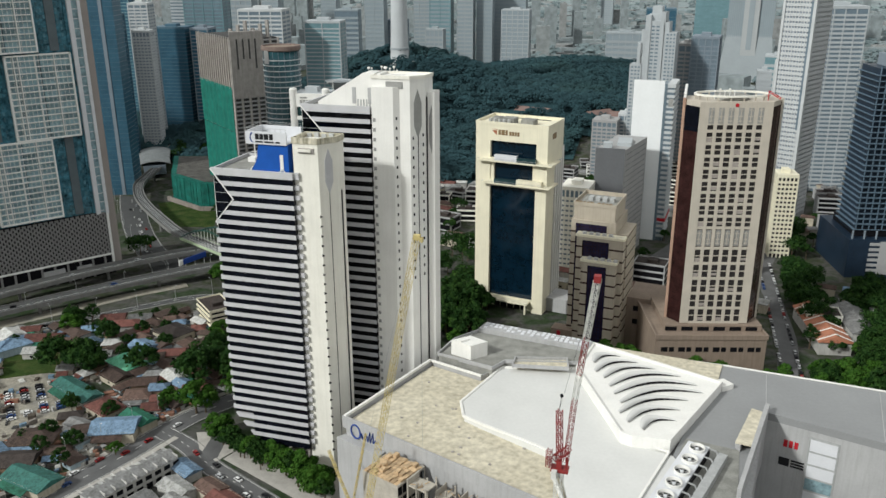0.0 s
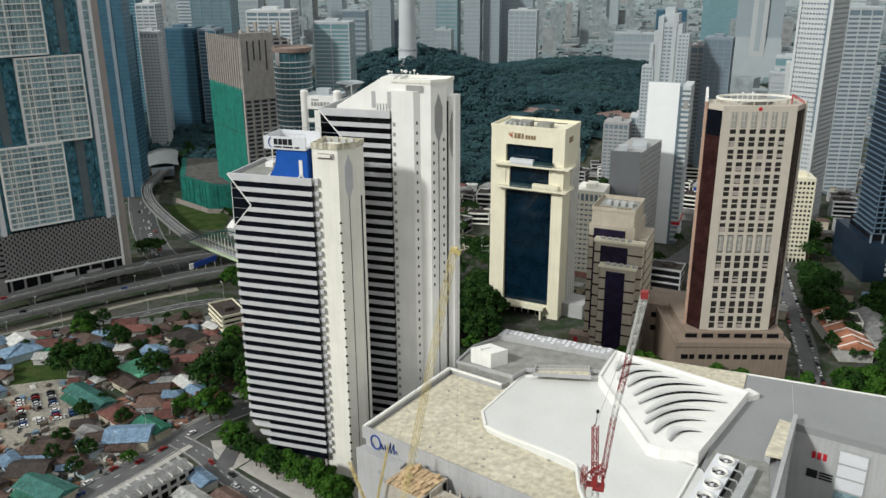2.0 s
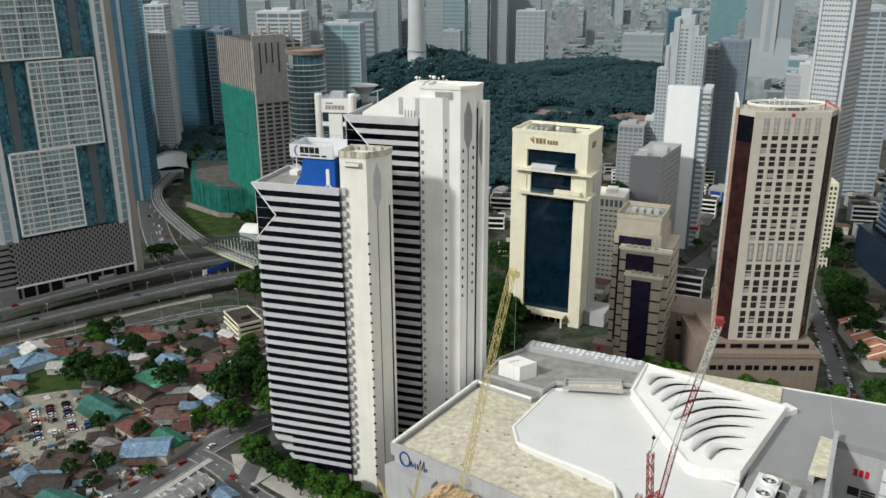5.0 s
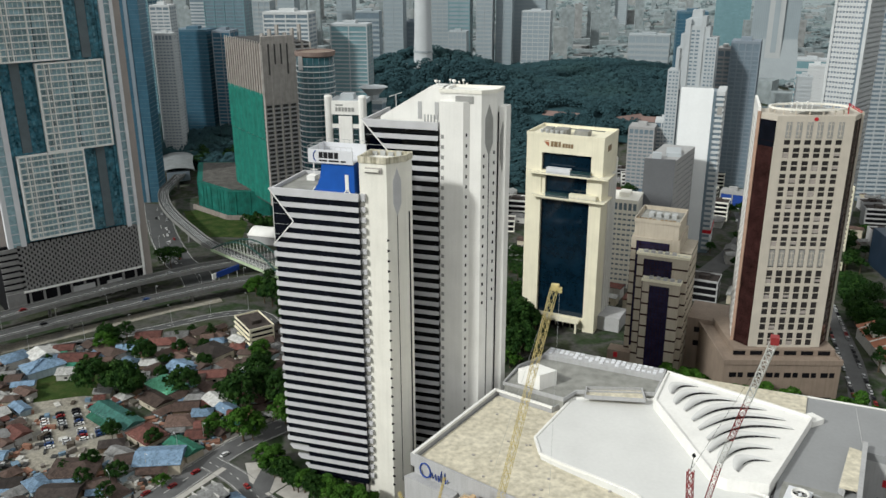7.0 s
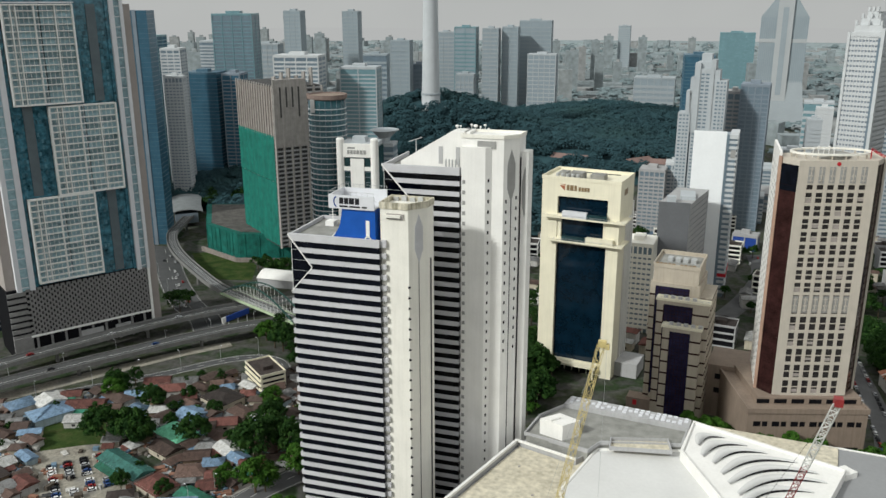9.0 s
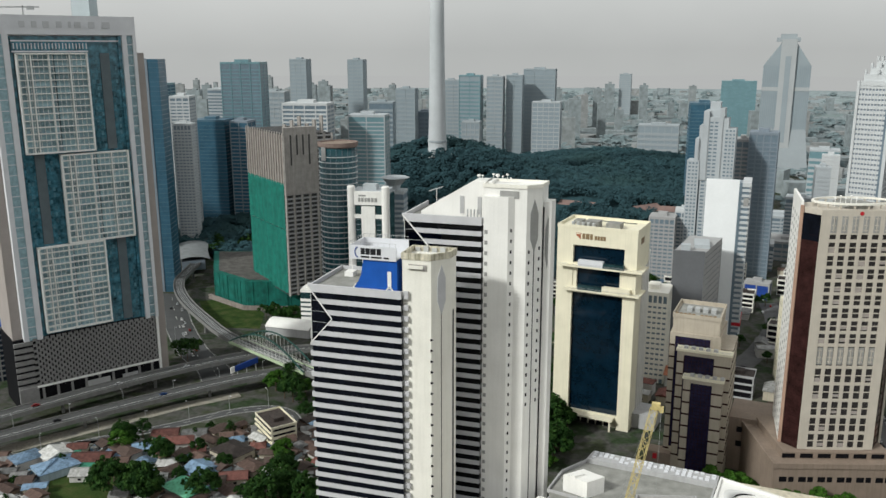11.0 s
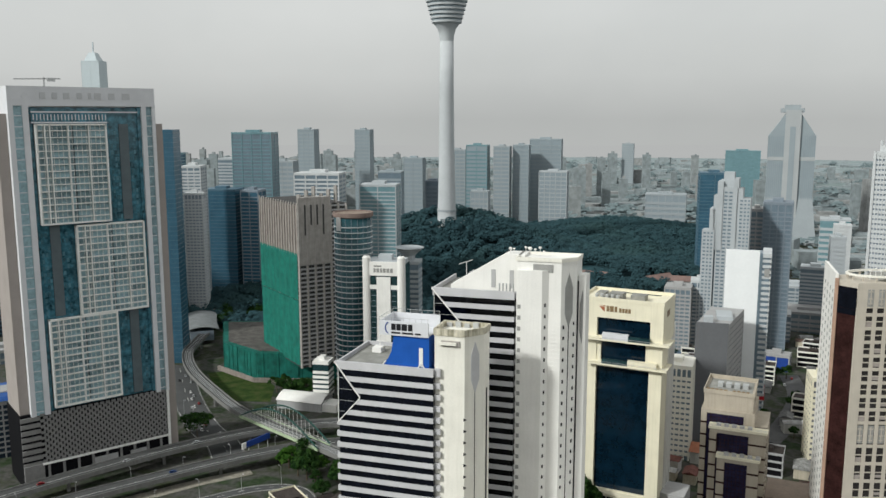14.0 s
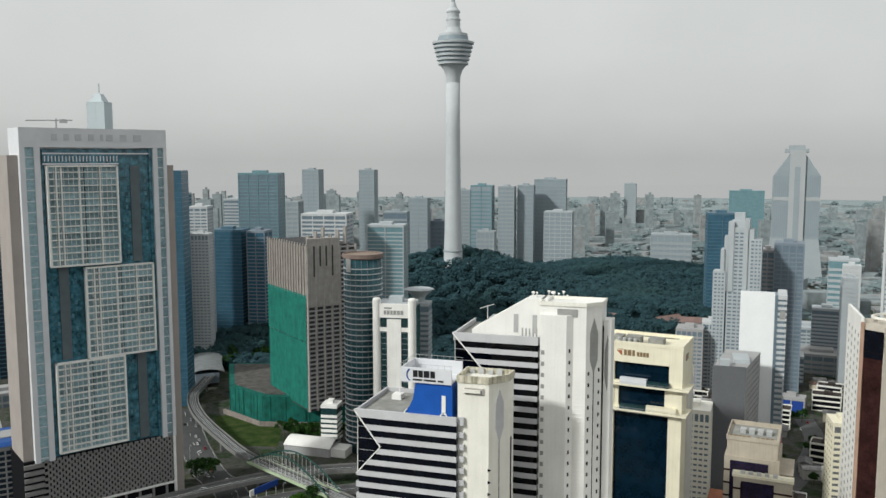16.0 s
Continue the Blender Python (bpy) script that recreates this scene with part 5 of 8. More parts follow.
# ---- communications tower on its wooded hill ----
def comms_tower():
    x, y, z = -388, 1087, 80
    t = thing("communications_tower", "slender white concrete communications tower with a ringed pod", "communications tower", x, y, z)
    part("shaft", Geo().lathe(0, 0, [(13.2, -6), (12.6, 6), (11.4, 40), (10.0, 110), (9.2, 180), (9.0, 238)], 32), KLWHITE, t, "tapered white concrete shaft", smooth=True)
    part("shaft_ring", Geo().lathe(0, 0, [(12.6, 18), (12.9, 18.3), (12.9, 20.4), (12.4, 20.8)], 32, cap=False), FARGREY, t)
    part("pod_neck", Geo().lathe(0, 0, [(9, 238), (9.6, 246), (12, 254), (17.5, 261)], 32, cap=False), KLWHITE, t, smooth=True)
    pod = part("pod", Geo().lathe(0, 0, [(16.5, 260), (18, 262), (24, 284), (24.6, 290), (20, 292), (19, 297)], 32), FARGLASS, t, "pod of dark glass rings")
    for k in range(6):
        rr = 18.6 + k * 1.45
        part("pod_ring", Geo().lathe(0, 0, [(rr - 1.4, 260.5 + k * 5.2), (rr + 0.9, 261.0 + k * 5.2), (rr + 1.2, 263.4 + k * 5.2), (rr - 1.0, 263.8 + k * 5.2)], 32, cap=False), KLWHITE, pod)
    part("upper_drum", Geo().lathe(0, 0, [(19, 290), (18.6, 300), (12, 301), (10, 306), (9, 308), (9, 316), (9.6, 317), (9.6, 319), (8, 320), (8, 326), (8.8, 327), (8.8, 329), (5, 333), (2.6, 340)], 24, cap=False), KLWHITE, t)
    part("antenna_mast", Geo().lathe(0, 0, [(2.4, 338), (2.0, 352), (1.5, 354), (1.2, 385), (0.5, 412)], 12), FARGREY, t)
    part("base_ring", Geo().lathe(0, 0, [(30, -8), (30, 1), (26, 3), (14, 6), (13, 6)], 24, cap=False), KLWHITE, t)
    for i in range(16):
        a = 2 * math.pi * i / 16
        part("base_gable", Geo().add([(22 * math.cos(a) + 3 * math.sin(a), 22 * math.sin(a) - 3 * math.cos(a), 1), (22 * math.cos(a) - 3 * math.sin(a), 22 * math.sin(a) + 3 * math.cos(a), 1), (34 * math.cos(a), 34 * math.sin(a), -1), (24 * math.cos(a), 24 * math.sin(a), 6)],
                                     [(0, 1, 3), (1, 2, 3), (2, 0, 3), (0, 2, 1)]), KLWHITE, t)


# White concrete greyed and cooled: haze is included in the base colour.
KLWHITE = mat("hazy_white_concrete", (0.47, 0.495, 0.51), 0.7, 0.05, 15, 2, 0.0)
comms_tower()


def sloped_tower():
    t = thing("office_tower", "tall haze-paled tower with sloped top and white corner ribs", "office tower", 79, 1590, yaw=-3)
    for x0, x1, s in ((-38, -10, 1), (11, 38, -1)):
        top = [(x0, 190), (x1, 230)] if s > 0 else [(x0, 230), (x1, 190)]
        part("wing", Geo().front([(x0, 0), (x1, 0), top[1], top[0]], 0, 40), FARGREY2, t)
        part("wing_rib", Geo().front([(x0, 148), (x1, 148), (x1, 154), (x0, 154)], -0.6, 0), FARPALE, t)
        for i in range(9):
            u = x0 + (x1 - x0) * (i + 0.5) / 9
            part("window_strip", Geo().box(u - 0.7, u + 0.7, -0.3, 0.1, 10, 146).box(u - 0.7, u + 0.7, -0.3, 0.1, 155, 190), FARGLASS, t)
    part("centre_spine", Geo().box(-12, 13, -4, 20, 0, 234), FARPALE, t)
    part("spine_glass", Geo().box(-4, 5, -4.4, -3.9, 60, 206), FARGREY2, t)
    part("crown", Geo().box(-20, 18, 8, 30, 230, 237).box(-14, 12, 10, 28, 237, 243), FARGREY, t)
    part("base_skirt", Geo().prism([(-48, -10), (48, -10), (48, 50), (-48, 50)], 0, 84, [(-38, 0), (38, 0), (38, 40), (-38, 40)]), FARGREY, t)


sloped_tower()

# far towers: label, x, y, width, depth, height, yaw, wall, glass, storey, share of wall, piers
# Most wall and glass colours here have haze painted in.
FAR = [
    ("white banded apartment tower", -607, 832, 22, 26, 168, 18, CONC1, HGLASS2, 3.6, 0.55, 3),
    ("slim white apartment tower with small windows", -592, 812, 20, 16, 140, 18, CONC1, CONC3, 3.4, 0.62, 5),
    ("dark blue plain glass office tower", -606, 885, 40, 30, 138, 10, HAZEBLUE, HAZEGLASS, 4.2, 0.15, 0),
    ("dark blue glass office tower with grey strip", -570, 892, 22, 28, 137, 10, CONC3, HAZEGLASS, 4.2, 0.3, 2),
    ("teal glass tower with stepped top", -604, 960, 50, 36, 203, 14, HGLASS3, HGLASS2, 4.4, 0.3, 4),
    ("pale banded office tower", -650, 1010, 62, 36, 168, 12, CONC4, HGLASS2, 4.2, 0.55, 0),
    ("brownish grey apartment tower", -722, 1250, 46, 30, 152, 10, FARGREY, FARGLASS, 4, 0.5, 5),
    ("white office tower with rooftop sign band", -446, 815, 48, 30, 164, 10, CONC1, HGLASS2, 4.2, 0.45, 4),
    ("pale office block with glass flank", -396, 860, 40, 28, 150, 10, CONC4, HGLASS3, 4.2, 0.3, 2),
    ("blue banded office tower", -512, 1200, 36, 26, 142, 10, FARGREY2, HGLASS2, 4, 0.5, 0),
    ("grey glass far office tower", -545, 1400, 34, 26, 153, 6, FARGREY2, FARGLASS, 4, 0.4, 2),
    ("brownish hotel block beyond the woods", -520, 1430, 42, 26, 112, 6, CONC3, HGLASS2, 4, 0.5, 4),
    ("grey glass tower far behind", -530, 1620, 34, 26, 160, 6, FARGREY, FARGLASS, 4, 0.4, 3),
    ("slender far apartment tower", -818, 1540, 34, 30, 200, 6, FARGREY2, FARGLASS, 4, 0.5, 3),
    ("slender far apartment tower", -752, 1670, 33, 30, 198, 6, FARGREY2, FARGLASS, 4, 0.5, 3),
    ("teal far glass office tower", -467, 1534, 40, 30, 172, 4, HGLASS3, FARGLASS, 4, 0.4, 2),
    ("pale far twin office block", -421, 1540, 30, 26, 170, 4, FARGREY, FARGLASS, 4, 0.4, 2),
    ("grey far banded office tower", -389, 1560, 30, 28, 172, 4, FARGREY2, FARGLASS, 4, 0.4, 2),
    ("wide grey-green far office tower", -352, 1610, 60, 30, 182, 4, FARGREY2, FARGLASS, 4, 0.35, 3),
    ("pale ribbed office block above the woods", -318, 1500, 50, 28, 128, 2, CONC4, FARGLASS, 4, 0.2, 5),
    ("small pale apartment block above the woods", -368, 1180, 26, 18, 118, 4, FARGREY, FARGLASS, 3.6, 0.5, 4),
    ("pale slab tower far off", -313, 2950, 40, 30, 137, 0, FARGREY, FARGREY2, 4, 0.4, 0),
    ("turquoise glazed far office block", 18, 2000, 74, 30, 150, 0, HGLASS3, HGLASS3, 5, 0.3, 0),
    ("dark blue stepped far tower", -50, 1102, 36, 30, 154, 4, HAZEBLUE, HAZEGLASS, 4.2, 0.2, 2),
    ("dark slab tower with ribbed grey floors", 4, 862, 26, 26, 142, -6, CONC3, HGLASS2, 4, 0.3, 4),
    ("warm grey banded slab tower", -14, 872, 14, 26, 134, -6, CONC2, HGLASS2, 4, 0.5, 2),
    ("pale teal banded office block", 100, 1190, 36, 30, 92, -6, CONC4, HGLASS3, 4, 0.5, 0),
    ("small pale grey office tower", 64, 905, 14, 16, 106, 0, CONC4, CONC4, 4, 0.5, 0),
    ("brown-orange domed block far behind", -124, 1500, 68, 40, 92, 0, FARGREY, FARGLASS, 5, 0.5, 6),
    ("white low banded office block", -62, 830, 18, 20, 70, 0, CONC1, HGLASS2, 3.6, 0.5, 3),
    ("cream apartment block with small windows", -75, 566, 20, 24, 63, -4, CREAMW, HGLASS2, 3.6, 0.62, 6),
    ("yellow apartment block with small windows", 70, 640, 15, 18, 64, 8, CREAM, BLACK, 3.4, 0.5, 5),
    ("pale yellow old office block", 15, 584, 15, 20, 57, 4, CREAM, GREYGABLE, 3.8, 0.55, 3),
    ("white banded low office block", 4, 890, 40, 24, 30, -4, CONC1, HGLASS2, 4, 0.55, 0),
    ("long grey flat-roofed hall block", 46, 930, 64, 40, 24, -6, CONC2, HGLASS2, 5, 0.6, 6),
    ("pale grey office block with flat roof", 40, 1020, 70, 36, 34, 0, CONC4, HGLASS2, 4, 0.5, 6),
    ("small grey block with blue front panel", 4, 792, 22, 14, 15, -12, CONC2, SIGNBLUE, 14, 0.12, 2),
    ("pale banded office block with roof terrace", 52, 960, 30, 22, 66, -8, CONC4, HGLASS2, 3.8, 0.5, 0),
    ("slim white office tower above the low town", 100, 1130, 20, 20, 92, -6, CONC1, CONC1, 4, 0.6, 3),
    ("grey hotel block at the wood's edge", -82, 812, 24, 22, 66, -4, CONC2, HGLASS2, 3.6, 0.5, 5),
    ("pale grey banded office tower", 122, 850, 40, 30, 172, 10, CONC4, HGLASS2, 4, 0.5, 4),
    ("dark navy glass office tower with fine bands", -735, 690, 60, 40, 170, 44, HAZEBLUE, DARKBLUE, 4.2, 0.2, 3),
    ("very tall tower paled by painted haze", -1950, 2300, 60, 50, 405, 10, MISTWALL, MISTWALL, 12, 0.3, 2),
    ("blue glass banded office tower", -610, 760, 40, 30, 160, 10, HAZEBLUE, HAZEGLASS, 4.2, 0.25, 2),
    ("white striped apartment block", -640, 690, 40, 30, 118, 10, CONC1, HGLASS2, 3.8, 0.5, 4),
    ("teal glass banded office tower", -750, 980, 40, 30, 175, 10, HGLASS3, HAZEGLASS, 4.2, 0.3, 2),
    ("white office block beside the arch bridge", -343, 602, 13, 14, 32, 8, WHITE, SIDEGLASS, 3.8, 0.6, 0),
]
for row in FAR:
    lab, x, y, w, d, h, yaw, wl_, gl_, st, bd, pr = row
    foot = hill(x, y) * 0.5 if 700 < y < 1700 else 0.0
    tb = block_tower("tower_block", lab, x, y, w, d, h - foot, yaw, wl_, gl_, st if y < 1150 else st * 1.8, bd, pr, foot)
    if wl_ is MISTWALL:
        part("spire", Geo().prism([(-22, 4), (22, 4), (22, 46), (-22, 46)], h, h + 26, [(-10, 14), (10, 14), (10, 36), (-10, 36)]).beam((0, 25, h + 20), (0, 25, h + 60), 2.5), MISTWALL, tb)

BLUEROOF = mat("bright_blue_tin_roof", (0.02, 0.085, 0.30), 0.5, 0.15, 5, 0.8, 0.2, stain=0.1)


# ---- car park and low blocks beyond the teal tower ----
park = block_tower("car_park", "navy car park with grey deck slabs and bright blue roof", -492, 440, 46, 40, 38, 48, CONC2, DARKBLUE, 3.6, 0.3, 6, cat="car park")
part("roof", Geo().prism([(-23.4, -0.4), (23.4, -0.4), (23.4, 40.4), (-23.4, 40.4)], 38.2, 40.4, [(-21, 3), (21, 3), (21, 36), (-21, 36)]), BLUEROOF, park, "bright blue tin roof")
for lab, x, y, w, d, h, wl_ in (("low brown-roofed workshop block", -548, 508, 46, 30, 14, CONC3), ("low grey workshop with pale roof", -600, 520, 34, 24, 12, CONC2), ("low blue-grey depot block", -588, 590, 50, 26, 16, HAZEBLUE), ("low warm grey depot block", -660, 610, 44, 30, 13, CONC2)):
    block_tower("workshop", lab, x, y, w, d, h, 48, wl_, HGLASS2, 4.2, 0.5, 5, cat="workshop")


# ---- shopping mall ----
def mall():
    t = thing("shopping_mall", "large white and cream roofed shopping mall with fan-shaped skylight", "shopping mall", -40, 290)
    outline = [(-121, 267), (-41, 237), (0, 222), (24, 214), (38, 316), (80, 304), (170, 280), (190, 330), (90, 347), (23, 353.5), (-33, 361), (-90, 363), (-98, 340), (-103, 323)]
    part("wall", Geo().prism(outline, 0, 40.5), MALLWALL, t, "pale grey rendered wall", world=True)
    cream = [(-120, 267.6), (-41, 238), (-22, 231), (-60, 300), (-71, 325), (-78, 314), (-102.4, 322)]
    part("cream_roof", Geo().prism(cream, 40.5, 41), ROOFCREAM, t, "stained cream flat roof", world=True)
    par = Geo()
    for a, b, w in (((-121.3, 266.6), (-41, 236.4), 0.8), ((-121.3, 266.6), (-103.2, 323), 1.3), ((-103.2, 323), (-78, 314.6), 0.7), ((-78, 314.6), (-71, 325.4), 0.5), ((-41, 236.4), (-14, 226), 0.8)):
        d = Vector((b[0] - a[0], b[1] - a[1], 0)).normalized()
        n = Vector((-d.y, d.x, 0)) * w
        par.prism([(a[0], a[1]), (b[0], b[1]), (b[0] + n.x, b[1] + n.y), (a[0] + n.x, a[1] + n.y)], 38, 43.2)
    part("parapet", par, MALLWALL, t, world=True)
    part("parapet_cap", Geo().beam((-121.3, 266.8, 43.2), (-103.6, 322.8, 43.2), 0.75).beam((-103.4, 322.8, 43.2), (-78, 314.8, 43.2), 0.6), WHITE, t, "white parapet cap", world=True)
    white = [(-27, 232), (20, 222), (22, 240), (4, 274), (-15, 279), (-38, 333), (-71, 324), (-80, 291), (-76, 280), (-68, 276), (-36, 262)]
    part("white_roof", Geo().prism(white, 40.5, 43.4), ROOFWHITE, t, "smooth white metal roof", world=True)
    way = [(-38, 333), (-71, 324.4), (-80.2, 290), (-76.4, 280), (-68, 276), (-43.7, 266.7), (-39, 263.8), (-36, 250), (-28, 231)]
    ups = Geo()
    for (ax, ay), (bx, by) in zip(way, way[1:]):
        n = Vector((by - ay, ax - bx, 0)).normalized() * -1
        vs = [(px + n.x * o, py + n.y * o, z) for px, py in ((ax, ay), (bx, by)) for o, z in ((-0.5, 43), (-0.5, 44), (0.3, 44), (2.0, 41.0), (2.0, 40.8))]
        ups.add(vs, [(i, i + 1, i + 6, i + 5) for i in range(4)] + [(0, 5, 9, 4), (4, 3, 2, 1, 0), (5, 6, 7, 8, 9)])
    part("roof_upstand", ups, WHITE, t, "sloped white roof edge", world=True)
    part("roof_upstand", Geo().beam((2.4, 275.4, 44), (-8, 236, 44), 0.6).beam((2.4, 275.4, 44), (-15, 281, 44), 0.5), WHITE, t, world=True)
    grey = [(-100, 324), (-74, 318), (-70, 326), (-38, 334), (-36, 352), (-86, 358), (-97, 341)]
    part("grey_roof", Geo().prism(grey, 40.5, 45.5), ROOFGREY, t, "dark grey felt roof", world=True)
    part("grey_parapet", Geo().ring([(-101, 324.5), (-74, 317.6), (-70, 325.6), (-38, 333.6), (-35.4, 352.6), (-86, 359), (-98, 341.6)], 45, 46.6, 0.6), MALLWALL, t, world=True)
    part("cream_inset", Geo().prism([(-66, 329), (-44, 334.6), (-42, 326), (-66, 322)], 45.4, 45.9), ROOFCREAM, t, world=True)
    part("inset_wall", Geo().ring([(-66, 321.8), (-41.8, 325.8), (-43.8, 335), (-66.4, 329.4)], 45.4, 47.2, 0.4), MALLWALL, t, world=True)
    room = part("roof_room", Geo().prism([(-95, 327), (-85, 323.5), (-79, 330), (-88, 334)], 45.4, 52.4), WHITE, t, "white rooftop plant room", world=True)
    part("roof_room_hatch", Geo().prism([(-92, 326), (-90, 325.2), (-87, 328.4), (-89, 329.4)], 52.4, 53.4), WHITE, room, world=True)
    # row of roof vents along the back edge
    part("vent_deck", Geo().prism([(-89, 353), (-36, 346), (-35, 353.5), (-87, 361)], 45.4, 47.6), MALLWALL, t, world=True)
    rng = random.Random(9)
    for i in range(22):
        for j in range(3):
            if rng.random() < 0.6:
                f = i / 22
                x, y = -87 + 51 * f + j * 0.3, 354.2 - 7.0 * f + j * 2.2
                part("roof_vent", Geo().box(x, x + 1.6, y, y + 1.4, 47.6, 48.0), PALEGREY, t, world=True)
    # long pale roof to the right
    part("pale_roof", Geo().prism([(22, 353), (14, 324), (4, 275), (22, 240), (38, 316), (80, 304), (170, 280), (190, 330), (90, 346.6)], 40.5, 43.6), LIGHTROOF, t, "pale grey standing seam roof", world=True)
    for x0, y0, x1, y1 in ((38, 316, 40, 349), (79, 305, 84, 346.5), (120, 294, 128, 341)):
        part("roof_joint", Geo().beam((x0, y0, 43.65), (x1, y1, 43.65), 0.22), MALLWALL, t, world=True)
    part("roof_edge", Geo().beam((22, 353.2, 43.6), (90, 347, 43.6), 0.55).beam((90, 347, 43.6), (190, 330, 43.6), 0.55).beam((-35, 356, 43.6), (22, 353.2, 43.6), 0.5), WHITE, t, world=True)
    part("back_terrace", Geo().prism([(-30, 357), (-34, 351), (8, 333), (20, 338), (22, 352.6)], 43.6, 44.2), ROOFCREAM, t, world=True)
    # fan-shaped skylight
    fan = [(-38.8, 326), (-15.3, 277.4), (-11, 276), (2.6, 277), (21.4, 329), (-20, 346), (-34.5, 352)]
    sk = part("fan_skylight", Geo().prism(fan, 42, 47.2), WHITE, t, "white fan-shaped skylight roof", world=True)
    part("fan_rim", Geo().ring(fan, 47.2, 48.1, 0.9), WHITE, sk, world=True)
    part("fan_corner", Geo().prism([(21.5, 328), (16, 331.4), (22, 336), (26, 332)], 43, 46), WHITE, sk, world=True)
    slots = [(-31.7, 332.7, -21.6, 342), (-30, 324.5, -13.5, 338), (-26, 320, -6.1, 334), (-23, 313.2, 4.5, 330), (-20.6, 307.1, 11.3, 323.9), (-17.4, 300.6, 13.6, 318), (-17, 292.5, 8.2, 310), (-13.3, 286.5, 5.2, 301.4), (-7.5, 282.7, 4.0, 292.7)]
    for x0, y0, x1, y1 in slots:
        n = 14
        arch = [(i / n, math.sin(math.pi * i / n) ** 0.9) for i in range(n + 1)]
        L = math.hypot(x1 - x0, y1 - y0)
        hgt = 0.75 + L * 0.012
        px, py = -(y1 - y0) / L, (x1 - x0) / L
        shell, dark = Geo(), Geo()
        vs, dv = [], []
        for f, s in arch:
            bow = (1.6 + L * 0.09) * math.sin(math.pi * f)
            x, y = x0 + (x1 - x0) * f + px * bow, y0 + (y1 - y0) * f + py * bow
            vs += [(x, y, 47.25 + hgt * s), (x - px * 0.5, y - py * 0.5, 47.5 + hgt * s), (x + px * (2.0 + 3.4 * s), y + py * (2.0 + 3.4 * s), 47.22)]
            dv += [(x + px * 0.06, y + py * 0.06, 47.2), (x + px * 0.06, y + py * 0.06, 47.24 + hgt * s)]
        shell.add(vs, [(3 * i, 3 * i + 1, 3 * i + 4, 3 * i + 3) for i in range(n)] + [(3 * i + 1, 3 * i + 2, 3 * i + 5, 3 * i + 4) for i in range(n)])
        dark.add(dv, [(2 * i, 2 * i + 2, 2 * i + 3, 2 * i + 1) for i in range(n)])
        rib = part("fan_rib", shell, ROOFWHITE, sk, "curved white skylight shell", world=True, smooth=True)
        part("rib_glazing", dark, BLACK, sk, world=True)
        for i in range(1, n):
            part("rib_mullion", Geo().beam(dv[2 * i], dv[2 * i + 1], 0.07), STEEL, sk, world=True)
    # sign wall, street facade and chillers
    sw = part("sign_wall", Geo().prism([(25, 254), (26.4, 253.6), (39, 316), (37.4, 316.4)], 20, 47.5).prism([(25.4, 286), (27, 283), (33.6, 309), (32, 311)], 43.6, 46.5), MALLWALL, t, "grey sign wall", world=True)
    part("sign_wall_top", Geo().prism([(25.2, 284), (31.4, 283), (37, 309), (32, 311)], 46.5, 47.2), ROOFCREAM, t, world=True)
    part("sign_emblem", Geo().lathe(0, 0, [(2.1, 0), (2.1, 0.3)], 18), SIGNBLUE, t, "blue round emblem").matrix_basis = Matrix.Translation(t.matrix_basis.inverted() @ Vector((31.0, 280, 40))) @ pose(0, 0, 0, 0, 90, -12) @ Matrix.Diagonal((1.4, 2.0, 1, 1))
    fac = Vector((42, -12, 0)).normalized()
    nrm = Vector((-0.275, -0.961, 0))

    def on_front(u0, u1, z0, z1, m_, name, out=0.15, label=""):
        a, b = Vector((38, 316, 0)) + fac * u0, Vector((38, 316, 0)) + fac * u1
        p = [a + nrm * out, b + nrm * out, b - nrm * 0.2, a - nrm * 0.2]
        return part(name, Geo().prism([(v.x, v.y) for v in p], z0, z1), m_, t, label, world=True)
    on_front(17, 28, 8, 38, STEEL, "glazed_bay", 0.2, "tall glazed bay")
    for k in range(5):
        on_front(17.6, 27.4, 9 + k * 5.8, 14 + k * 5.8, TEALPANE if k == 1 else PALEGREY, "bay_pane", 0.3)
    on_front(18, 29, 2, 9, SIGNRED, "red_shop_front", 0.35)
    for k in range(3):
        on_front(8 + k * 2.0, 9.4 + k * 2.0, 31, 34, SIGNRED, "sign_shape", 0.2)
    on_front(7, 11, 22.5, 26, SIGNBLACK, "sign_panel", 0.2)
    for k in range(3):
        on_front(11.6, 16.5, 22.6 + k * 1.25, 23.3 + k * 1.25, SIGNBLACK, "sign_bar", 0.2)
    on_front(46, 47, 5, 40, STEEL, "facade_post", 0.6)
    # chiller units with fans
    part("chiller_deck", Geo().prism([(-4, 226), (24, 222), (27, 284), (8, 287)], 43.4, 43.8), ROOFGREY, t, world=True)
    unit = part("chiller", Geo().prism([(-4.5, 234), (2.8, 231.8), (16.2, 276.4), (8.8, 278.6)], 43.8, 48.0), PALEGREY, t, "white rooftop cooling unit with five fans", world=True)
    part("chiller_side", Geo().prism([(3.0, 232.2), (3.3, 232.1), (16.4, 275.8), (16.1, 276)], 44.6, 47.2), BLACK, unit, world=True)
    for k in range(6):
        cx, cy = 11.8 - k * 2.38, 273.2 - k * 7.9
        part("fan_ring", Geo().lathe(cx, cy, [(2.7, 48.0), (2.9, 49.2), (2.6, 49.3), (2.4, 48.1)], 24, cap=False), WHITE, unit, world=True)
        part("fan_well", Geo().lathe(cx, cy, [(2.45, 48.02), (2.45, 48.1)], 24), BLACK, unit, world=True)
        for i in range(6):
            a = i * math.pi / 3 + k
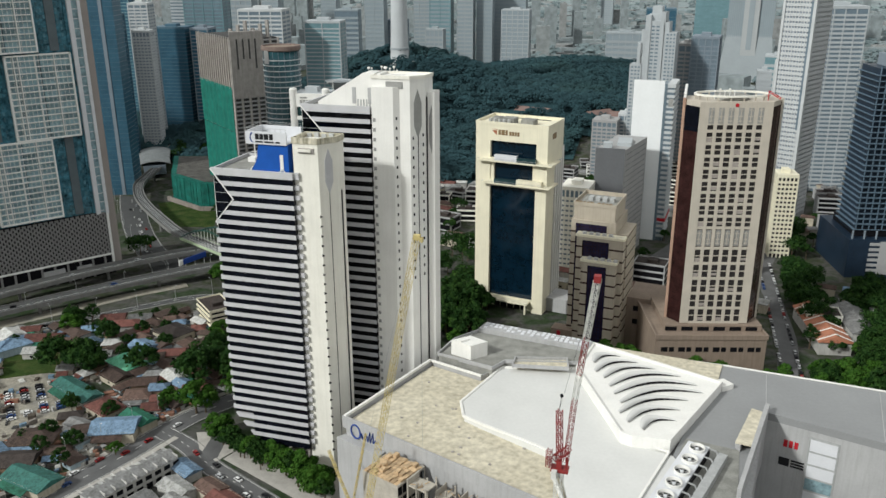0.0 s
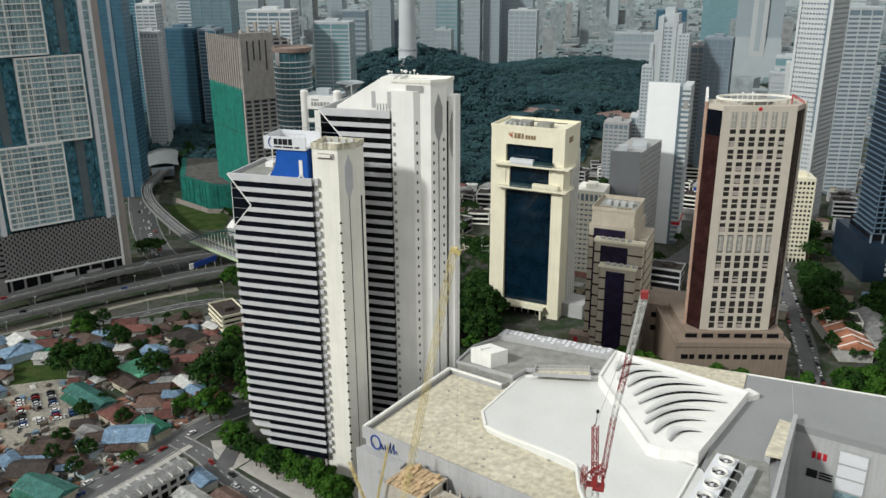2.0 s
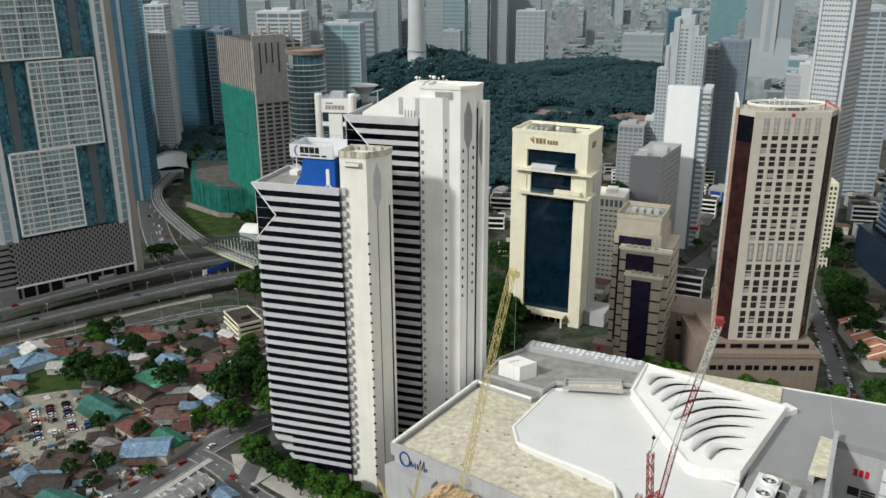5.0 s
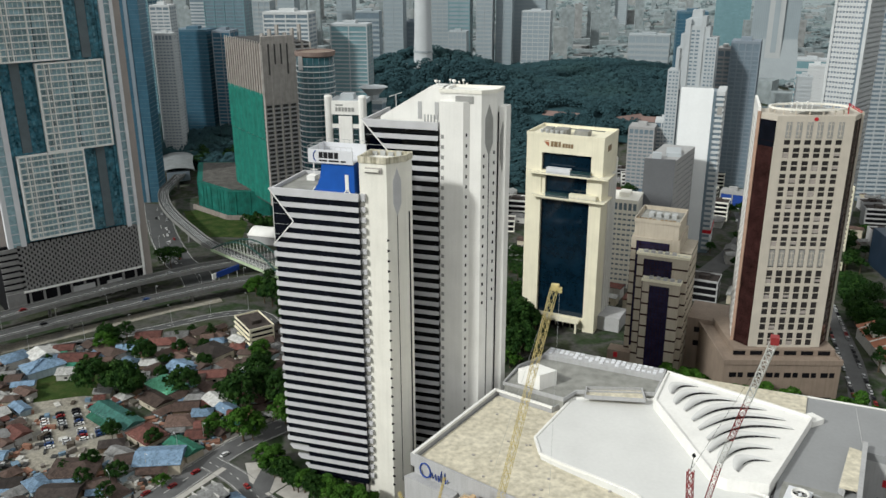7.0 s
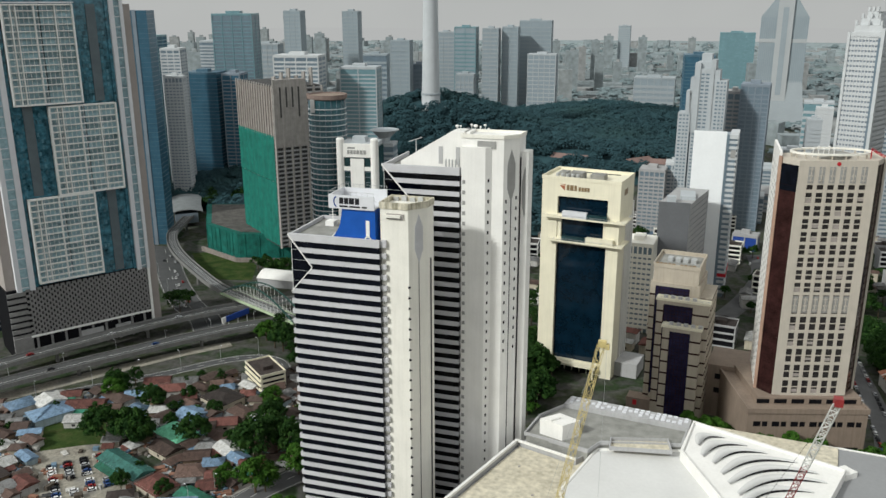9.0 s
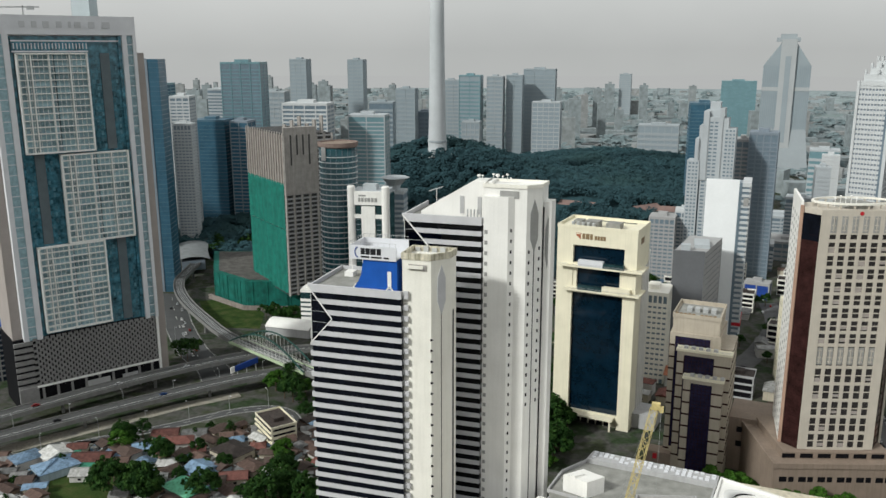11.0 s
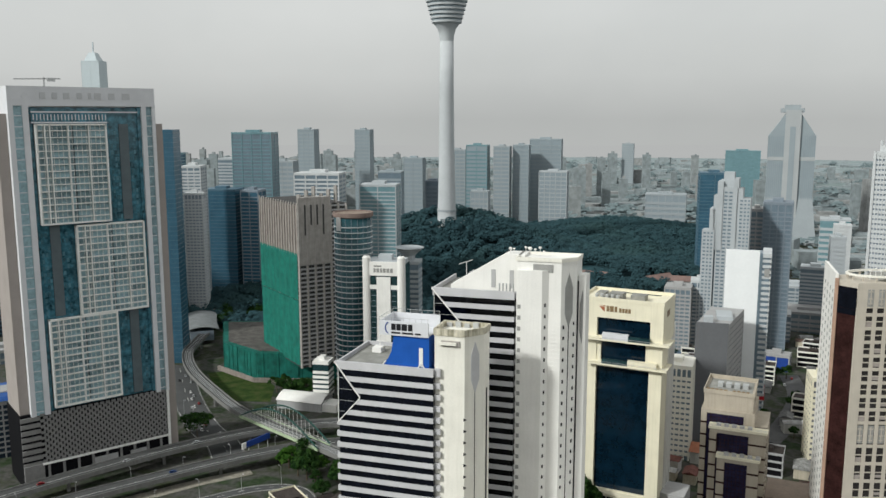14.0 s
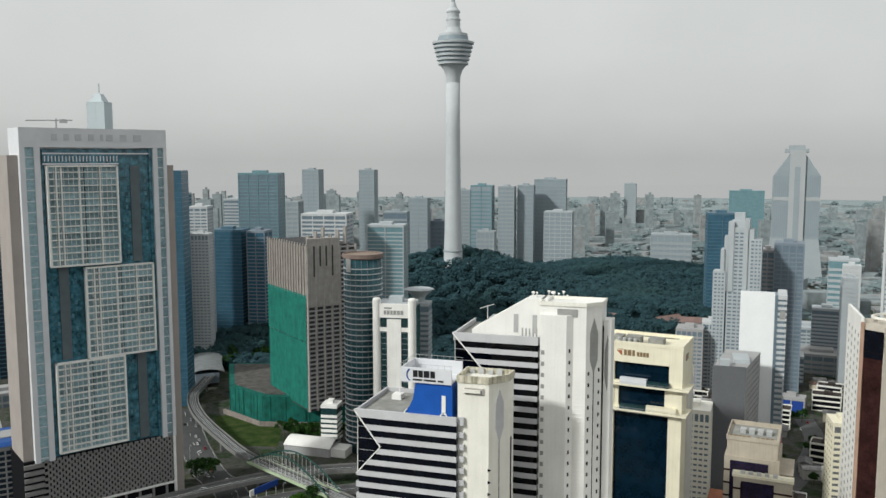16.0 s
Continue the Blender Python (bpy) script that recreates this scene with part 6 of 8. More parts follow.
            part("fan_blade", Geo().prism([(cx + 0.4 * math.cos(a), cy + 0.4 * math.sin(a)), (cx + 2.2 * math.cos(a), cy + 2.2 * math.sin(a)), (cx + 2.2 * math.cos(a + 0.45), cy + 2.2 * math.sin(a + 0.45))], 48.3, 48.42), GREYPLATE, unit, world=True)
        part("fan_hub", Geo().lathe(cx, cy, [(0.6, 48.1), (0.6, 48.7), (0.3, 48.9)], 12), PALEGREY, unit, world=True)
    part("duct", Geo().prism([(7.5, 236), (10.5, 235), (22.4, 275), (19.4, 276)], 43.8, 46.6), STEEL, t, "grey rooftop duct", world=True)
    for k in range(7):
        part("pipe", Geo().beam((8 + k * 1.75, 240 + k * 5.8, 47.6), (4.6 + k * 1.75, 241 + k * 5.8, 47.8), 0.3).beam((8 + k * 1.75, 240 + k * 5.8, 47.6), (9.6 + k * 1.75, 239.5 + k * 5.8, 44), 0.3), STEEL, t, world=True)
    # front wall: script-like sign as plain strokes, lower ledge
    e = Vector((80, -30, 0)).normalized()
    nf = Vector((-0.351, -0.936, 0)) * 0.25

    def stroke(pts, r, m_):
        g = Geo().tube([Vector((-121.3, 266.6, 0)) + e * u + nf + Vector((0, 0, z)) for u, z in pts], r)
        part("sign_shape", g, m_, t, "blue script-like sign stroke", world=True)
    stroke([(5.8 + 2.4 * math.cos(a), 38.6 + 2.9 * math.sin(a)) for a in [i * math.pi / 9 for i in range(19)]], 0.3, SIGNBLUE)
    stroke([(8, 36.6), (9, 38.8), (9.6, 36.6), (10.6, 38.8), (11, 36.4)], 0.28, SIGNBLUE)
    stroke([(11.8, 38.6), (12.2, 36.4), (13.4, 41), (13.6, 36.4), (15, 41), (15.2, 36.6), (16.2, 38.4)], 0.28, SIGNBLUE)
    for k in range(8):
        stroke([(4.4 + k * 1.3, 34.6), (5.0 + k * 1.3, 34.6)], 0.22, PAINT)
    part("front_ledge", Geo().prism([(-124, 264), (-103, 256.2), (-102, 259.6), (-121.4, 267.4)], 0, 35), MALLWALL, t, "stepped lower wall", world=True)
    rng = random.Random(3)
    for i in range(26):
        f, g_ = rng.random(), rng.random()
        x, y = -112 + 58 * f + 14 * g_, 268 - 22 * f + 46 * g_
        if x < -82 + 0.3 * (y - 262) or y < 262 - 0.375 * (x + 36) + 2:
            part("roof_drain", Geo().box(x, x + 0.9, y, y + 0.6, 41, 41.5), CONCRETE, t, world=True)


mall()


# ---- cranes and building site in front of the mall ----
REDSTEEL = mat("red_painted_steel", (0.26, 0.035, 0.035), 0.5, 0.15, 2, 0.4)
WHITESTEEL = mat("white_painted_steel", (0.65, 0.65, 0.62), 0.5, 0.1, 2, 0.4)
YELLOWSTEEL = mat("yellow_painted_steel", (0.55, 0.45, 0.20), 0.5, 0.15, 2, 0.4)
TIMBER = mat("pale_formwork_timber", (0.50, 0.36, 0.22), 0.85, 0.2, 2, 0.4, each=0.3)
SITEGREY = mat("raw_site_concrete", (0.40, 0.37, 0.32), 0.9, 0.15, 3, 0.5, 0.2, each=0.3)


def red_crane():
    t = thing("tower_crane", "red and white luffing tower crane beside the mall", "crane", -26, 187)
    part("mast", Geo().lattice((-25.2, 187, 0), (-25.2, 187, 88), 1.8, 38, 0.08), WHITESTEEL, t, "white lattice mast", world=True)
    part("slew_deck", Geo().box(-27.4, -22.8, 186, 189.2, 88, 88.6).box(-26.0, -24.6, 186.8, 188.0, 88.6, 91).lattice((-26.6, 188, 91), (-23, 187, 95), 1.6, 4, 0.09).box(-23.6, -22.9, 186.6, 187.2, 89, 92.4).lattice((-28, 187, 89), (-28, 187, 94), 1.2, 4, 0.07), REDSTEEL, t, "red slewing deck", world=True)
    part("cab", Geo().box(-27.0, -25.6, 184.8, 186.2, 86.6, 88.8), WHITESTEEL, t, "white driver's cab", world=True)
    part("counterweight", Geo().box(-28.2, -27.4, 187.6, 189.4, 88.6, 90.6), WHITESTEEL, t, world=True)
    part("head_frame", Geo().lattice((-25.4, 188.4, 91), (-26.2, 189.6, 104.4), 1.3, 8, 0.09), REDSTEEL, t, "red lattice head frame", world=True)
    part("head_sheave", Geo().beam((-26.2, 189.6, 104.4), (-25.8, 189.4, 108.6), 0.1).lathe(-25.8, 189.4, [(0.2, 108.2), (0.5, 108.6), (0.2, 109.2)], 10), BLACK, t, world=True)
    a, b, c = Vector((-23.4, 186, 92)), Vector((-21.0, 177, 115)), Vector((-15.6, 159.4, 152.7))
    part("jib", Geo().lattice(a, b, 1.1, 14, 0.05), REDSTEEL, t, "red lower jib", world=True)
    part("jib", Geo().lattice(b, b.lerp(c, 0.25), 1.1, 6, 0.05), WHITESTEEL, t, "white jib section", world=True)
    part("jib", Geo().lattice(b.lerp(c, 0.25), b.lerp(c, 0.55), 1.1, 7, 0.05), REDSTEEL, t, "red jib section", world=True)
    part("jib", Geo().lattice(b.lerp(c, 0.55), c, 1.2, 11, 0.08), WHITESTEEL, t, "white jib tip", world=True)
    part("jib_head", Geo().box(-16.3, -14.9, 158.6, 160.2, 152.2, 153.6), REDSTEEL, t, world=True)
    part("luffing_rope", Geo().beam((-26.2, 189.6, 104.4), c, 0.03), BLACK, t, world=True)


def yellow_crane():
    t = thing("crawler_crane", "yellow crawler crane with long lattice boom", "crane", -91, 165)
    a, b = Vector((-84.9, 164.5, 5)), Vector((-55.7, 164.5, 156.2))
    part("boom", Geo().lattice(a, b, 1.25, 84, 0.045), YELLOWSTEEL, t, "yellow lattice boom", world=True)
    part("boom_head", Geo().box(-56.3, -54.8, 163.9, 165, 155.8, 157).box(-54.9, -54.2, 164, 164.9, 155.4, 156.4), YELLOWSTEEL, t, world=True)
    part("hoist_rope", Geo().beam((-54.6, 164, 156), (-54.9, 164, 60), 0.03).beam((-56, 164.6, 157), (-93, 168, 9), 0.03), STEEL, t, world=True)
    part("carbody", Geo().box(-96, -87, 162, 168, 2, 6), YELLOWSTEEL, t, world=True)
    for y in (160.6, 167.4):
        part("track", Geo().box(-97, -86, y, y + 2, 0, 2), BLACK, t, world=True)
    u = thing("hydraulic_crane", "yellow folding crane boom over the formwork", "crane", -100, 236)
    part("boom", Geo().lattice((-121, 250, 38), (-108, 240, 22), 0.8, 14, 0.07), YELLOWSTEEL, u, world=True)
    part("boom", Geo().lattice((-108, 240, 22), (-100.5, 238, 56), 0.6, 18, 0.06), YELLOWSTEEL, u, world=True)
    part("base", Geo().box(-109, -104, 236, 241, 0, 16), YELLOWSTEEL, u, world=True)


red_crane()
yellow_crane()


def building_site():
    t = thing("building_site", "half-built concrete frame with timber formwork", "construction site", -80, 240, kind="thing")
    rng = random.Random(21)
    part("block", Geo().prism([(-104, 242), (-88.5, 236.4), (-83, 251), (-99, 257)], 0, 37.5), SITEGREY, t, "half-built concrete block", world=True)
    e, n = Vector((0.936, -0.351, 0)), Vector((0.351, 0.936, 0))
    o = Vector((-103.4, 242.2, 37.5))
    for i in range(9):
        for j in range(6):
            p = o + e * (i * 1.75 + rng.uniform(-0.2, 0.2)) + n * (j * 2.4)
            h = rng.uniform(0.2, 0.9) if rng.random() < 0.8 else rng.uniform(1.2, 2.2)
            q = [p, p + e * 1.6, p + e * 1.6 + n * 2.2, p + n * 2.2]
            part("formwork_panel", Geo().prism([(v.x, v.y) for v in q], 37.4, 37.5 + h), TIMBER, t, world=True)
    for k in range(6):
        for lv in range(3):
            p = Vector((-88.2, 236.6, 0)) + n * (k * 2.5)
            part("window_opening", Geo().prism([(p.x - 0.2, p.y), (p.x + 0.7, p.y + 1.7), (p.x + 0.3, p.y + 1.9), (p.x - 0.6, p.y + 0.2)], 24 + lv * 4.6, 27.4 + lv * 4.6), BLACK, t, world=True)
    # broken lower frames along the mall front
    for i in range(16):
        b = Vector((-84, 244, 0)) + e * (i * 4.6) - n * rng.uniform(0, 7)
        h = rng.uniform(29, 38)
        q = [b, b + e * 4.2, b + e * 4.2 + n * 6, b + n * 6]
        part("floor_slab", Geo().prism([(v.x, v.y) for v in q], h - 0.6, h), SITEGREY, t, world=True)
        for c in q:
            part("column", Geo().box(c.x - 0.3, c.x + 0.3, c.y - 0.3, c.y + 0.3, 0, h + rng.uniform(0.5, 3)), SITEGREY, t, world=True)
        if i % 2 == 0:
            part("wall_panel", Geo().prism([(q[0].x, q[0].y), (q[3].x, q[3].y), (q[3].x + 0.4, q[3].y), (q[0].x + 0.4, q[0].y)], h - 5, h + 2.4), SITEGREY, t, world=True)
        for k in range(5):
            p = b + e * rng.uniform(0, 4) + n * rng.uniform(0, 5)
            part("site_plank", Geo().beam((p.x, p.y, h + 0.2), (p.x + rng.uniform(-2.5, 2.5), p.y + rng.uniform(-2.5, 2.5), h + rng.uniform(0.2, 1.2)), 0.12), TIMBER, t, world=True)
    for i in range(20):
        b = Vector((-112, 236, 0)) + e * rng.uniform(0, 90) - n * rng.uniform(4, 26)
        h = rng.uniform(14, 30)
        q = [b, b + e * rng.uniform(3, 7), b + e * 5 + n * rng.uniform(3, 6), b + n * 4]
        part("site_stack", Geo().prism([(v.x, v.y) for v in q], 0, h), rng.choice((SITEGREY, TIMBER, CONCRETE)), t, world=True)


building_site()


# ---- roads, viaducts, railway ----
def road(name, pts, width, label, mt=ASPHALT, z=0.14, lines=True, category="road"):
    line = smooth_line([(x, y, 0.0) for x, y in pts], 8)
    rd = solid(name, strip(Geo(), line, -width / 2, width / 2, z, -0.2), mt, label, category)
    if lines:
        for k in range(0, len(line) - 1, 2):
            part("lane_mark", strip(Geo(), [line[k], line[k].lerp(line[k + 1], 0.7)], -0.14, 0.14, z + 0.02, z - 0.05), PAINT, rd)
        for s in (-1, 1):
            part("edge_line", strip(Geo(), line, s * (width / 2 - 0.5) - 0.1, s * (width / 2 - 0.5) + 0.1, z + 0.02, z - 0.05), PAINT, rd)
            part("kerb", strip(Geo(), line, s * (width / 2 + 0.15) - 0.15, s * (width / 2 + 0.15) + 0.15, z + 0.15, -0.2), PARAPET, rd)
    return rd


def viaduct(name, pts, width, label, pier_every=9, rail=False, wall=PARAPET, deck=DECK, kind="thing", category="viaduct"):
    line = smooth_line(pts, 8)
    t = thing(name, label, category, *pts[len(pts) // 2][:2], kind=kind)
    part("deck", strip(Geo(), line, -width / 2, width / 2, 0, -1.6), deck, t, world=True)
    for s in (-1, 1):
        part("parapet", strip(Geo(), line, s * width / 2 - 0.2, s * width / 2 + 0.2, 1.1, -1.7), wall, t, world=True)
    if rail:
        for s in (-2.2, -0.8, 0.8, 2.2):
            part("rail", strip(Geo(), line, s - 0.1, s + 0.1, 0.35, 0), STEEL, t, world=True)
    else:
        part("centre_line", strip(Geo(), line, -0.12, 0.12, 0.03, -0.05), PAINT, t, world=True)
    for k in range(4, len(line), pier_every):
        p = line[k]
        part("pier", Geo().lathe(p.x, p.y, [(1.1, 0), (1.0, p.z - 3), (1.3, p.z - 1.6)], 10).box(p.x - width * 0.38, p.x + width * 0.38, p.y - 0.9, p.y + 0.9, p.z - 2.8, p.z - 1.5), PARAPET, t, world=True)
    return t


road("road_main", [(-275, 160), (-255, 220), (-246, 240), (-236, 270), (-224.5, 312), (-205, 350), (-190, 400), (-170, 450), (-150, 520)], 13, "grey two-way city road with lane marks")
road("road_side", [(-230, 296), (-212, 289), (-192, 277), (-172, 268), (-150, 258), (-120, 240), (-95, 215)], 10, "side street in front of the striped towers", z=0.18)
for side in (-1, 1):
    way = smooth_line([(-275, 160, 0), (-255, 220, 0), (-246, 240, 0), (-236, 270, 0), (-229, 296, 0)] if side > 0 else [(-275, 160, 0), (-255, 220, 0), (-246, 240, 0), (-236, 270, 0), (-224.5, 312, 0), (-205, 350, 0)], 8)
    solid("pavement", strip(Geo(), way, side * 8.4 - 1.5, side * 8.4 + 1.5, 0.3, -0.2), PAVING, "pale concrete pavement beside the city road", "pavement")
flat("paving_corner", [(-214, 300), (-205, 288), (-192, 281), (-188, 292), (-200, 306)], 0.3, PAVING, "pale paved corner at the road junction", "pavement")
flat("ramp_asphalt", [(-205, 300), (-202, 285), (-195, 281), (-193, 284), (-198, 303)], 0.34, ASPHALT, "dark asphalt drive with turn arrows", "road")
flat("pavement_front", [(-190, 284), (-140, 264), (-128, 272), (-132, 290), (-186, 296)], 0.25, PAVING, "paved forecourt below the tower", "pavement")
road("road_back", [(52, 380), (64, 470), (62, 540), (58, 610), (72, 690), (66, 800)], 11, "tree-lined back street with parked cars", lines=False)
road("road_by_station", [(-560, 760), (-532, 690), (-464, 597), (-404, 530), (-372, 505), (-350, 480)], 22, "wide road curving towards the railway station", DECK)
road("road_under_flyover", [(-425, 330), (-378, 378), (-345, 410), (-312, 446), (-286, 452), (-262, 428)], 8, "frontage road below the highway", DECK)
road("road_lane", [(-395, 372), (-340, 392), (-300, 372), (-262, 360), (-240, 330)], 4, "narrow lane between the houses", DECK, lines=False)
road("road_lane", [(-345, 316), (-318, 330), (-296, 308), (-268, 284), (-244, 262)], 4, "narrow dusty lane between the houses", DIRT, lines=False)
road("road_right_lot", [(14, 900), (13, 800), (16, 725), (2, 660), (-20, 600)], 16, "street with parked vehicles between low blocks", lines=False)
viaduct("flyover", [(-520, 200, 9), (-470, 310, 9), (-434, 378, 9), (-411, 421, 9), (-383, 467, 9), (-351, 507, 9), (-318, 533, 9), (-270, 556, 9), (-210, 580, 9)], 11, "grey concrete highway flyover on round piers")
viaduct("flyover", [(-495, 210, 8), (-452, 296, 8), (-415, 358, 8), (-380, 410, 8), (-339, 464, 8), (-312, 491, 8), (-270, 520, 8), (-220, 540, 8)], 11, "grey concrete elevated highway on piers")
flat("river_channel", [(-440, 330), (-400, 386), (-352, 448), (-330, 470), (-324, 464), (-346, 440), (-392, 376), (-430, 326)], 0.2, DIRT, "muddy strip below the elevated highway", "ground")
viaduct("railway_viaduct", [(-560, 790, 12), (-530, 735, 12), (-513, 690, 12), (-498, 653, 12), (-465, 611, 12), (-416, 567, 12), (-367, 530, 12), (-287, 490, 12), (-230, 462, 12), (-160, 430, 12)], 9, "curved light railway viaduct with two tracks", rail=True)
viaduct("railway_viaduct", [(-560, 800, 14), (-580, 870, 14), (-640, 930, 14)], 9, "light railway viaduct behind the station", rail=True)


def arch_bridge():
    t = thing("arch_bridge", "pale green steel arch bridge carrying the light railway", "bridge", -326, 507, 12)
    a, b = Vector((-366, 529, 12)), Vector((-287, 489.5, 12))
    d = (b - a).normalized()
    s = Vector((-d.y, d.x, 0))
    green = mat("pale_green_girder", (0.42, 0.52, 0.34), 0.6, 0.1, 4, 0.5)
    dark = mat("dark_green_arch_steel", (0.02, 0.07, 0.06), 0.5, 0.15, 4, 0.5)
    for o in (-5.2, 5.2):
        part("girder", Geo().beam(a + s * o, b + s * o, 1.1), green, t, "pale green edge girder", world=True)
        pts = [a.lerp(b, i / 20) + s * o + Vector((0, 0, 0.5 + 14 * math.sin(math.pi * i / 20))) for i in range(21)]
        g = Geo()
        for p, q in zip(pts, pts[1:]):
            g.beam(p, q, 0.55, 6)
        part("arch", g, dark, t, "dark steel arch", world=True)
        for i in range(1, 20):
            part("hanger", Geo().beam(a.lerp(b, i / 20) + s * o, pts[i], 0.13), WHITESTEEL, t, world=True)
        for zz in (1.2, 2.4):
            part("walkway_rail", Geo().beam(a + s * o + Vector((0, 0, zz)), b + s * o + Vector((0, 0, zz)), 0.1), WHITESTEEL, t, world=True)
    for i in range(4, 17, 2):
        z = 0.5 + 14 * math.sin(math.pi * i / 20)
        p = a.lerp(b, i / 20) + Vector((0, 0, z))
        part("arch_brace", Geo().beam(p - s * 5.2, p + s * 5.2, 0.25), dark, t, world=True)


arch_bridge()


bb = thing("billboard", "long blue billboard with a white end panel beside the flyover", "billboard", -336, 494)
part("panel", Geo().prism([(-340.6, 484.4), (-340.0, 484.1), (-333.8, 504.0), (-334.4, 504.2)], 7.5, 11.5), SIGNBLUE, bb, "blue panel", world=True)
part("end_panel", Geo().prism([(-341.6, 481.0), (-341.0, 480.8), (-340.0, 484.0), (-340.6, 484.3)], 7.5, 11.5), WHITE, bb, "white end panel", world=True)
for f in (0.1, 0.5, 0.9):
    part("post", Geo().beam((-340.3 + 6.3 * f, 484.3 + 19.8 * f, 0), (-340.3 + 6.3 * f, 484.3 + 19.8 * f, 7.6), 0.25), STEEL, bb, world=True)


STATIONROOF = mat("weathered_station_roof", (0.20, 0.215, 0.22), 0.6, 0.15, 6, 0.8, 0.1, stain=0.15)


def station():
    t = thing("railway_station", "light railway station with curved grey roof", "railway station", -540, 742)
    pts = [(-566, 779, 14), (-545, 745, 14), (-524, 716, 14)]
    line = smooth_line(pts, 6)
    n = 9
    g = Geo()
    rows = []
    for k in range(n + 1):
        o = -16 + 32 * k / n
        rows.append([p + Vector((0, 0, 1.5 + 3.2 * (1 - (o / 16) ** 2))) for p in side_of(line, o)])
    m = len(line)
    vs = [p for r in rows for p in r] + [p - Vector((0, 0, 0.5)) for r in rows for p in r]
    fs = []
    for k in range(n):
        for i in range(m - 1):
            a = k * m + i
            fs += [(a, a + 1, a + m + 1, a + m), tuple(v + (n + 1) * m for v in (a + m, a + m + 1, a + 1, a))]
    part("roof", g.add(vs, fs), STATIONROOF, t, "curved grey roof", world=True, smooth=True)
    part("concourse", strip(Geo(), line, -11, 11, 0.4, -9), CONC3, t, world=True)
    part("canopy", Geo().box(-572, -548, 716, 728, 14.5, 15.2), STATIONROOF, t, world=True)
    part("billboard", Geo().box(-540, -535, 692, 692.6, 12, 17).beam((-537.5, 692.4, 0), (-537.5, 692.4, 12), 0.4), WHITE, t, world=True)


station()

sh = thing("shed", "low white hall with vaulted roof beside the arch bridge", "hall", -350, 588)
g = Geo()
n = 12
vs = [(-19 + 38 * j, -11 + 22 * i / n, 7 + 4 * math.sin(math.pi * i / n)) for j in (0, 1) for i in range(n + 1)]
g.add(vs + [(x, y, z - 0.4) for x, y, z in vs], [(i, i + 1, n + 2 + i, n + 1 + i) for i in range(n)] + [(2 * n + 2 + i + 1, 2 * n + 2 + i, 3 * n + 3 + i, 3 * n + 4 + i) for i in range(n)])
part("roof", g, WHITE, sh, "vaulted white roof", smooth=True)
part("wall", Geo().box(-18.5, 18.5, -10.5, 10.5, 0, 7.2), MALLWALL, sh)
part("annex", Geo().box(18.5, 30, -8, 6, 0, 6), WHITE, sh)


# ---- houses ----
ROOFS = [mat(n_, c, 0.75, 0.26, 2.8, 0.5, 0.3, each=0.35, stain=0.35) for n_, c in (
    ("rusty_tin_roof", (0.105, 0.068, 0.056)), ("brown_tile_roof", (0.075, 0.052, 0.044)), ("dull_red_roof", (0.145, 0.060, 0.050)), ("grey_tin_roof", (0.19, 0.19, 0.19)),
    ("blue_tin_roof", (0.15, 0.23, 0.33)), ("green_tin_roof", (0.03, 0.15, 0.10)), ("pale_tin_roof", (0.42, 0.42, 0.41)), ("bright_green_tin_roof", (0.10, 0.33, 0.21)), ("dark_brown_roof", (0.045, 0.036, 0.033)), ("teal_tin_roof", (0.035, 0.115, 0.10)))]
WALLS = [mat(n_, c, 0.8, 0.1, 3, 0.5, 0.1, each=0.2, stain=0.15) for n_, c in (("cream_house_wall", (0.50, 0.45, 0.36)), ("white_house_wall", (0.48, 0.47, 0.45)), ("timber_house_wall", (0.22, 0.16, 0.11)), ("blue_house_wall", (0.36, 0.45, 0.50)))]
ROOFNAMES = ("rusty tin", "brown tiled", "dull red", "grey tin", "blue tin", "green tin", "pale tin", "bright green tin", "dark brown", "teal tin")


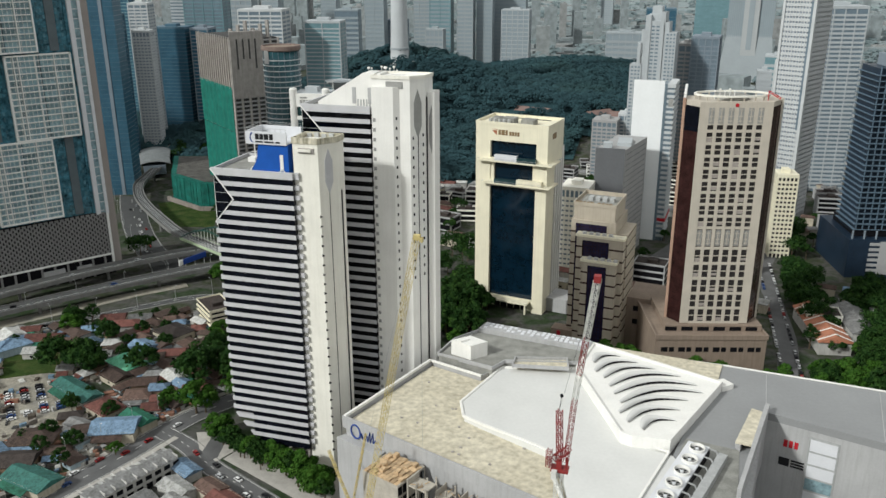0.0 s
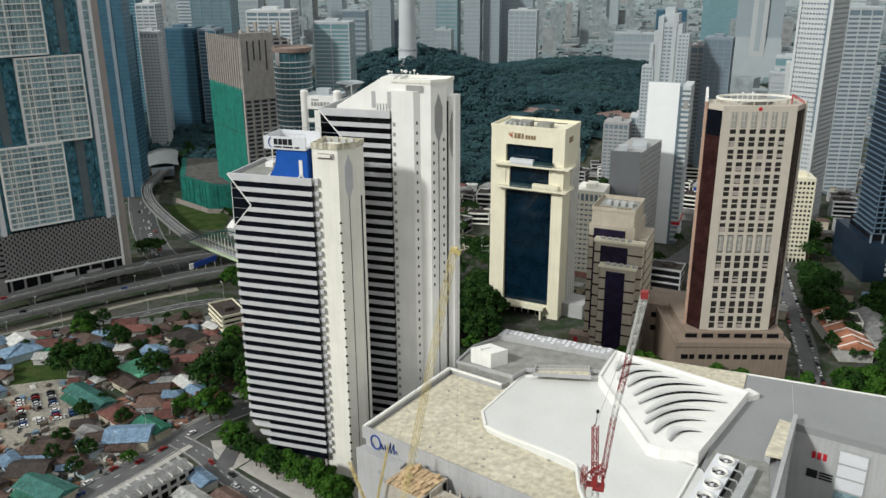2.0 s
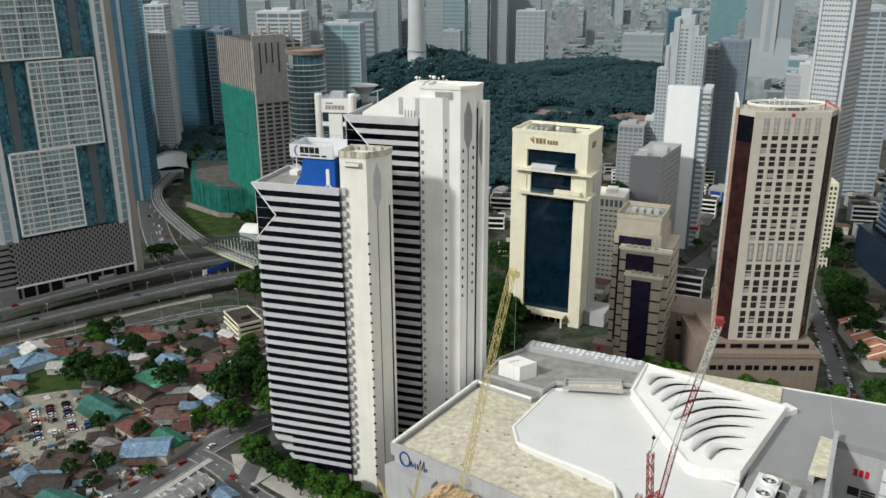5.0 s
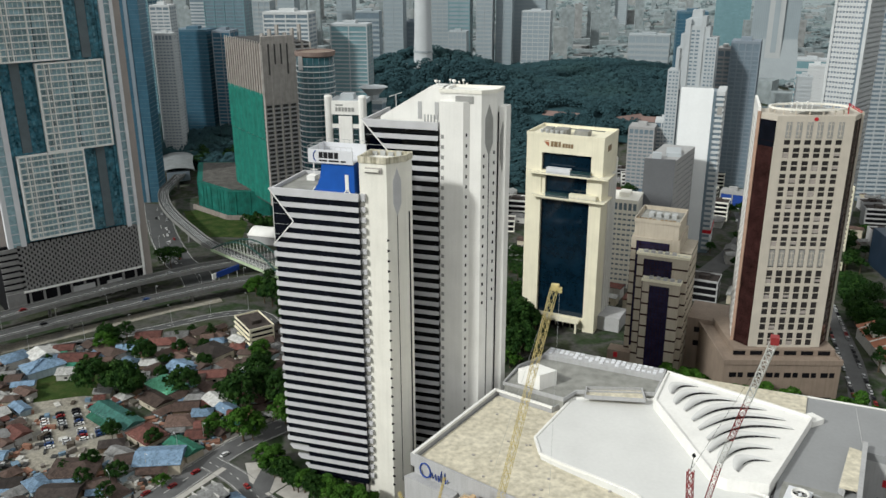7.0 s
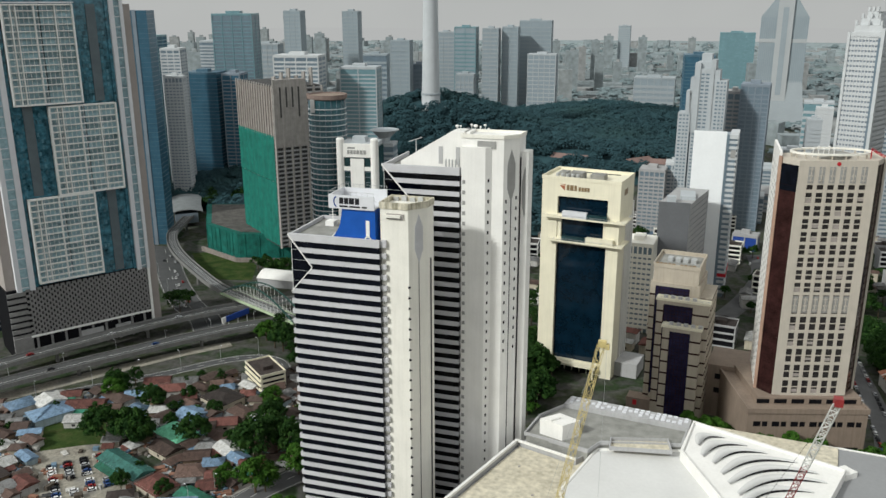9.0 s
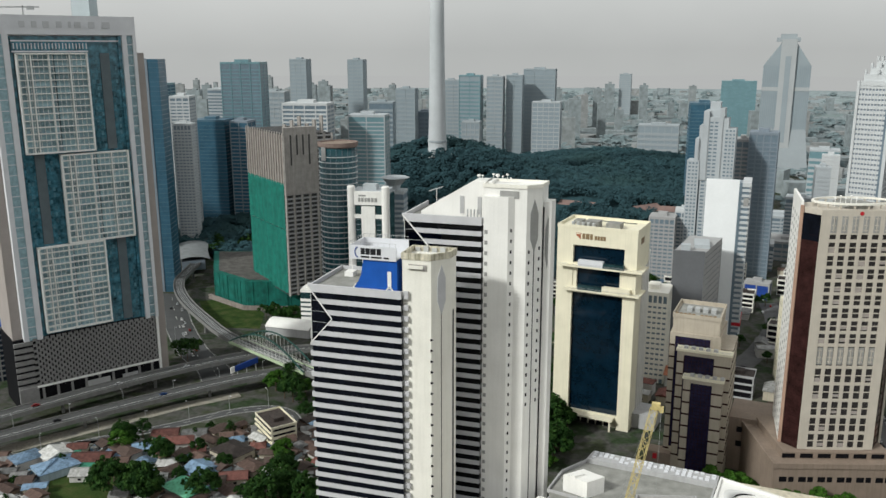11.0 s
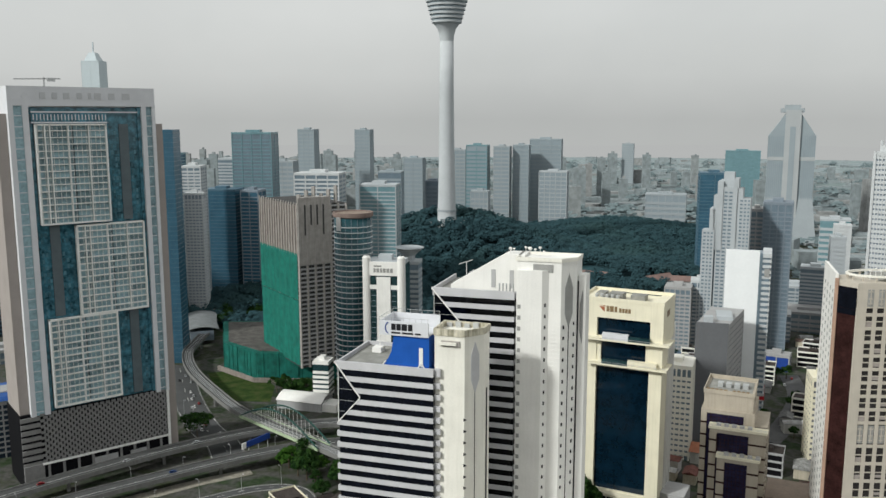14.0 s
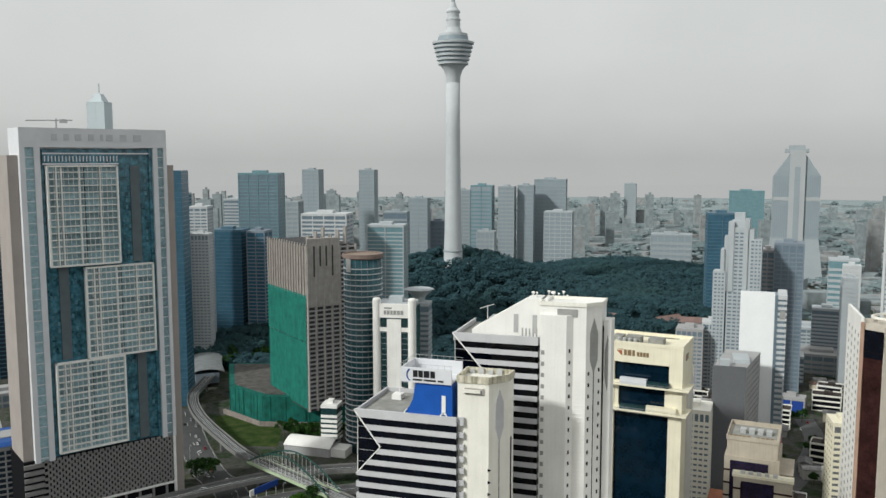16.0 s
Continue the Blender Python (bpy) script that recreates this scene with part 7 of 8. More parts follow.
def house(x, y, w, d, h, yaw, r, wl_=0, hip=False, lean=0, rise=0.3):
    t = thing("house", f"small house with {ROOFNAMES[r]} roof and {('cream', 'white', 'timber', 'pale blue')[wl_]} walls", "house", x, y, 0, yaw, group="low village houses")
    part("wall", Geo().box(-w / 2, w / 2, -d / 2, d / 2, 0, h), WALLS[wl_], t)
    o, hr = 0.7, d * rise * 0.5 + 0.5
    X, Y = w / 2 + o, d / 2 + o
    ins = d * 0.45 if hip else 0
    z0 = h - 0.25
    roof = Geo().add([(-X, -Y, z0), (X, -Y, z0), (X, Y, z0), (-X, Y, z0), (-X + ins, 0, z0 + hr), (X - ins, 0, z0 + hr),
                      (-X, -Y, z0 - 0.18), (X, -Y, z0 - 0.18), (X, Y, z0 - 0.18), (-X, Y, z0 - 0.18)],
                     [(0, 1, 5, 4), (2, 3, 4, 5), (1, 2, 5), (3, 0, 4), (6, 9, 8, 7), (0, 6, 7, 1), (1, 7, 8, 2), (2, 8, 9, 3), (3, 9, 6, 0)])
    part("roof", roof, ROOFS[r], t, ROOFNAMES[r] + " roof")
    if lean:
        q = Geo().add([(-X * 0.8, -Y - 3.2, h * 0.62), (X * 0.5, -Y - 3.2, h * 0.62), (X * 0.5, -Y + 0.2, h * 0.9), (-X * 0.8, -Y + 0.2, h * 0.9), (-X * 0.8, -Y - 3.2, h * 0.57), (X * 0.5, -Y - 3.2, h * 0.57), (X * 0.5, -Y + 0.2, h * 0.85), (-X * 0.8, -Y + 0.2, h * 0.85)],
                      [(0, 1, 2, 3), (7, 6, 5, 4), (0, 4, 5, 1), (1, 5, 6, 2), (2, 6, 7, 3), (3, 7, 4, 0)])
        part("lean_to_roof", q, ROOFS[(r + 3) % 7], t)
        part("lean_to_post", Geo().box(X * 0.46, X * 0.46 + 0.2, -Y - 3.1, -Y - 2.9, 0, h * 0.6), WALLS[2], t)
    part("window", Geo().box(w * 0.1 - 1.2, w * 0.1 + 0.6, -d / 2 - 0.06, -d / 2 + 0.1, 1.1, 2.3), BLACK, t)
    return t


# x, y, width, depth, wall height, yaw, roof, wall
NAMED = [
    (-288, 348, 20, 13, 4.5, -20, 7, 1), (-291, 367, 13, 15, 4.5, -18, 4, 3), (-284, 334, 15, 11, 4, -22, 1, 0), (-260, 319, 13, 11, 4, 24, 0, 1), (-246, 311, 9, 8, 3.5, 24, 2, 1),
    (-292, 313, 31, 11, 5, -22, 9, 1), (-268, 304, 17, 12, 4, -22, 2, 0), (-249, 287, 20, 15, 6, 22, 4, 0), (-245, 299, 17, 9, 4.5, -20, 5, 0), (-281, 270, 20, 15, 4.5, 22, 1, 2),
    (-274, 252, 16, 13, 5, 20, 8, 2), (-258, 243, 24, 13, 4.5, -12, 9, 0), (-366, 347, 14, 20, 5, -30, 4, 3), (-354, 361, 20, 11, 4.5, 20, 2, 1), (-349, 346, 9, 9, 4, 20, 6, 1),
]
NAMED2 = [
    (-343, 374, 18, 10, 4.5, -24, 1, 1), (-334, 381, 15, 9, 4.5, 30, 4, 3), (-334, 398, 14, 10, 4.5, 26, 2, 0), (-286, 390, 19, 16, 5, -22, 8, 0), (-279, 359, 13, 9, 4, 26, 1, 2),
    (-271, 366, 14, 9, 4, 26, 2, 0), (-268, 379, 14, 9, 4, -22, 0, 0), (-252, 357, 15, 13, 4.5, 26, 3, 1), (-254, 342, 13, 9, 4, -30, 6, 1), (-321, 392, 15, 10, 4.5, 26, 2, 1),
    (-318, 403, 13, 9, 4.5, 26, 3, 3), (-376, 358, 12, 14, 5, -26, 6, 1), (-388, 350, 12, 14, 5, -26, 4, 1), (-265, 332, 12, 9, 4, 26, 0, 2), (-264, 352, 11, 8, 4, -26, 0, 0),
]
for i, row in enumerate(NAMED + NAMED2):
    house(*row, hip=i % 3 == 0, lean=i % 2)
rng = random.Random(17)
taken = [(r_[0], r_[1], max(r_[2], r_[3]) * 0.52) for r_ in NAMED + NAMED2]


def free(x, y, r):
    return all((x - a) ** 2 + (y - b) ** 2 > (r + c) ** 2 for a, b, c in taken)


def inside(x, y, poly):
    c = False
    for (x0, y0), (x1, y1) in zip(poly, poly[1:] + poly[:1]):
        if (y0 > y) != (y1 > y) and x < (x1 - x0) * (y - y0) / (y1 - y0) + x0:
            c = not c
    return c


VILLAGE = [(-420, 340), (-392, 330), (-372, 300), (-340, 262), (-310, 225), (-262, 200), (-250, 232), (-240, 262), (-232, 300), (-218, 345), (-200, 385), (-215, 430), (-255, 446), (-300, 425), (-345, 392)]
KEEP = [[(-366, 338), (-346, 315), (-316, 330), (-330, 352), (-357, 362)], [(-347, 313), (-303, 260), (-278, 286), (-300, 320), (-327, 332)]]
for i in range(2600):
    x, y = rng.uniform(-420, -200), rng.uniform(200, 446)
    w, d = rng.uniform(6.5, 12.5), rng.uniform(5.5, 9)
    if not inside(x, y, VILLAGE) or any(inside(x, y, k) for k in KEEP) or not free(x, y, w * 0.40):
        continue
    # keep off the roads
    if abs((x + 236) - (y - 270) * 0.27) < 13 and y < 330:
        continue
    taken.append((x, y, w * 0.43))
    house(x, y, w, d, rng.uniform(3, 5), rng.choice((24, -22, 28, 68, -18)) + rng.uniform(-6, 6), rng.choice((0, 0, 0, 1, 1, 1, 2, 3, 3, 6, 8, 8, 4)), rng.randrange(4), rng.random() < 0.35, rng.random() < 0.5)
    if len(taken) > 205:
        break


def yard_clutter():
    """Crates, awnings, tanks and stacked goods between the village houses, past counting."""
    rng = random.Random(63)
    g = Geo()
    for i in range(9000):
        x, y = rng.uniform(-420, -200), rng.uniform(200, 446)
        if not inside(x, y, VILLAGE) or any(inside(x, y, k) for k in KEEP[:1]) or abs((x + 236) - (y - 270) * 0.27) < 9:
            continue
        if any((x - a) ** 2 + (y - b) ** 2 < (c * 0.95) ** 2 for a, b, c in taken) or any(inside(x, y, k) for k in KEEP) and rng.random() < 0.85:
            continue
        w, d, h, a = rng.uniform(0.5, 2.6), rng.uniform(0.4, 1.6), rng.uniform(0.4, 2.4), rng.uniform(0, 3.1)
        c, s = math.cos(a), math.sin(a)
        g.prism([(x + u * c - v * s, y + u * s + v * c) for u, v in ((-w, -d), (w, -d), (w, d), (-w, d))], 0, h)
    m = patchy("mixed_yard_goods", [(0.40, 0.40, 0.39), (0.10, 0.085, 0.07), (0.22, 0.20, 0.18), (0.06, 0.06, 0.06), (0.16, 0.24, 0.32), (0.26, 0.14, 0.10), (0.50, 0.49, 0.46), (0.13, 0.12, 0.10)], (6, 1.0), islands=True, bump=0)
    solid("yard_clutter", g, m, "crates, awnings and stacked goods in the village yards", "clutter", "stuff")


yard_clutter()


def flats(x, y, w, d, h, yaw, wall_, floors, label):
    t = thing("apartment_block", label, "apartment block", x, y, 0, yaw)
    part("body", Geo().box(-w / 2, w / 2, -d / 2, d / 2, 0, h), wall_, t)
    part("roof_parapet", Geo().ring([(-w / 2 - 0.2, -d / 2 - 0.2), (w / 2 + 0.2, -d / 2 - 0.2), (w / 2 + 0.2, d / 2 + 0.2), (-w / 2 - 0.2, d / 2 + 0.2)], h, h + 1.1, 0.3), wall_, t)
    part("roof_top", Geo().box(-w / 2 + 0.3, w / 2 - 0.3, -d / 2 + 0.3, d / 2 - 0.3, h, h + 0.15).box(-w * 0.1, w * 0.2, -d * 0.2, d * 0.2, h, h + 2.4), ROOFS[8], t)
    fh = h / floors
    for k in range(floors):
        part("window_band", Geo().box(-w / 2 + 0.8, w / 2 - 0.8, -d / 2 - 0.05, -d / 2 + 0.1, k * fh + 1.0, k * fh + fh - 0.5), BLACK, t)
        part("balcony", Geo().box(-w / 2, w / 2, -d / 2 - 0.8, -d / 2, k * fh - 0.1, k * fh + 0.55), wall_, t)
        part("window_band", Geo().box(w / 2 - 0.1, w / 2 + 0.05, -d / 2 + 1, d / 2 - 1, k * fh + 1.2, k * fh + fh - 0.6), BLACK, t)
    return t


flats(-274, 418, 25, 15, 12, -40, CREAM, 4, "cream four-storey walk-up flats with flat roof")


def shophouse():
    t = thing("shophouse_row", "row of white shophouses with weathered grey roof", "shophouses", -215, 252, 0, 70)
    part("body", Geo().box(-20, 20, -5, 5, 0, 8), WALLS[1], t)
    part("roof", Geo().add([(-20.5, -5.6, 8), (20.5, -5.6, 8), (20.5, 5.6, 8), (-20.5, 5.6, 8), (-20.5, 0, 10), (20.5, 0, 10)], [(0, 1, 5, 4), (2, 3, 4, 5), (1, 2, 5), (3, 0, 4), (0, 3, 2, 1)]), ROOFS[3], t)
    for k in range(9):
        part("firewall", Geo().box(-20.3 + k * 5, -19.9 + k * 5, -5.7, 5.7, 7.5, 9.3), WALLS[1], t)
        part("window", Geo().box(-19 + k * 4.6, -16 + k * 4.6, -5.1, -4.9, 4.6, 6.6), BLACK, t)
        part("shop_opening", Geo().box(-19 + k * 4.6, -16 + k * 4.6, -5.1, -4.9, 0.2, 3.0), BLACK, t)
        part("skylight", Geo().box(-17 + k * 4.4, -15.6 + k * 4.4, 0.8, 3.6, 9.2, 9.6), ROOFS[6], t) if k % 3 else None


shophouse()
for row in ((-199, 268, 13, 8, 4.5, -25, 4, 1), (-194, 254, 15, 9, 5, -22, 6, 1), (-180, 258, 12, 9, 5, -22, 0, 0), (-170, 252, 14, 10, 5, -22, 2, 0), (-186, 244, 16, 9, 5, -22, 6, 1), (-204, 240, 14, 10, 5, 68, 3, 1), (-160, 244, 16, 11, 6, -22, 2, 1), (-176, 236, 14, 10, 6, -22, 0, 1)):
    house(*row, rise=0.25)

# blocks behind the tall towers
rng = random.Random(5)
LOWLABEL = ("white low flat-roofed block", "pale grey flat-roofed block with rooftop tanks", "cream shophouse block with flat roof")
LOWWALL = [WHITE, MALLWALL, CREAMW]
lowtaken = [(-104, 500, 34), (-40, 455, 34), (18, 450, 42), (-46, 615, 40), (-30, 675, 26), (-75, 577, 16), (120, 640, 58), (62, 560, 22), (66, 640, 16), (15, 592, 17), (4, 798, 15), (4, 900, 24), (46, 950, 38), (40, 1040, 40), (52, 970, 20), (100, 1140, 16), (-52, 564, 12), (75, 750, 24)]
for i in range(900):
    x, y = rng.uniform(-240, 160), rng.uniform(500, 1080)
    r_ = rng.uniform(8, 16)
    if y < 560 and x < 40:
        continue
    if not all((x - a) ** 2 + (y - b) ** 2 > (r_ + c) ** 2 for a, b, c in lowtaken) or abs(x - 10 - (y - 750) * 0.02) < 20 and y > 690 or abs(x - 64) < 14 and y < 800:
        continue
    if x < -120 and y > 770 or x < -180 and y < 640:
        continue
    lowtaken.append((x, y, r_))
    k = rng.randrange(3)
    h = rng.uniform(7, 18)
    flats(x, y, r_ * 1.5, r_ * 1.1, h, rng.choice((-8, 10, -14, 4)), LOWWALL[k], max(2, int(h / 3.6)), LOWLABEL[k])
    if len(lowtaken) > 92:
        break
for i in range(5000):
    x, y = rng.uniform(-235, 165), rng.uniform(520, 980)
    r_ = rng.uniform(4.5, 8)
    if not all((x - a) ** 2 + (y - b) ** 2 > (r_ + c) ** 2 for a, b, c in lowtaken) or abs(x - 64) < 14 or abs(x - 10) < 14 and y > 690 or x < -110 and y < 600 or x < -180 and y < 640 or x < -120 and y > 770:
        continue
    lowtaken.append((x, y, r_))
    house(x, y, r_ * 2.1, r_ * 1.4, rng.uniform(5, 9), rng.choice((-8, 10, 82, -14)), rng.choice((2, 3, 6, 6, 0, 3, 4)), rng.randrange(2), rng.random() < 0.3)
    if len(lowtaken) > 245:
        break
# long tiled halls at the edge of the woods, and an orange-tiled house by the back street
TILED = mat("orange_clay_tiles", (0.36, 0.15, 0.09), 0.8, 0.15, 3, 0.5, 0.3)
# Duller copy of TILED with haze painted into the orange.
HAZYTILE = mat("hazy_orange_tiles", (0.20, 0.135, 0.12), 0.8, 0.1, 8, 2, 0.0)
for x, y, w, d, yaw, z, tile in ((-186, 1004, 46, 16, -12, 30, HAZYTILE), (-108, 992, 36, 16, 50, 32, HAZYTILE), (-76, 1000, 50, 14, 0, 30, HAZYTILE), (84, 500, 18, 52, 10, 0, TILED), (104, 512, 16, 40, 10, 0, ROOFS[3]), (-101, 540, 16, 14, -6, 0, TILED), (-54, 566, 20, 10, -6, 0, TILED), (60, 690, 26, 14, 10, 0, TILED)):
    t = thing("hall", "long hall with orange tiled gable roof" if tile is not ROOFS[3] else "long hall with grey metal gable roof", "hall", x, y, z, yaw)
    part("wall", Geo().box(-w / 2, w / 2, -d / 2, d / 2, -12 if z else 0, 8), WALLS[1] if z == 0 else CONC2, t)
    if w >= d:
        vs = [(-w / 2 - 1, -d / 2 - 1, 8), (w / 2 + 1, -d / 2 - 1, 8), (w / 2 + 1, d / 2 + 1, 8), (-w / 2 - 1, d / 2 + 1, 8), (-w / 2, 0, 13), (w / 2, 0, 13)]
    else:
        vs = [(w / 2 + 1, -d / 2 - 1, 8), (w / 2 + 1, d / 2 + 1, 8), (-w / 2 - 1, d / 2 + 1, 8), (-w / 2 - 1, -d / 2 - 1, 8), (0, -d / 2, 12), (0, d / 2, 12)]
    part("roof", Geo().add(vs, [(0, 1, 5, 4), (2, 3, 4, 5), (1, 2, 5), (3, 0, 4), (0, 3, 2, 1)]), tile, t)
    if tile is TILED and d > w:
        for k in range(6):
            part("roof_joint", Geo().beam((-w / 2 - 1, -d / 2 + 2 + k * 9, 8.2), (0, -d / 2 + 2 + k * 9, 12.2), 0.4).beam((0, -d / 2 + 2 + k * 9, 12.2), (w / 2 + 1, -d / 2 + 2 + k * 9, 8.2), 0.4), WHITE, t)


# ---- parked and moving-lane vehicles ----
def car_model(paint):
    t = thing("car", "", "car")
    body = Geo().prism([(-2.1, -0.82), (2.1, -0.82), (2.1, 0.82), (-2.1, 0.82)], 0.3, 0.55, [(-2.15, -0.85), (2.15, -0.85), (2.15, 0.85), (-2.15, 0.85)])
    body.prism([(-2.15, -0.85), (2.15, -0.85), (2.15, 0.85), (-2.15, 0.85)], 0.55, 0.95, [(-2.0, -0.8), (2.0, -0.8), (2.0, 0.8), (-2.0, 0.8)])
    body.prism([(-1.25, -0.66), (0.75, -0.66), (0.75, 0.66), (-1.25, 0.66)], 1.38, 1.46, [(-1.15, -0.6), (0.65, -0.6), (0.65, 0.6), (-1.15, 0.6)])
    part("body", body, paint, t)
    part("glasshouse", Geo().prism([(-1.75, -0.78), (1.3, -0.78), (1.3, 0.78), (-1.75, 0.78)], 0.93, 1.4, [(-1.22, -0.64), (0.72, -0.64), (0.72, 0.64), (-1.22, 0.64)]), DARKGLASS, t)
    for x in (-1.3, 1.3):
        for y in (-0.78, 0.78):
            w = part("wheel", Geo().lathe(0, 0, [(0.33, -0.1), (0.33, 0.1)], 10), BLACK, t)
            w.matrix_basis = pose(x, y, 0.33, 90, 0, 0)
    return t


CARS = []
for n_, c in (("white", (0.7, 0.7, 0.7)), ("silver", (0.42, 0.43, 0.44)), ("black", (0.02, 0.02, 0.022)), ("dark red", (0.25, 0.02, 0.02)), ("blue", (0.03, 0.07, 0.2))):
    car = car_model(mat(n_.replace(" ", "_") + "_car_paint", c, 0.3, 0.05, 2, 0.5, 0.0))
    tagged(car, f"{n_} saloon car parked on the street", "car", "cars")
    CARS.append(car)
used = set()


def put_car(x, y, yaw, rng, z=0.15):
    i = rng.choice((0, 0, 0, 1, 1, 2, 2, 3, 4))
    m = pose(x, y, z, 0, 0, yaw)
    if i not in used:
        used.add(i)
        CARS[i].matrix_basis = m
    else:
        copy_thing(CARS[i], m)


rng = random.Random(31)
for r_ in range(4):
    for k in range(11):
        if rng.random() < 0.8:
            p = Vector((-333, 306, 0)) + Vector((0.72, -0.69, 0)) * (k * 3.1 + 2) + Vector((0.69, 0.72, 0)) * (r_ * 7.5 + 2)
            put_car(p.x, p.y, 46 + rng.uniform(-5, 5), rng)
for k in range(30):
    y = 440 + k * 6.2
    if rng.random() < 0.8:
        put_car(59.6 + (y - 470) * -0.02 - 3.8 + 2.4, y, 93, rng)
    if rng.random() < 0.85:
        put_car(67.4 + (y - 470) * -0.03, y, 93, rng)
for f in (0.1, 0.22, 0.3, 0.42, 0.5, 0.62, 0.78):
    y = 225 + f * 100
    put_car(-249 + (y - 240) * 0.32 + rng.choice((-2.6, 2.6)), y, 72, rng)
for x, y, a in ((-190, 278, -28), (-184, 271, -24), (-175, 271, -24), (-166, 262, -24), (-204, 284, -35), (-158, 264, -24), (-152, 255, -24)):
    put_car(x, y, a, rng)
line = smooth_line([(-532, 690, 0), (-464, 597, 0), (-404, 530, 0), (-372, 505, 0)], 14)
for k, p in enumerate(line[:-1]):
    if rng.random() < 0.42:
        q = line[k + 1]
        put_car(p.x + rng.uniform(-7, 7), p.y + rng.uniform(-4, 4), math.degrees(math.atan2(q.y - p.y, q.x - p.x)), rng)
for k in range(9):
    put_car(12 + rng.uniform(-7, 7), 690 + k * 20, 88, rng)
for k in range(6):
    put_car(-30 + rng.uniform(-18, 18), 560 + rng.uniform(0, 60), rng.choice((0, 90)), rng)
for x, y, a in ((-398, 440, 58), (-374, 479, 52), (-424, 397, 60)):
    put_car(x, y, a, rng, 9.05)
for x, y, a in ((-398, 385, 58), (-362, 436, 52)):
    put_car(x, y, a, rng, 8.05)


# ---- trees ----
def fast_mesh(name, verts, quads, mt):
    me = bpy.data.meshes.new(name)
    me.vertices.add(len(verts))
    me.vertices.foreach_set("co", verts.astype(np.float32).ravel())
    me.loops.add(quads.size)
    me.loops.foreach_set("vertex_index", quads.astype(np.int32).ravel())
    me.polygons.add(len(quads))
    me.polygons.foreach_set("loop_start", np.arange(0, quads.size, 4, dtype=np.int32))
    me.update(calc_edges=True)
    me.materials.append(mt)
    return me


def leaf_cloud(gen, centres, radii, per, size, jitter=0.45, up=0.0):
    """Quads scattered on lumpy shells round the centres."""
    n = len(centres) * per
    c = np.repeat(centres, per, axis=0)
    r = np.repeat(radii, per)
    v = gen.normal(size=(n, 3))
    v /= np.linalg.norm(v, axis=1)[:, None]
    v[:, 2] = np.where(v[:, 2] < -0.45, -v[:, 2], v[:, 2])
    p = c + v * (r * gen.uniform(0.7, 1.08, n))[:, None] * np.array([1, 1, 0.8])
    nrm = v * (1 - up) + np.array([0, -0.4, 1.0]) * up + gen.normal(size=(n, 3)) * jitter
    nrm /= np.linalg.norm(nrm, axis=1)[:, None]
    a = np.cross(nrm, gen.normal(size=(n, 3)))
    a /= np.linalg.norm(a, axis=1)[:, None]
    b = np.cross(nrm, a)
    s = size * gen.uniform(0.6, 1.3, n)[:, None]
    q = np.stack([p - a * s - b * s * 0.7, p + a * s - b * s * 0.7, p + a * s * 0.8 + b * s * 0.7, p - a * s * 0.8 + b * s * 0.7], axis=1).reshape(-1, 3)
    return q, np.arange(4 * n).reshape(-1, 4)


def tree_model(seed, spread, height, lumps, mt, label):
    gen = np.random.default_rng(seed)
    rng = random.Random(seed)
    t = thing("tree", label, "tree")
    g = Geo().lathe(0, 0, [(0.42, -0.3), (0.32, height * 0.25), (0.22, height * 0.5)], 8)
    cs, rs = [], []
    for i in range(lumps):
        a, rad = rng.uniform(0, 2 * math.pi), spread * math.sqrt(rng.random()) * 0.9
        z = height * (0.42 + 0.56 * (1 - (rad / spread) ** 2) * rng.uniform(0.2, 1.0))
        c = (rad * math.cos(a), rad * math.sin(a), z)
        cs.append(c)
        rs.append(spread * rng.uniform(0.13, 0.33))
        if i < 6:
            g.beam((0, 0, height * 0.3), c, 0.12)
    part("trunk", g, BARK, t)
    q, f = leaf_cloud(gen, np.array(cs), np.array(rs), 90, spread * 0.045 + 0.04)
    ob = new("crown", fast_mesh("crown", q, f, mt))
    ob.parent = t
    return t


TREES = [
    tree_model(1, 5.2, 11.5, 42, LEAF, "dark green broad-crowned tree"), tree_model(2, 4.0, 13, 34, LEAF, "dark green tall tree"),
    tree_model(3, 6.4, 12, 40, LEAFLIGHT, "bright green spreading rain tree"), tree_model(4, 3.6, 8, 24, LEAFLIGHT, "bright green small street tree"), tree_model(5, 7.6, 18, 64, LEAF, "large dark green spreading tree"),
]
tree_used = set()
far_trees = []


def put_tree(i, x, y, s, rng, z=0.0):
    m = pose(x, y, z, 0, 0, rng.uniform(0, 360))
    if y > 480:
        far_trees.append((i, x, y, s))
        return
    if i not in tree_used:
        tree_used.add(i)
        TREES[i].scale = (s, s, s)
        TREES[i].matrix_basis = m @ Matrix.Diagonal((s, s, s, 1))
    else:
        ob = copy_thing(TREES[i], m)
        ob.matrix_basis = m @ Matrix.Diagonal((s, s, s, 1))


rng = random.Random(77)
BIG = [(4, -320, 332, 1.35), (4, -302, 334, 1.3), (0, -312, 342, 1.5), (4, -275, 345, 1.05), (4, -238, 340, 1.4), (2, -224, 316, 1.55), (4, -222, 350, 1.2), (4, -234, 356, 1.1), (2, -212, 336, 1.3), (4, -208, 352, 1.2), (2, -220, 318, 1.0)]
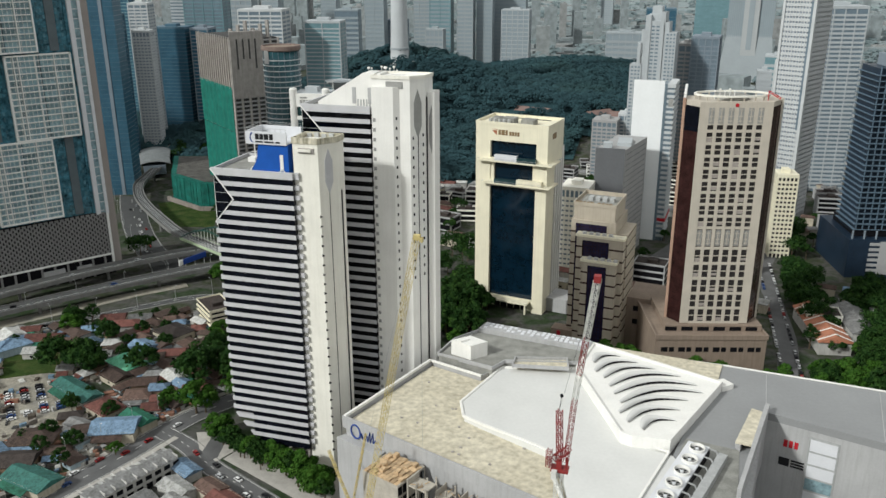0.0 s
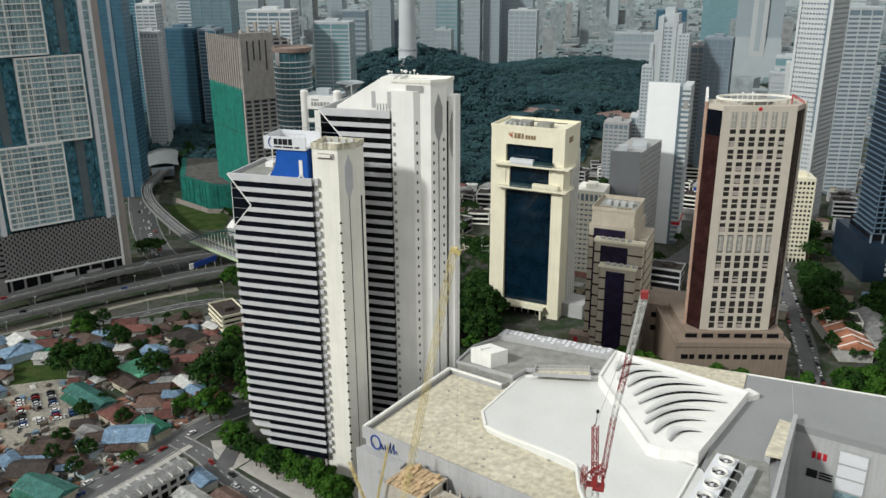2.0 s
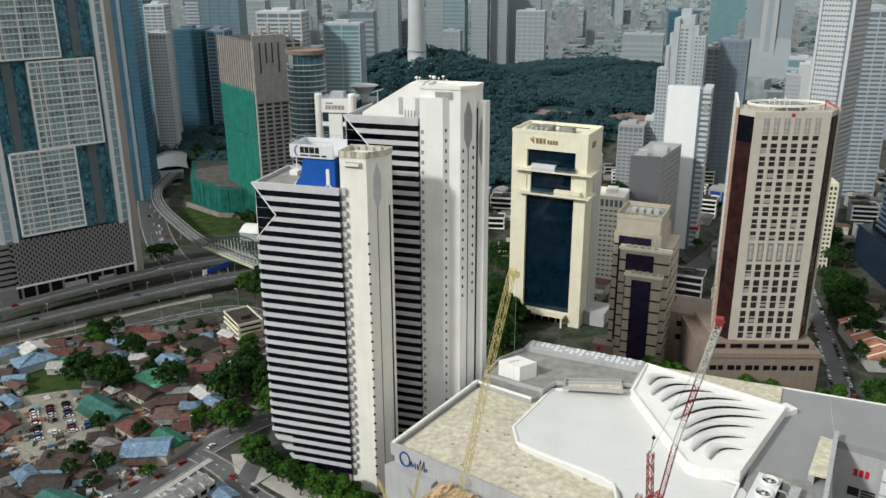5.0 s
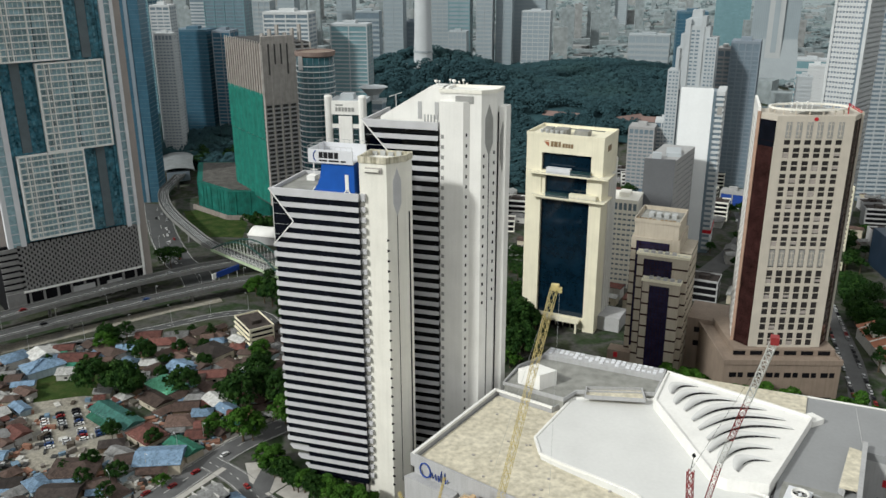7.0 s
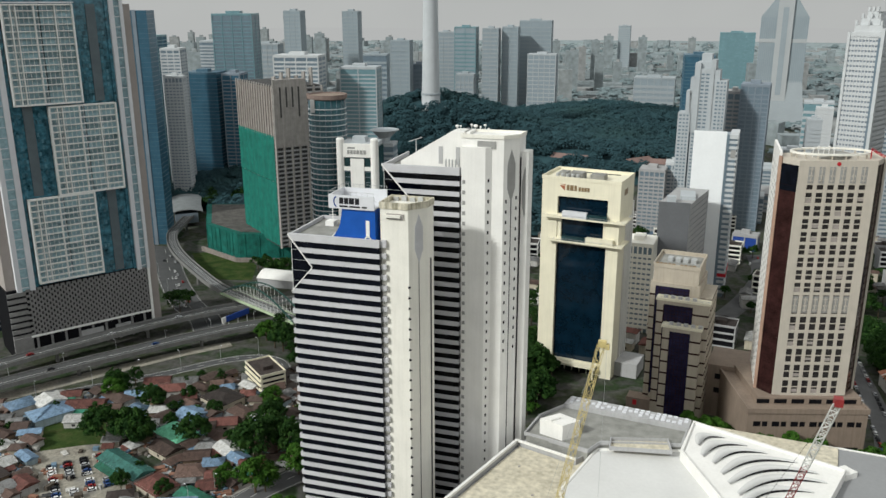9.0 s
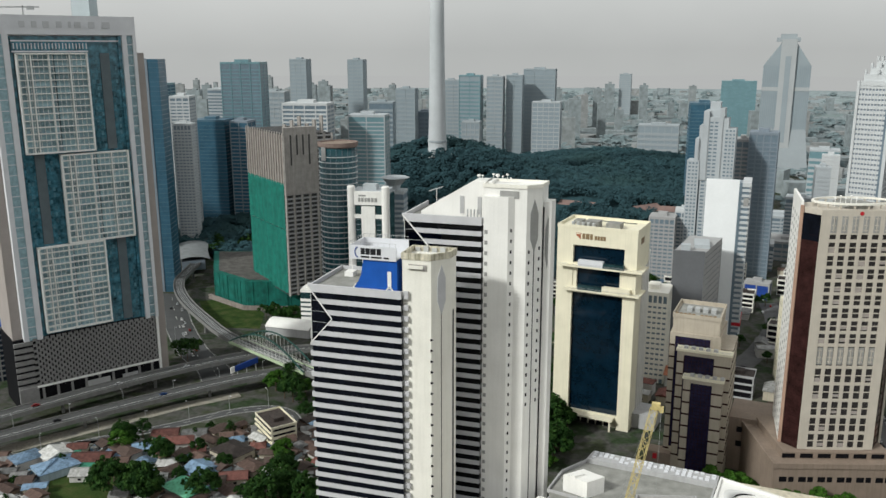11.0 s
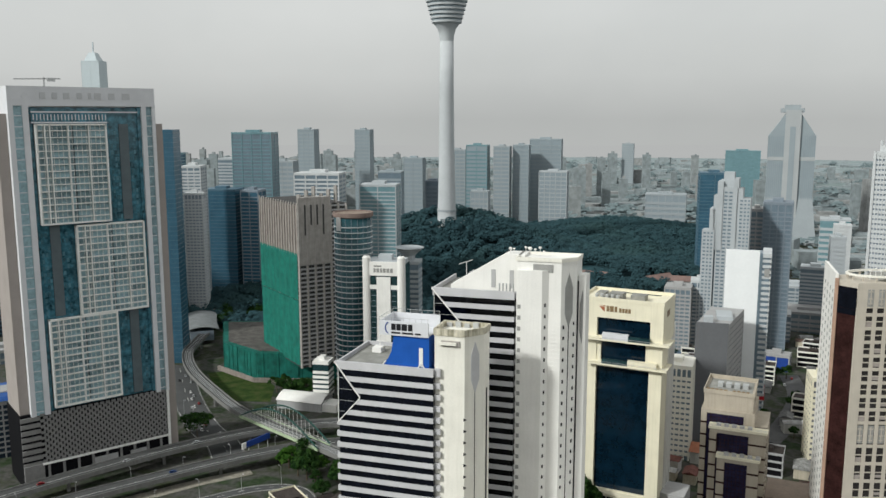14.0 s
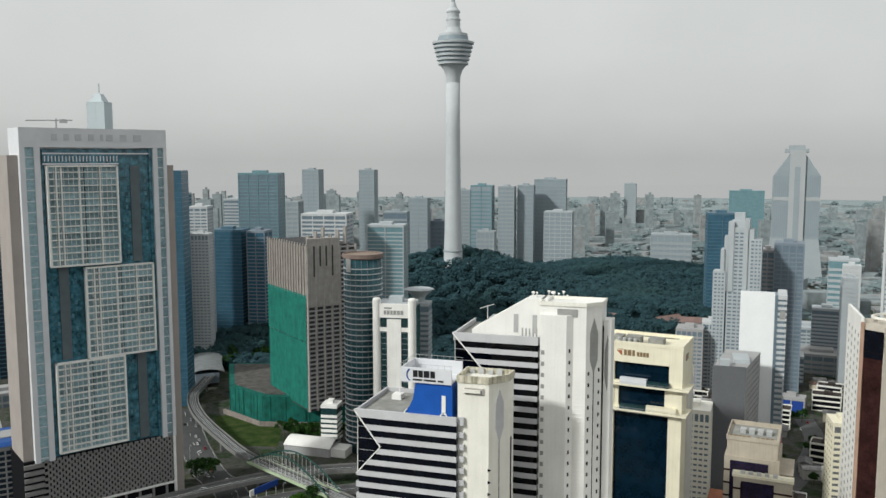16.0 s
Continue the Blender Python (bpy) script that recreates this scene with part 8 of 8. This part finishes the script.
for i, x, y, s in BIG + [(2, -258, 396, 1.0), (0, -260, 271, 1.0), (2, -242, 320, 0.8), (0, -298, 358, 0.8), (0, -278, 277, 0.9), (2, -239, 273, 0.6), (0, -306, 388, 0.9), (1, -345, 392, 1.2), (2, -349, 378, 1.1), (0, -306, 372, 0.7), (4, -352, 384, 0.9), (4, -300, 336, 0.8), (0, -262, 300, 0.9), (4, -285, 300, 0.6), (1, -270, 262, 1.0), (1, -254, 256, 1.0), (4, -246, 372, 1.0), (0, -282, 376, 0.9), (4, -318, 372, 0.9)]:
    put_tree(i, x, y, s, rng)
for k in range(34):
    f = k / 33
    put_tree(rng.choice((2, 3, 0, 1)), -200 + 68 * f + rng.uniform(-3, 3), 298 - 27 * f + rng.uniform(-4, 4), rng.uniform(0.7, 1.15), rng)
for x, y in ((-307, 479), (-296, 470), (-288, 466), (-285, 478), (-278, 458), (-270, 470), (-262, 462), (-300, 488), (-268, 446), (-402, 513), (-391, 505), (-396, 520), (-250, 452), (-240, 470)):
    put_tree(rng.choice((0, 1, 4, 2)), x, y, rng.uniform(0.9, 1.3), rng)
for k in range(72):
    put_tree(rng.choice((0, 2, 4, 4)), rng.uniform(-172, -114), rng.uniform(440, 575) if k % 3 else rng.uniform(425, 480), rng.uniform(1.0, 1.5), rng) if k < 58 else put_tree(rng.choice((2, 0)), -44 + (k - 58) * 3.0 + rng.uniform(-2, 2), 412 + rng.uniform(-6, 2), 0.8, rng)
for x, y, s in ((-34, 424, 1.3), (-27, 422, 1.3), (-20, 424, 1.2), (4, 409, 1.4), (14, 411, 1.5), (-4, 408, 1.4), (23, 412, 1.4), (46, 410, 1.4), (56, 414, 1.5), (36, 410, 1.2)):
    put_tree(2, x, y, s, rng)
for k in range(60):
    put_tree(rng.choice((2, 4, 2, 2)), rng.uniform(70, 150), rng.uniform(378, 445), rng.uniform(1.0, 1.4), rng)
for k in range(46):
    put_tree(rng.choice((4, 4, 0, 2)), rng.uniform(100, 150), rng.uniform(446, 480), rng.uniform(0.9, 1.3), rng)
for k in range(60):
    put_tree(rng.choice((4, 4, 0)), rng.uniform(73, 77) if k % 2 else rng.uniform(112, 135), rng.uniform(535, 610) if k % 2 else rng.uniform(481, 590), rng.uniform(0.9, 1.3), rng)
for k in range(36):
    put_tree(rng.choice((0, 4, 1)), rng.uniform(74, 90), rng.uniform(470, 700), rng.uniform(0.9, 1.3), rng)
for k in range(22):
    put_tree(rng.choice((0, 2, 4)), rng.uniform(104, 150), rng.uniform(490, 570), rng.uniform(0.8, 1.2), rng)
for k in range(80):
    x, y = rng.uniform(-410, -215), rng.uniform(240, 440)
    if inside(x, y, VILLAGE) and not any(inside(x, y, q) for q in KEEP) and abs((x + 236) - (y - 270) * 0.27) > 12:
        put_tree(rng.choice((0, 1, 3, 0)), x, y, rng.uniform(0.5, 0.85), rng)
for k in range(40):
    put_tree(rng.choice((0, 1, 4)), rng.uniform(-230, 130), rng.uniform(600, 800), rng.uniform(0.8, 1.2), rng)

for k in range(70):
    x, y = rng.uniform(-600, -430), rng.uniform(770, 880)
    put_tree(rng.choice((0, 1, 4)), x, y, rng.uniform(1.0, 1.5), rng) if (x + 446) ** 2 > 400 and (x + 570) + (y - 800) * 0.4 > 22 else None
for k in range(26):
    f = k / 25
    put_tree(rng.choice((0, 4, 1)), -388 + 48 * f + rng.uniform(-4, 4), 612 + rng.uniform(-6, 16), rng.uniform(0.7, 1.0), rng)


def tree_belts():
    """Trees of the far streets and wood's edge: leaf clumps and trunks in one sheet."""
    gen = np.random.default_rng(21)
    rng = random.Random(21)
    cs, rs, trunks = [], [], Geo()
    for i, x, y, s in far_trees:
        spread, height = (5.2, 4.2, 6.4, 3.6, 7.6)[i] * s, (10, 11, 12, 8, 15)[i] * s
        trunks.lathe(x, y, [(0.4, 0), (0.25, height * 0.6)], 5)
        for k in range(15):
            a, rad = rng.uniform(0, 2 * math.pi), spread * math.sqrt(rng.random()) * 0.8
            cs.append((x + rad * math.cos(a), y + rad * math.sin(a), height * (0.5 + 0.42 * (1 - (rad / spread) ** 2) * rng.uniform(0.35, 1.0))))
            rs.append(spread * rng.uniform(0.26, 0.42))
    q, f = leaf_cloud(gen, np.array(cs), np.array(rs), 60, 0.5)
    tagged(new("tree_belt", fast_mesh("tree_belt", q, f, LEAF)), "dark green trees crowding the far streets", "trees", "", "stuff")
    solid("tree_trunks", trunks, BARK, "thin brown trunks below the far trees", "trees", "stuff")


tree_belts()


def woods():
    """Far wooded hill: thousands of uneven crowns of leaf clumps in one sheet."""
    gen = np.random.default_rng(8)
    area = [(-760, 1000), (-640, 800), (-525, 775), (-470, 745), (-405, 768), (-230, 770), (-150, 800), (-120, 930), (-60, 1030), (-20, 1180), (10, 1450), (-120, 1600), (-300, 1620), (-420, 1480), (-560, 1320), (-700, 1200)]
    rng = random.Random(12)
    cs, rs = [], []
    while len(cs) < 12000:
        x, y = rng.uniform(-760, 20), rng.uniform(740, 1620)
        if inside(x, y, area) and (x + 388) ** 2 + (y - 1087) ** 2 > 900 and not (-212 < x < -160 and 984 < y < 1022) and not (-126 < x < -48 and 974 < y < 1012):
            h = hill(x, y) + rng.uniform(6, 9)
            r_ = rng.uniform(5.5, 9.5)
            for k in range(2):
                cs.append((x + rng.uniform(-3, 3), y + rng.uniform(-3, 3), h + rng.uniform(-2, 2)))
                rs.append(r_ * rng.uniform(0.6, 1))
    q, f = leaf_cloud(gen, np.array(cs), np.array(rs), 52, 1.2, 0.22, 0.7)
    step = 20
    nx, ny = 42, 46
    floor = Geo()
    floor.v = [(-780 + i * step, 740 + j * step, hill(-780 + i * step, 740 + j * step) + 2.0) for j in range(ny) for i in range(nx)]
    floor.f = [(j * nx + i, j * nx + i + 1, (j + 1) * nx + i + 1, (j + 1) * nx + i) for j in range(ny - 1) for i in range(nx - 1) if inside(-770 + i * step, 750 + j * step, area)]
    # Sheet closing gaps between crowns, in the same haze-tinted colour.
    solid("woods_floor", floor, FARWOOD, "haze-coloured undergrowth sheet below the woods", "ground")
    tagged(new("woods", fast_mesh("woods", q, f, FARWOOD)), "dense hill woods with haze put into the leaf colour", "woods", "", "stuff")


woods()


# ---- distant low city and the hazy rim of the horizon ----
def low_city():
    rng = random.Random(99)
    g = Geo()
    for i in range(2400):
        y = 1150 + 3450 * rng.random() ** 1.5
        x = rng.uniform(-0.95, 0.28) * (y + 150) + rng.uniform(-60, 60)
        if -780 < x < 20 and y < 1640:
            continue
        w, d, h = rng.uniform(16, 60), rng.uniform(14, 44), rng.uniform(4, 11) if rng.random() < 0.95 else rng.uniform(14, 50)
        a = rng.uniform(-0.4, 0.4)
        c, s = math.cos(a), math.sin(a)
        g.prism([(x + u * c - v * s, y + u * s + v * c) for u, v in ((-w / 2, -d / 2), (w / 2, -d / 2), (w / 2, d / 2), (-w / 2, d / 2))], 0, h)
    for i in range(130):
        y = rng.uniform(1700, 3000)
        x = rng.choice((rng.uniform(-0.85, -0.28), rng.uniform(-0.85, -0.28), rng.uniform(-0.2, 0.25))) * (y + 150)
        w, d, h = rng.uniform(18, 40), rng.uniform(18, 34), rng.uniform(45, 120)
        g.prism([(x - w / 2, y), (x + w / 2, y + w * 0.2), (x + w / 2 - d * 0.2, y + d), (x - w / 2 - d * 0.2, y + d)], 0, h)
        g.box(x - w * 0.2, x + w * 0.15, y + d * 0.35, y + d * 0.6, h, h + rng.uniform(3, 8))
    # Near-equal pale blue-greys: haze over the far city is painted into the colour.
    m = patchy("hazy_rooftops", [(0.25, 0.285, 0.295), (0.27, 0.295, 0.30), (0.24, 0.275, 0.285), (0.27, 0.28, 0.28), (0.245, 0.28, 0.29)], (60, 12), islands=True, bump=0)
    solid("distant_city", g, m, "low city blocks in a pale painted-haze tone", "city", "stuff")
    gen = np.random.default_rng(3)
    cs, rs = [], []
    for i in range(800):
        y = 1200 + 3200 * rng.random() ** 1.5
        x = rng.uniform(-0.95, 0.28) * (y + 150)
        if -760 < x < 20 and y < 1640:
            continue
        cs.append((x, y, rng.uniform(-6, 2)))
        rs.append(rng.uniform(14, 34))
    q, f = leaf_cloud(gen, np.array(cs), np.array(rs), 44, 5.5, 0.1, 0.85)
    # Tree tones paled and blued to include the haze.
    fm = patchy("hazy_distant_trees", [(0.14, 0.185, 0.195), (0.17, 0.215, 0.225)], (60, 9), bump=0)
    tagged(new("hazy_distant_trees", fast_mesh("hazy_distant_trees", q, f, fm)), "hazy clumps of trees in the far city", "trees", "", "stuff")


low_city()
# Haze painted into the ground: each farther band gets a paler, bluer base colour.
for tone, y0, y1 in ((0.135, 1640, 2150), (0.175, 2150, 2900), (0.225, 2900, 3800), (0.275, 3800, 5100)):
    pale = patchy("haze_paled_ground", [(tone * 0.86, tone * 1.06, tone * 1.12), (tone, tone * 1.16, tone * 1.2), (tone * 0.8, tone * 1.05, tone * 1.02)], (160, 26), bump=0)
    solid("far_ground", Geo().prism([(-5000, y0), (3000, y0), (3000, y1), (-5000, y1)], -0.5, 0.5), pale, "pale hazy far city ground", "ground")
# Side ground also carries haze as a blue-grey tint.
pale = patchy("haze_tinted_ground", [(0.10, 0.13, 0.135), (0.14, 0.165, 0.17)], (120, 20), bump=0)
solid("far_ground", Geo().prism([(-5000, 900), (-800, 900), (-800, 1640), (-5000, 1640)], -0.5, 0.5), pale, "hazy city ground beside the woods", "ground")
# Added glowing ring: stands in for horizon haze and hides where the ground ends.
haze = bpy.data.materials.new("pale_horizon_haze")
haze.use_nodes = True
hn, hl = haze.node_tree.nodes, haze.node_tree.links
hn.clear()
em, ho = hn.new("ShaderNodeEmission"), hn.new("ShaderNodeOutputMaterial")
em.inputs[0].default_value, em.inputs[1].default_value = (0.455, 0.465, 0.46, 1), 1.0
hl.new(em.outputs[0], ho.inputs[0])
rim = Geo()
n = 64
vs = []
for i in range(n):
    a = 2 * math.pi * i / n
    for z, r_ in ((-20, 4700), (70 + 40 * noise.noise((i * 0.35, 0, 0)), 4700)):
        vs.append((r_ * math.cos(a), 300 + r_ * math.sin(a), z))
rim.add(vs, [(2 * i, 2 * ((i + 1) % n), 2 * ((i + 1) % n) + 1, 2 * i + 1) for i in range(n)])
solid("backdrop", rim, haze, "glowing haze band hiding the ground's far edge", "backdrop")


# ---- street lamps along the elevated roads ----
def lamp_model():
    t = thing("street_lamp", "tall grey steel street lamp beside the highway", "street lamp", group="highway lamps")
    part("pole", Geo().lathe(0, 0, [(0.16, 0), (0.08, 11)], 8), STEEL, t)
    part("arm", Geo().tube([(0, 0, 10.8), (0.8, 0, 11.4), (2.2, 0, 11.6)], 0.07), STEEL, t)
    part("lamp_head", Geo().box(1.9, 2.8, -0.18, 0.18, 11.5, 11.7), PALEGREY, t)
    return t


LAMP = lamp_model()
spots = []
for pts, z in (([(-440, 352, 0), (-404, 402, 0), (-366, 452, 0), (-328, 500, 0)], 0.1), ([(-412, 340, 0), (-372, 388, 0), (-336, 424, 0), (-300, 456, 0)], 0.1), ([(-540, 668, 0), (-486, 604, 0), (-428, 544, 0)], 0.1), ([(-256, 262, 0), (-246, 296, 0), (-236, 322, 0)], 0.1)):
    for p in smooth_line(pts, 2):
        spots.append((p.x, p.y, z))
for k, (x, y, z) in enumerate(spots):
    m = pose(x, y, z, 0, 0, 150 if k % 2 else -30)
    if k == 0:
        LAMP.matrix_basis = m
    else:
        copy_thing(LAMP, m)
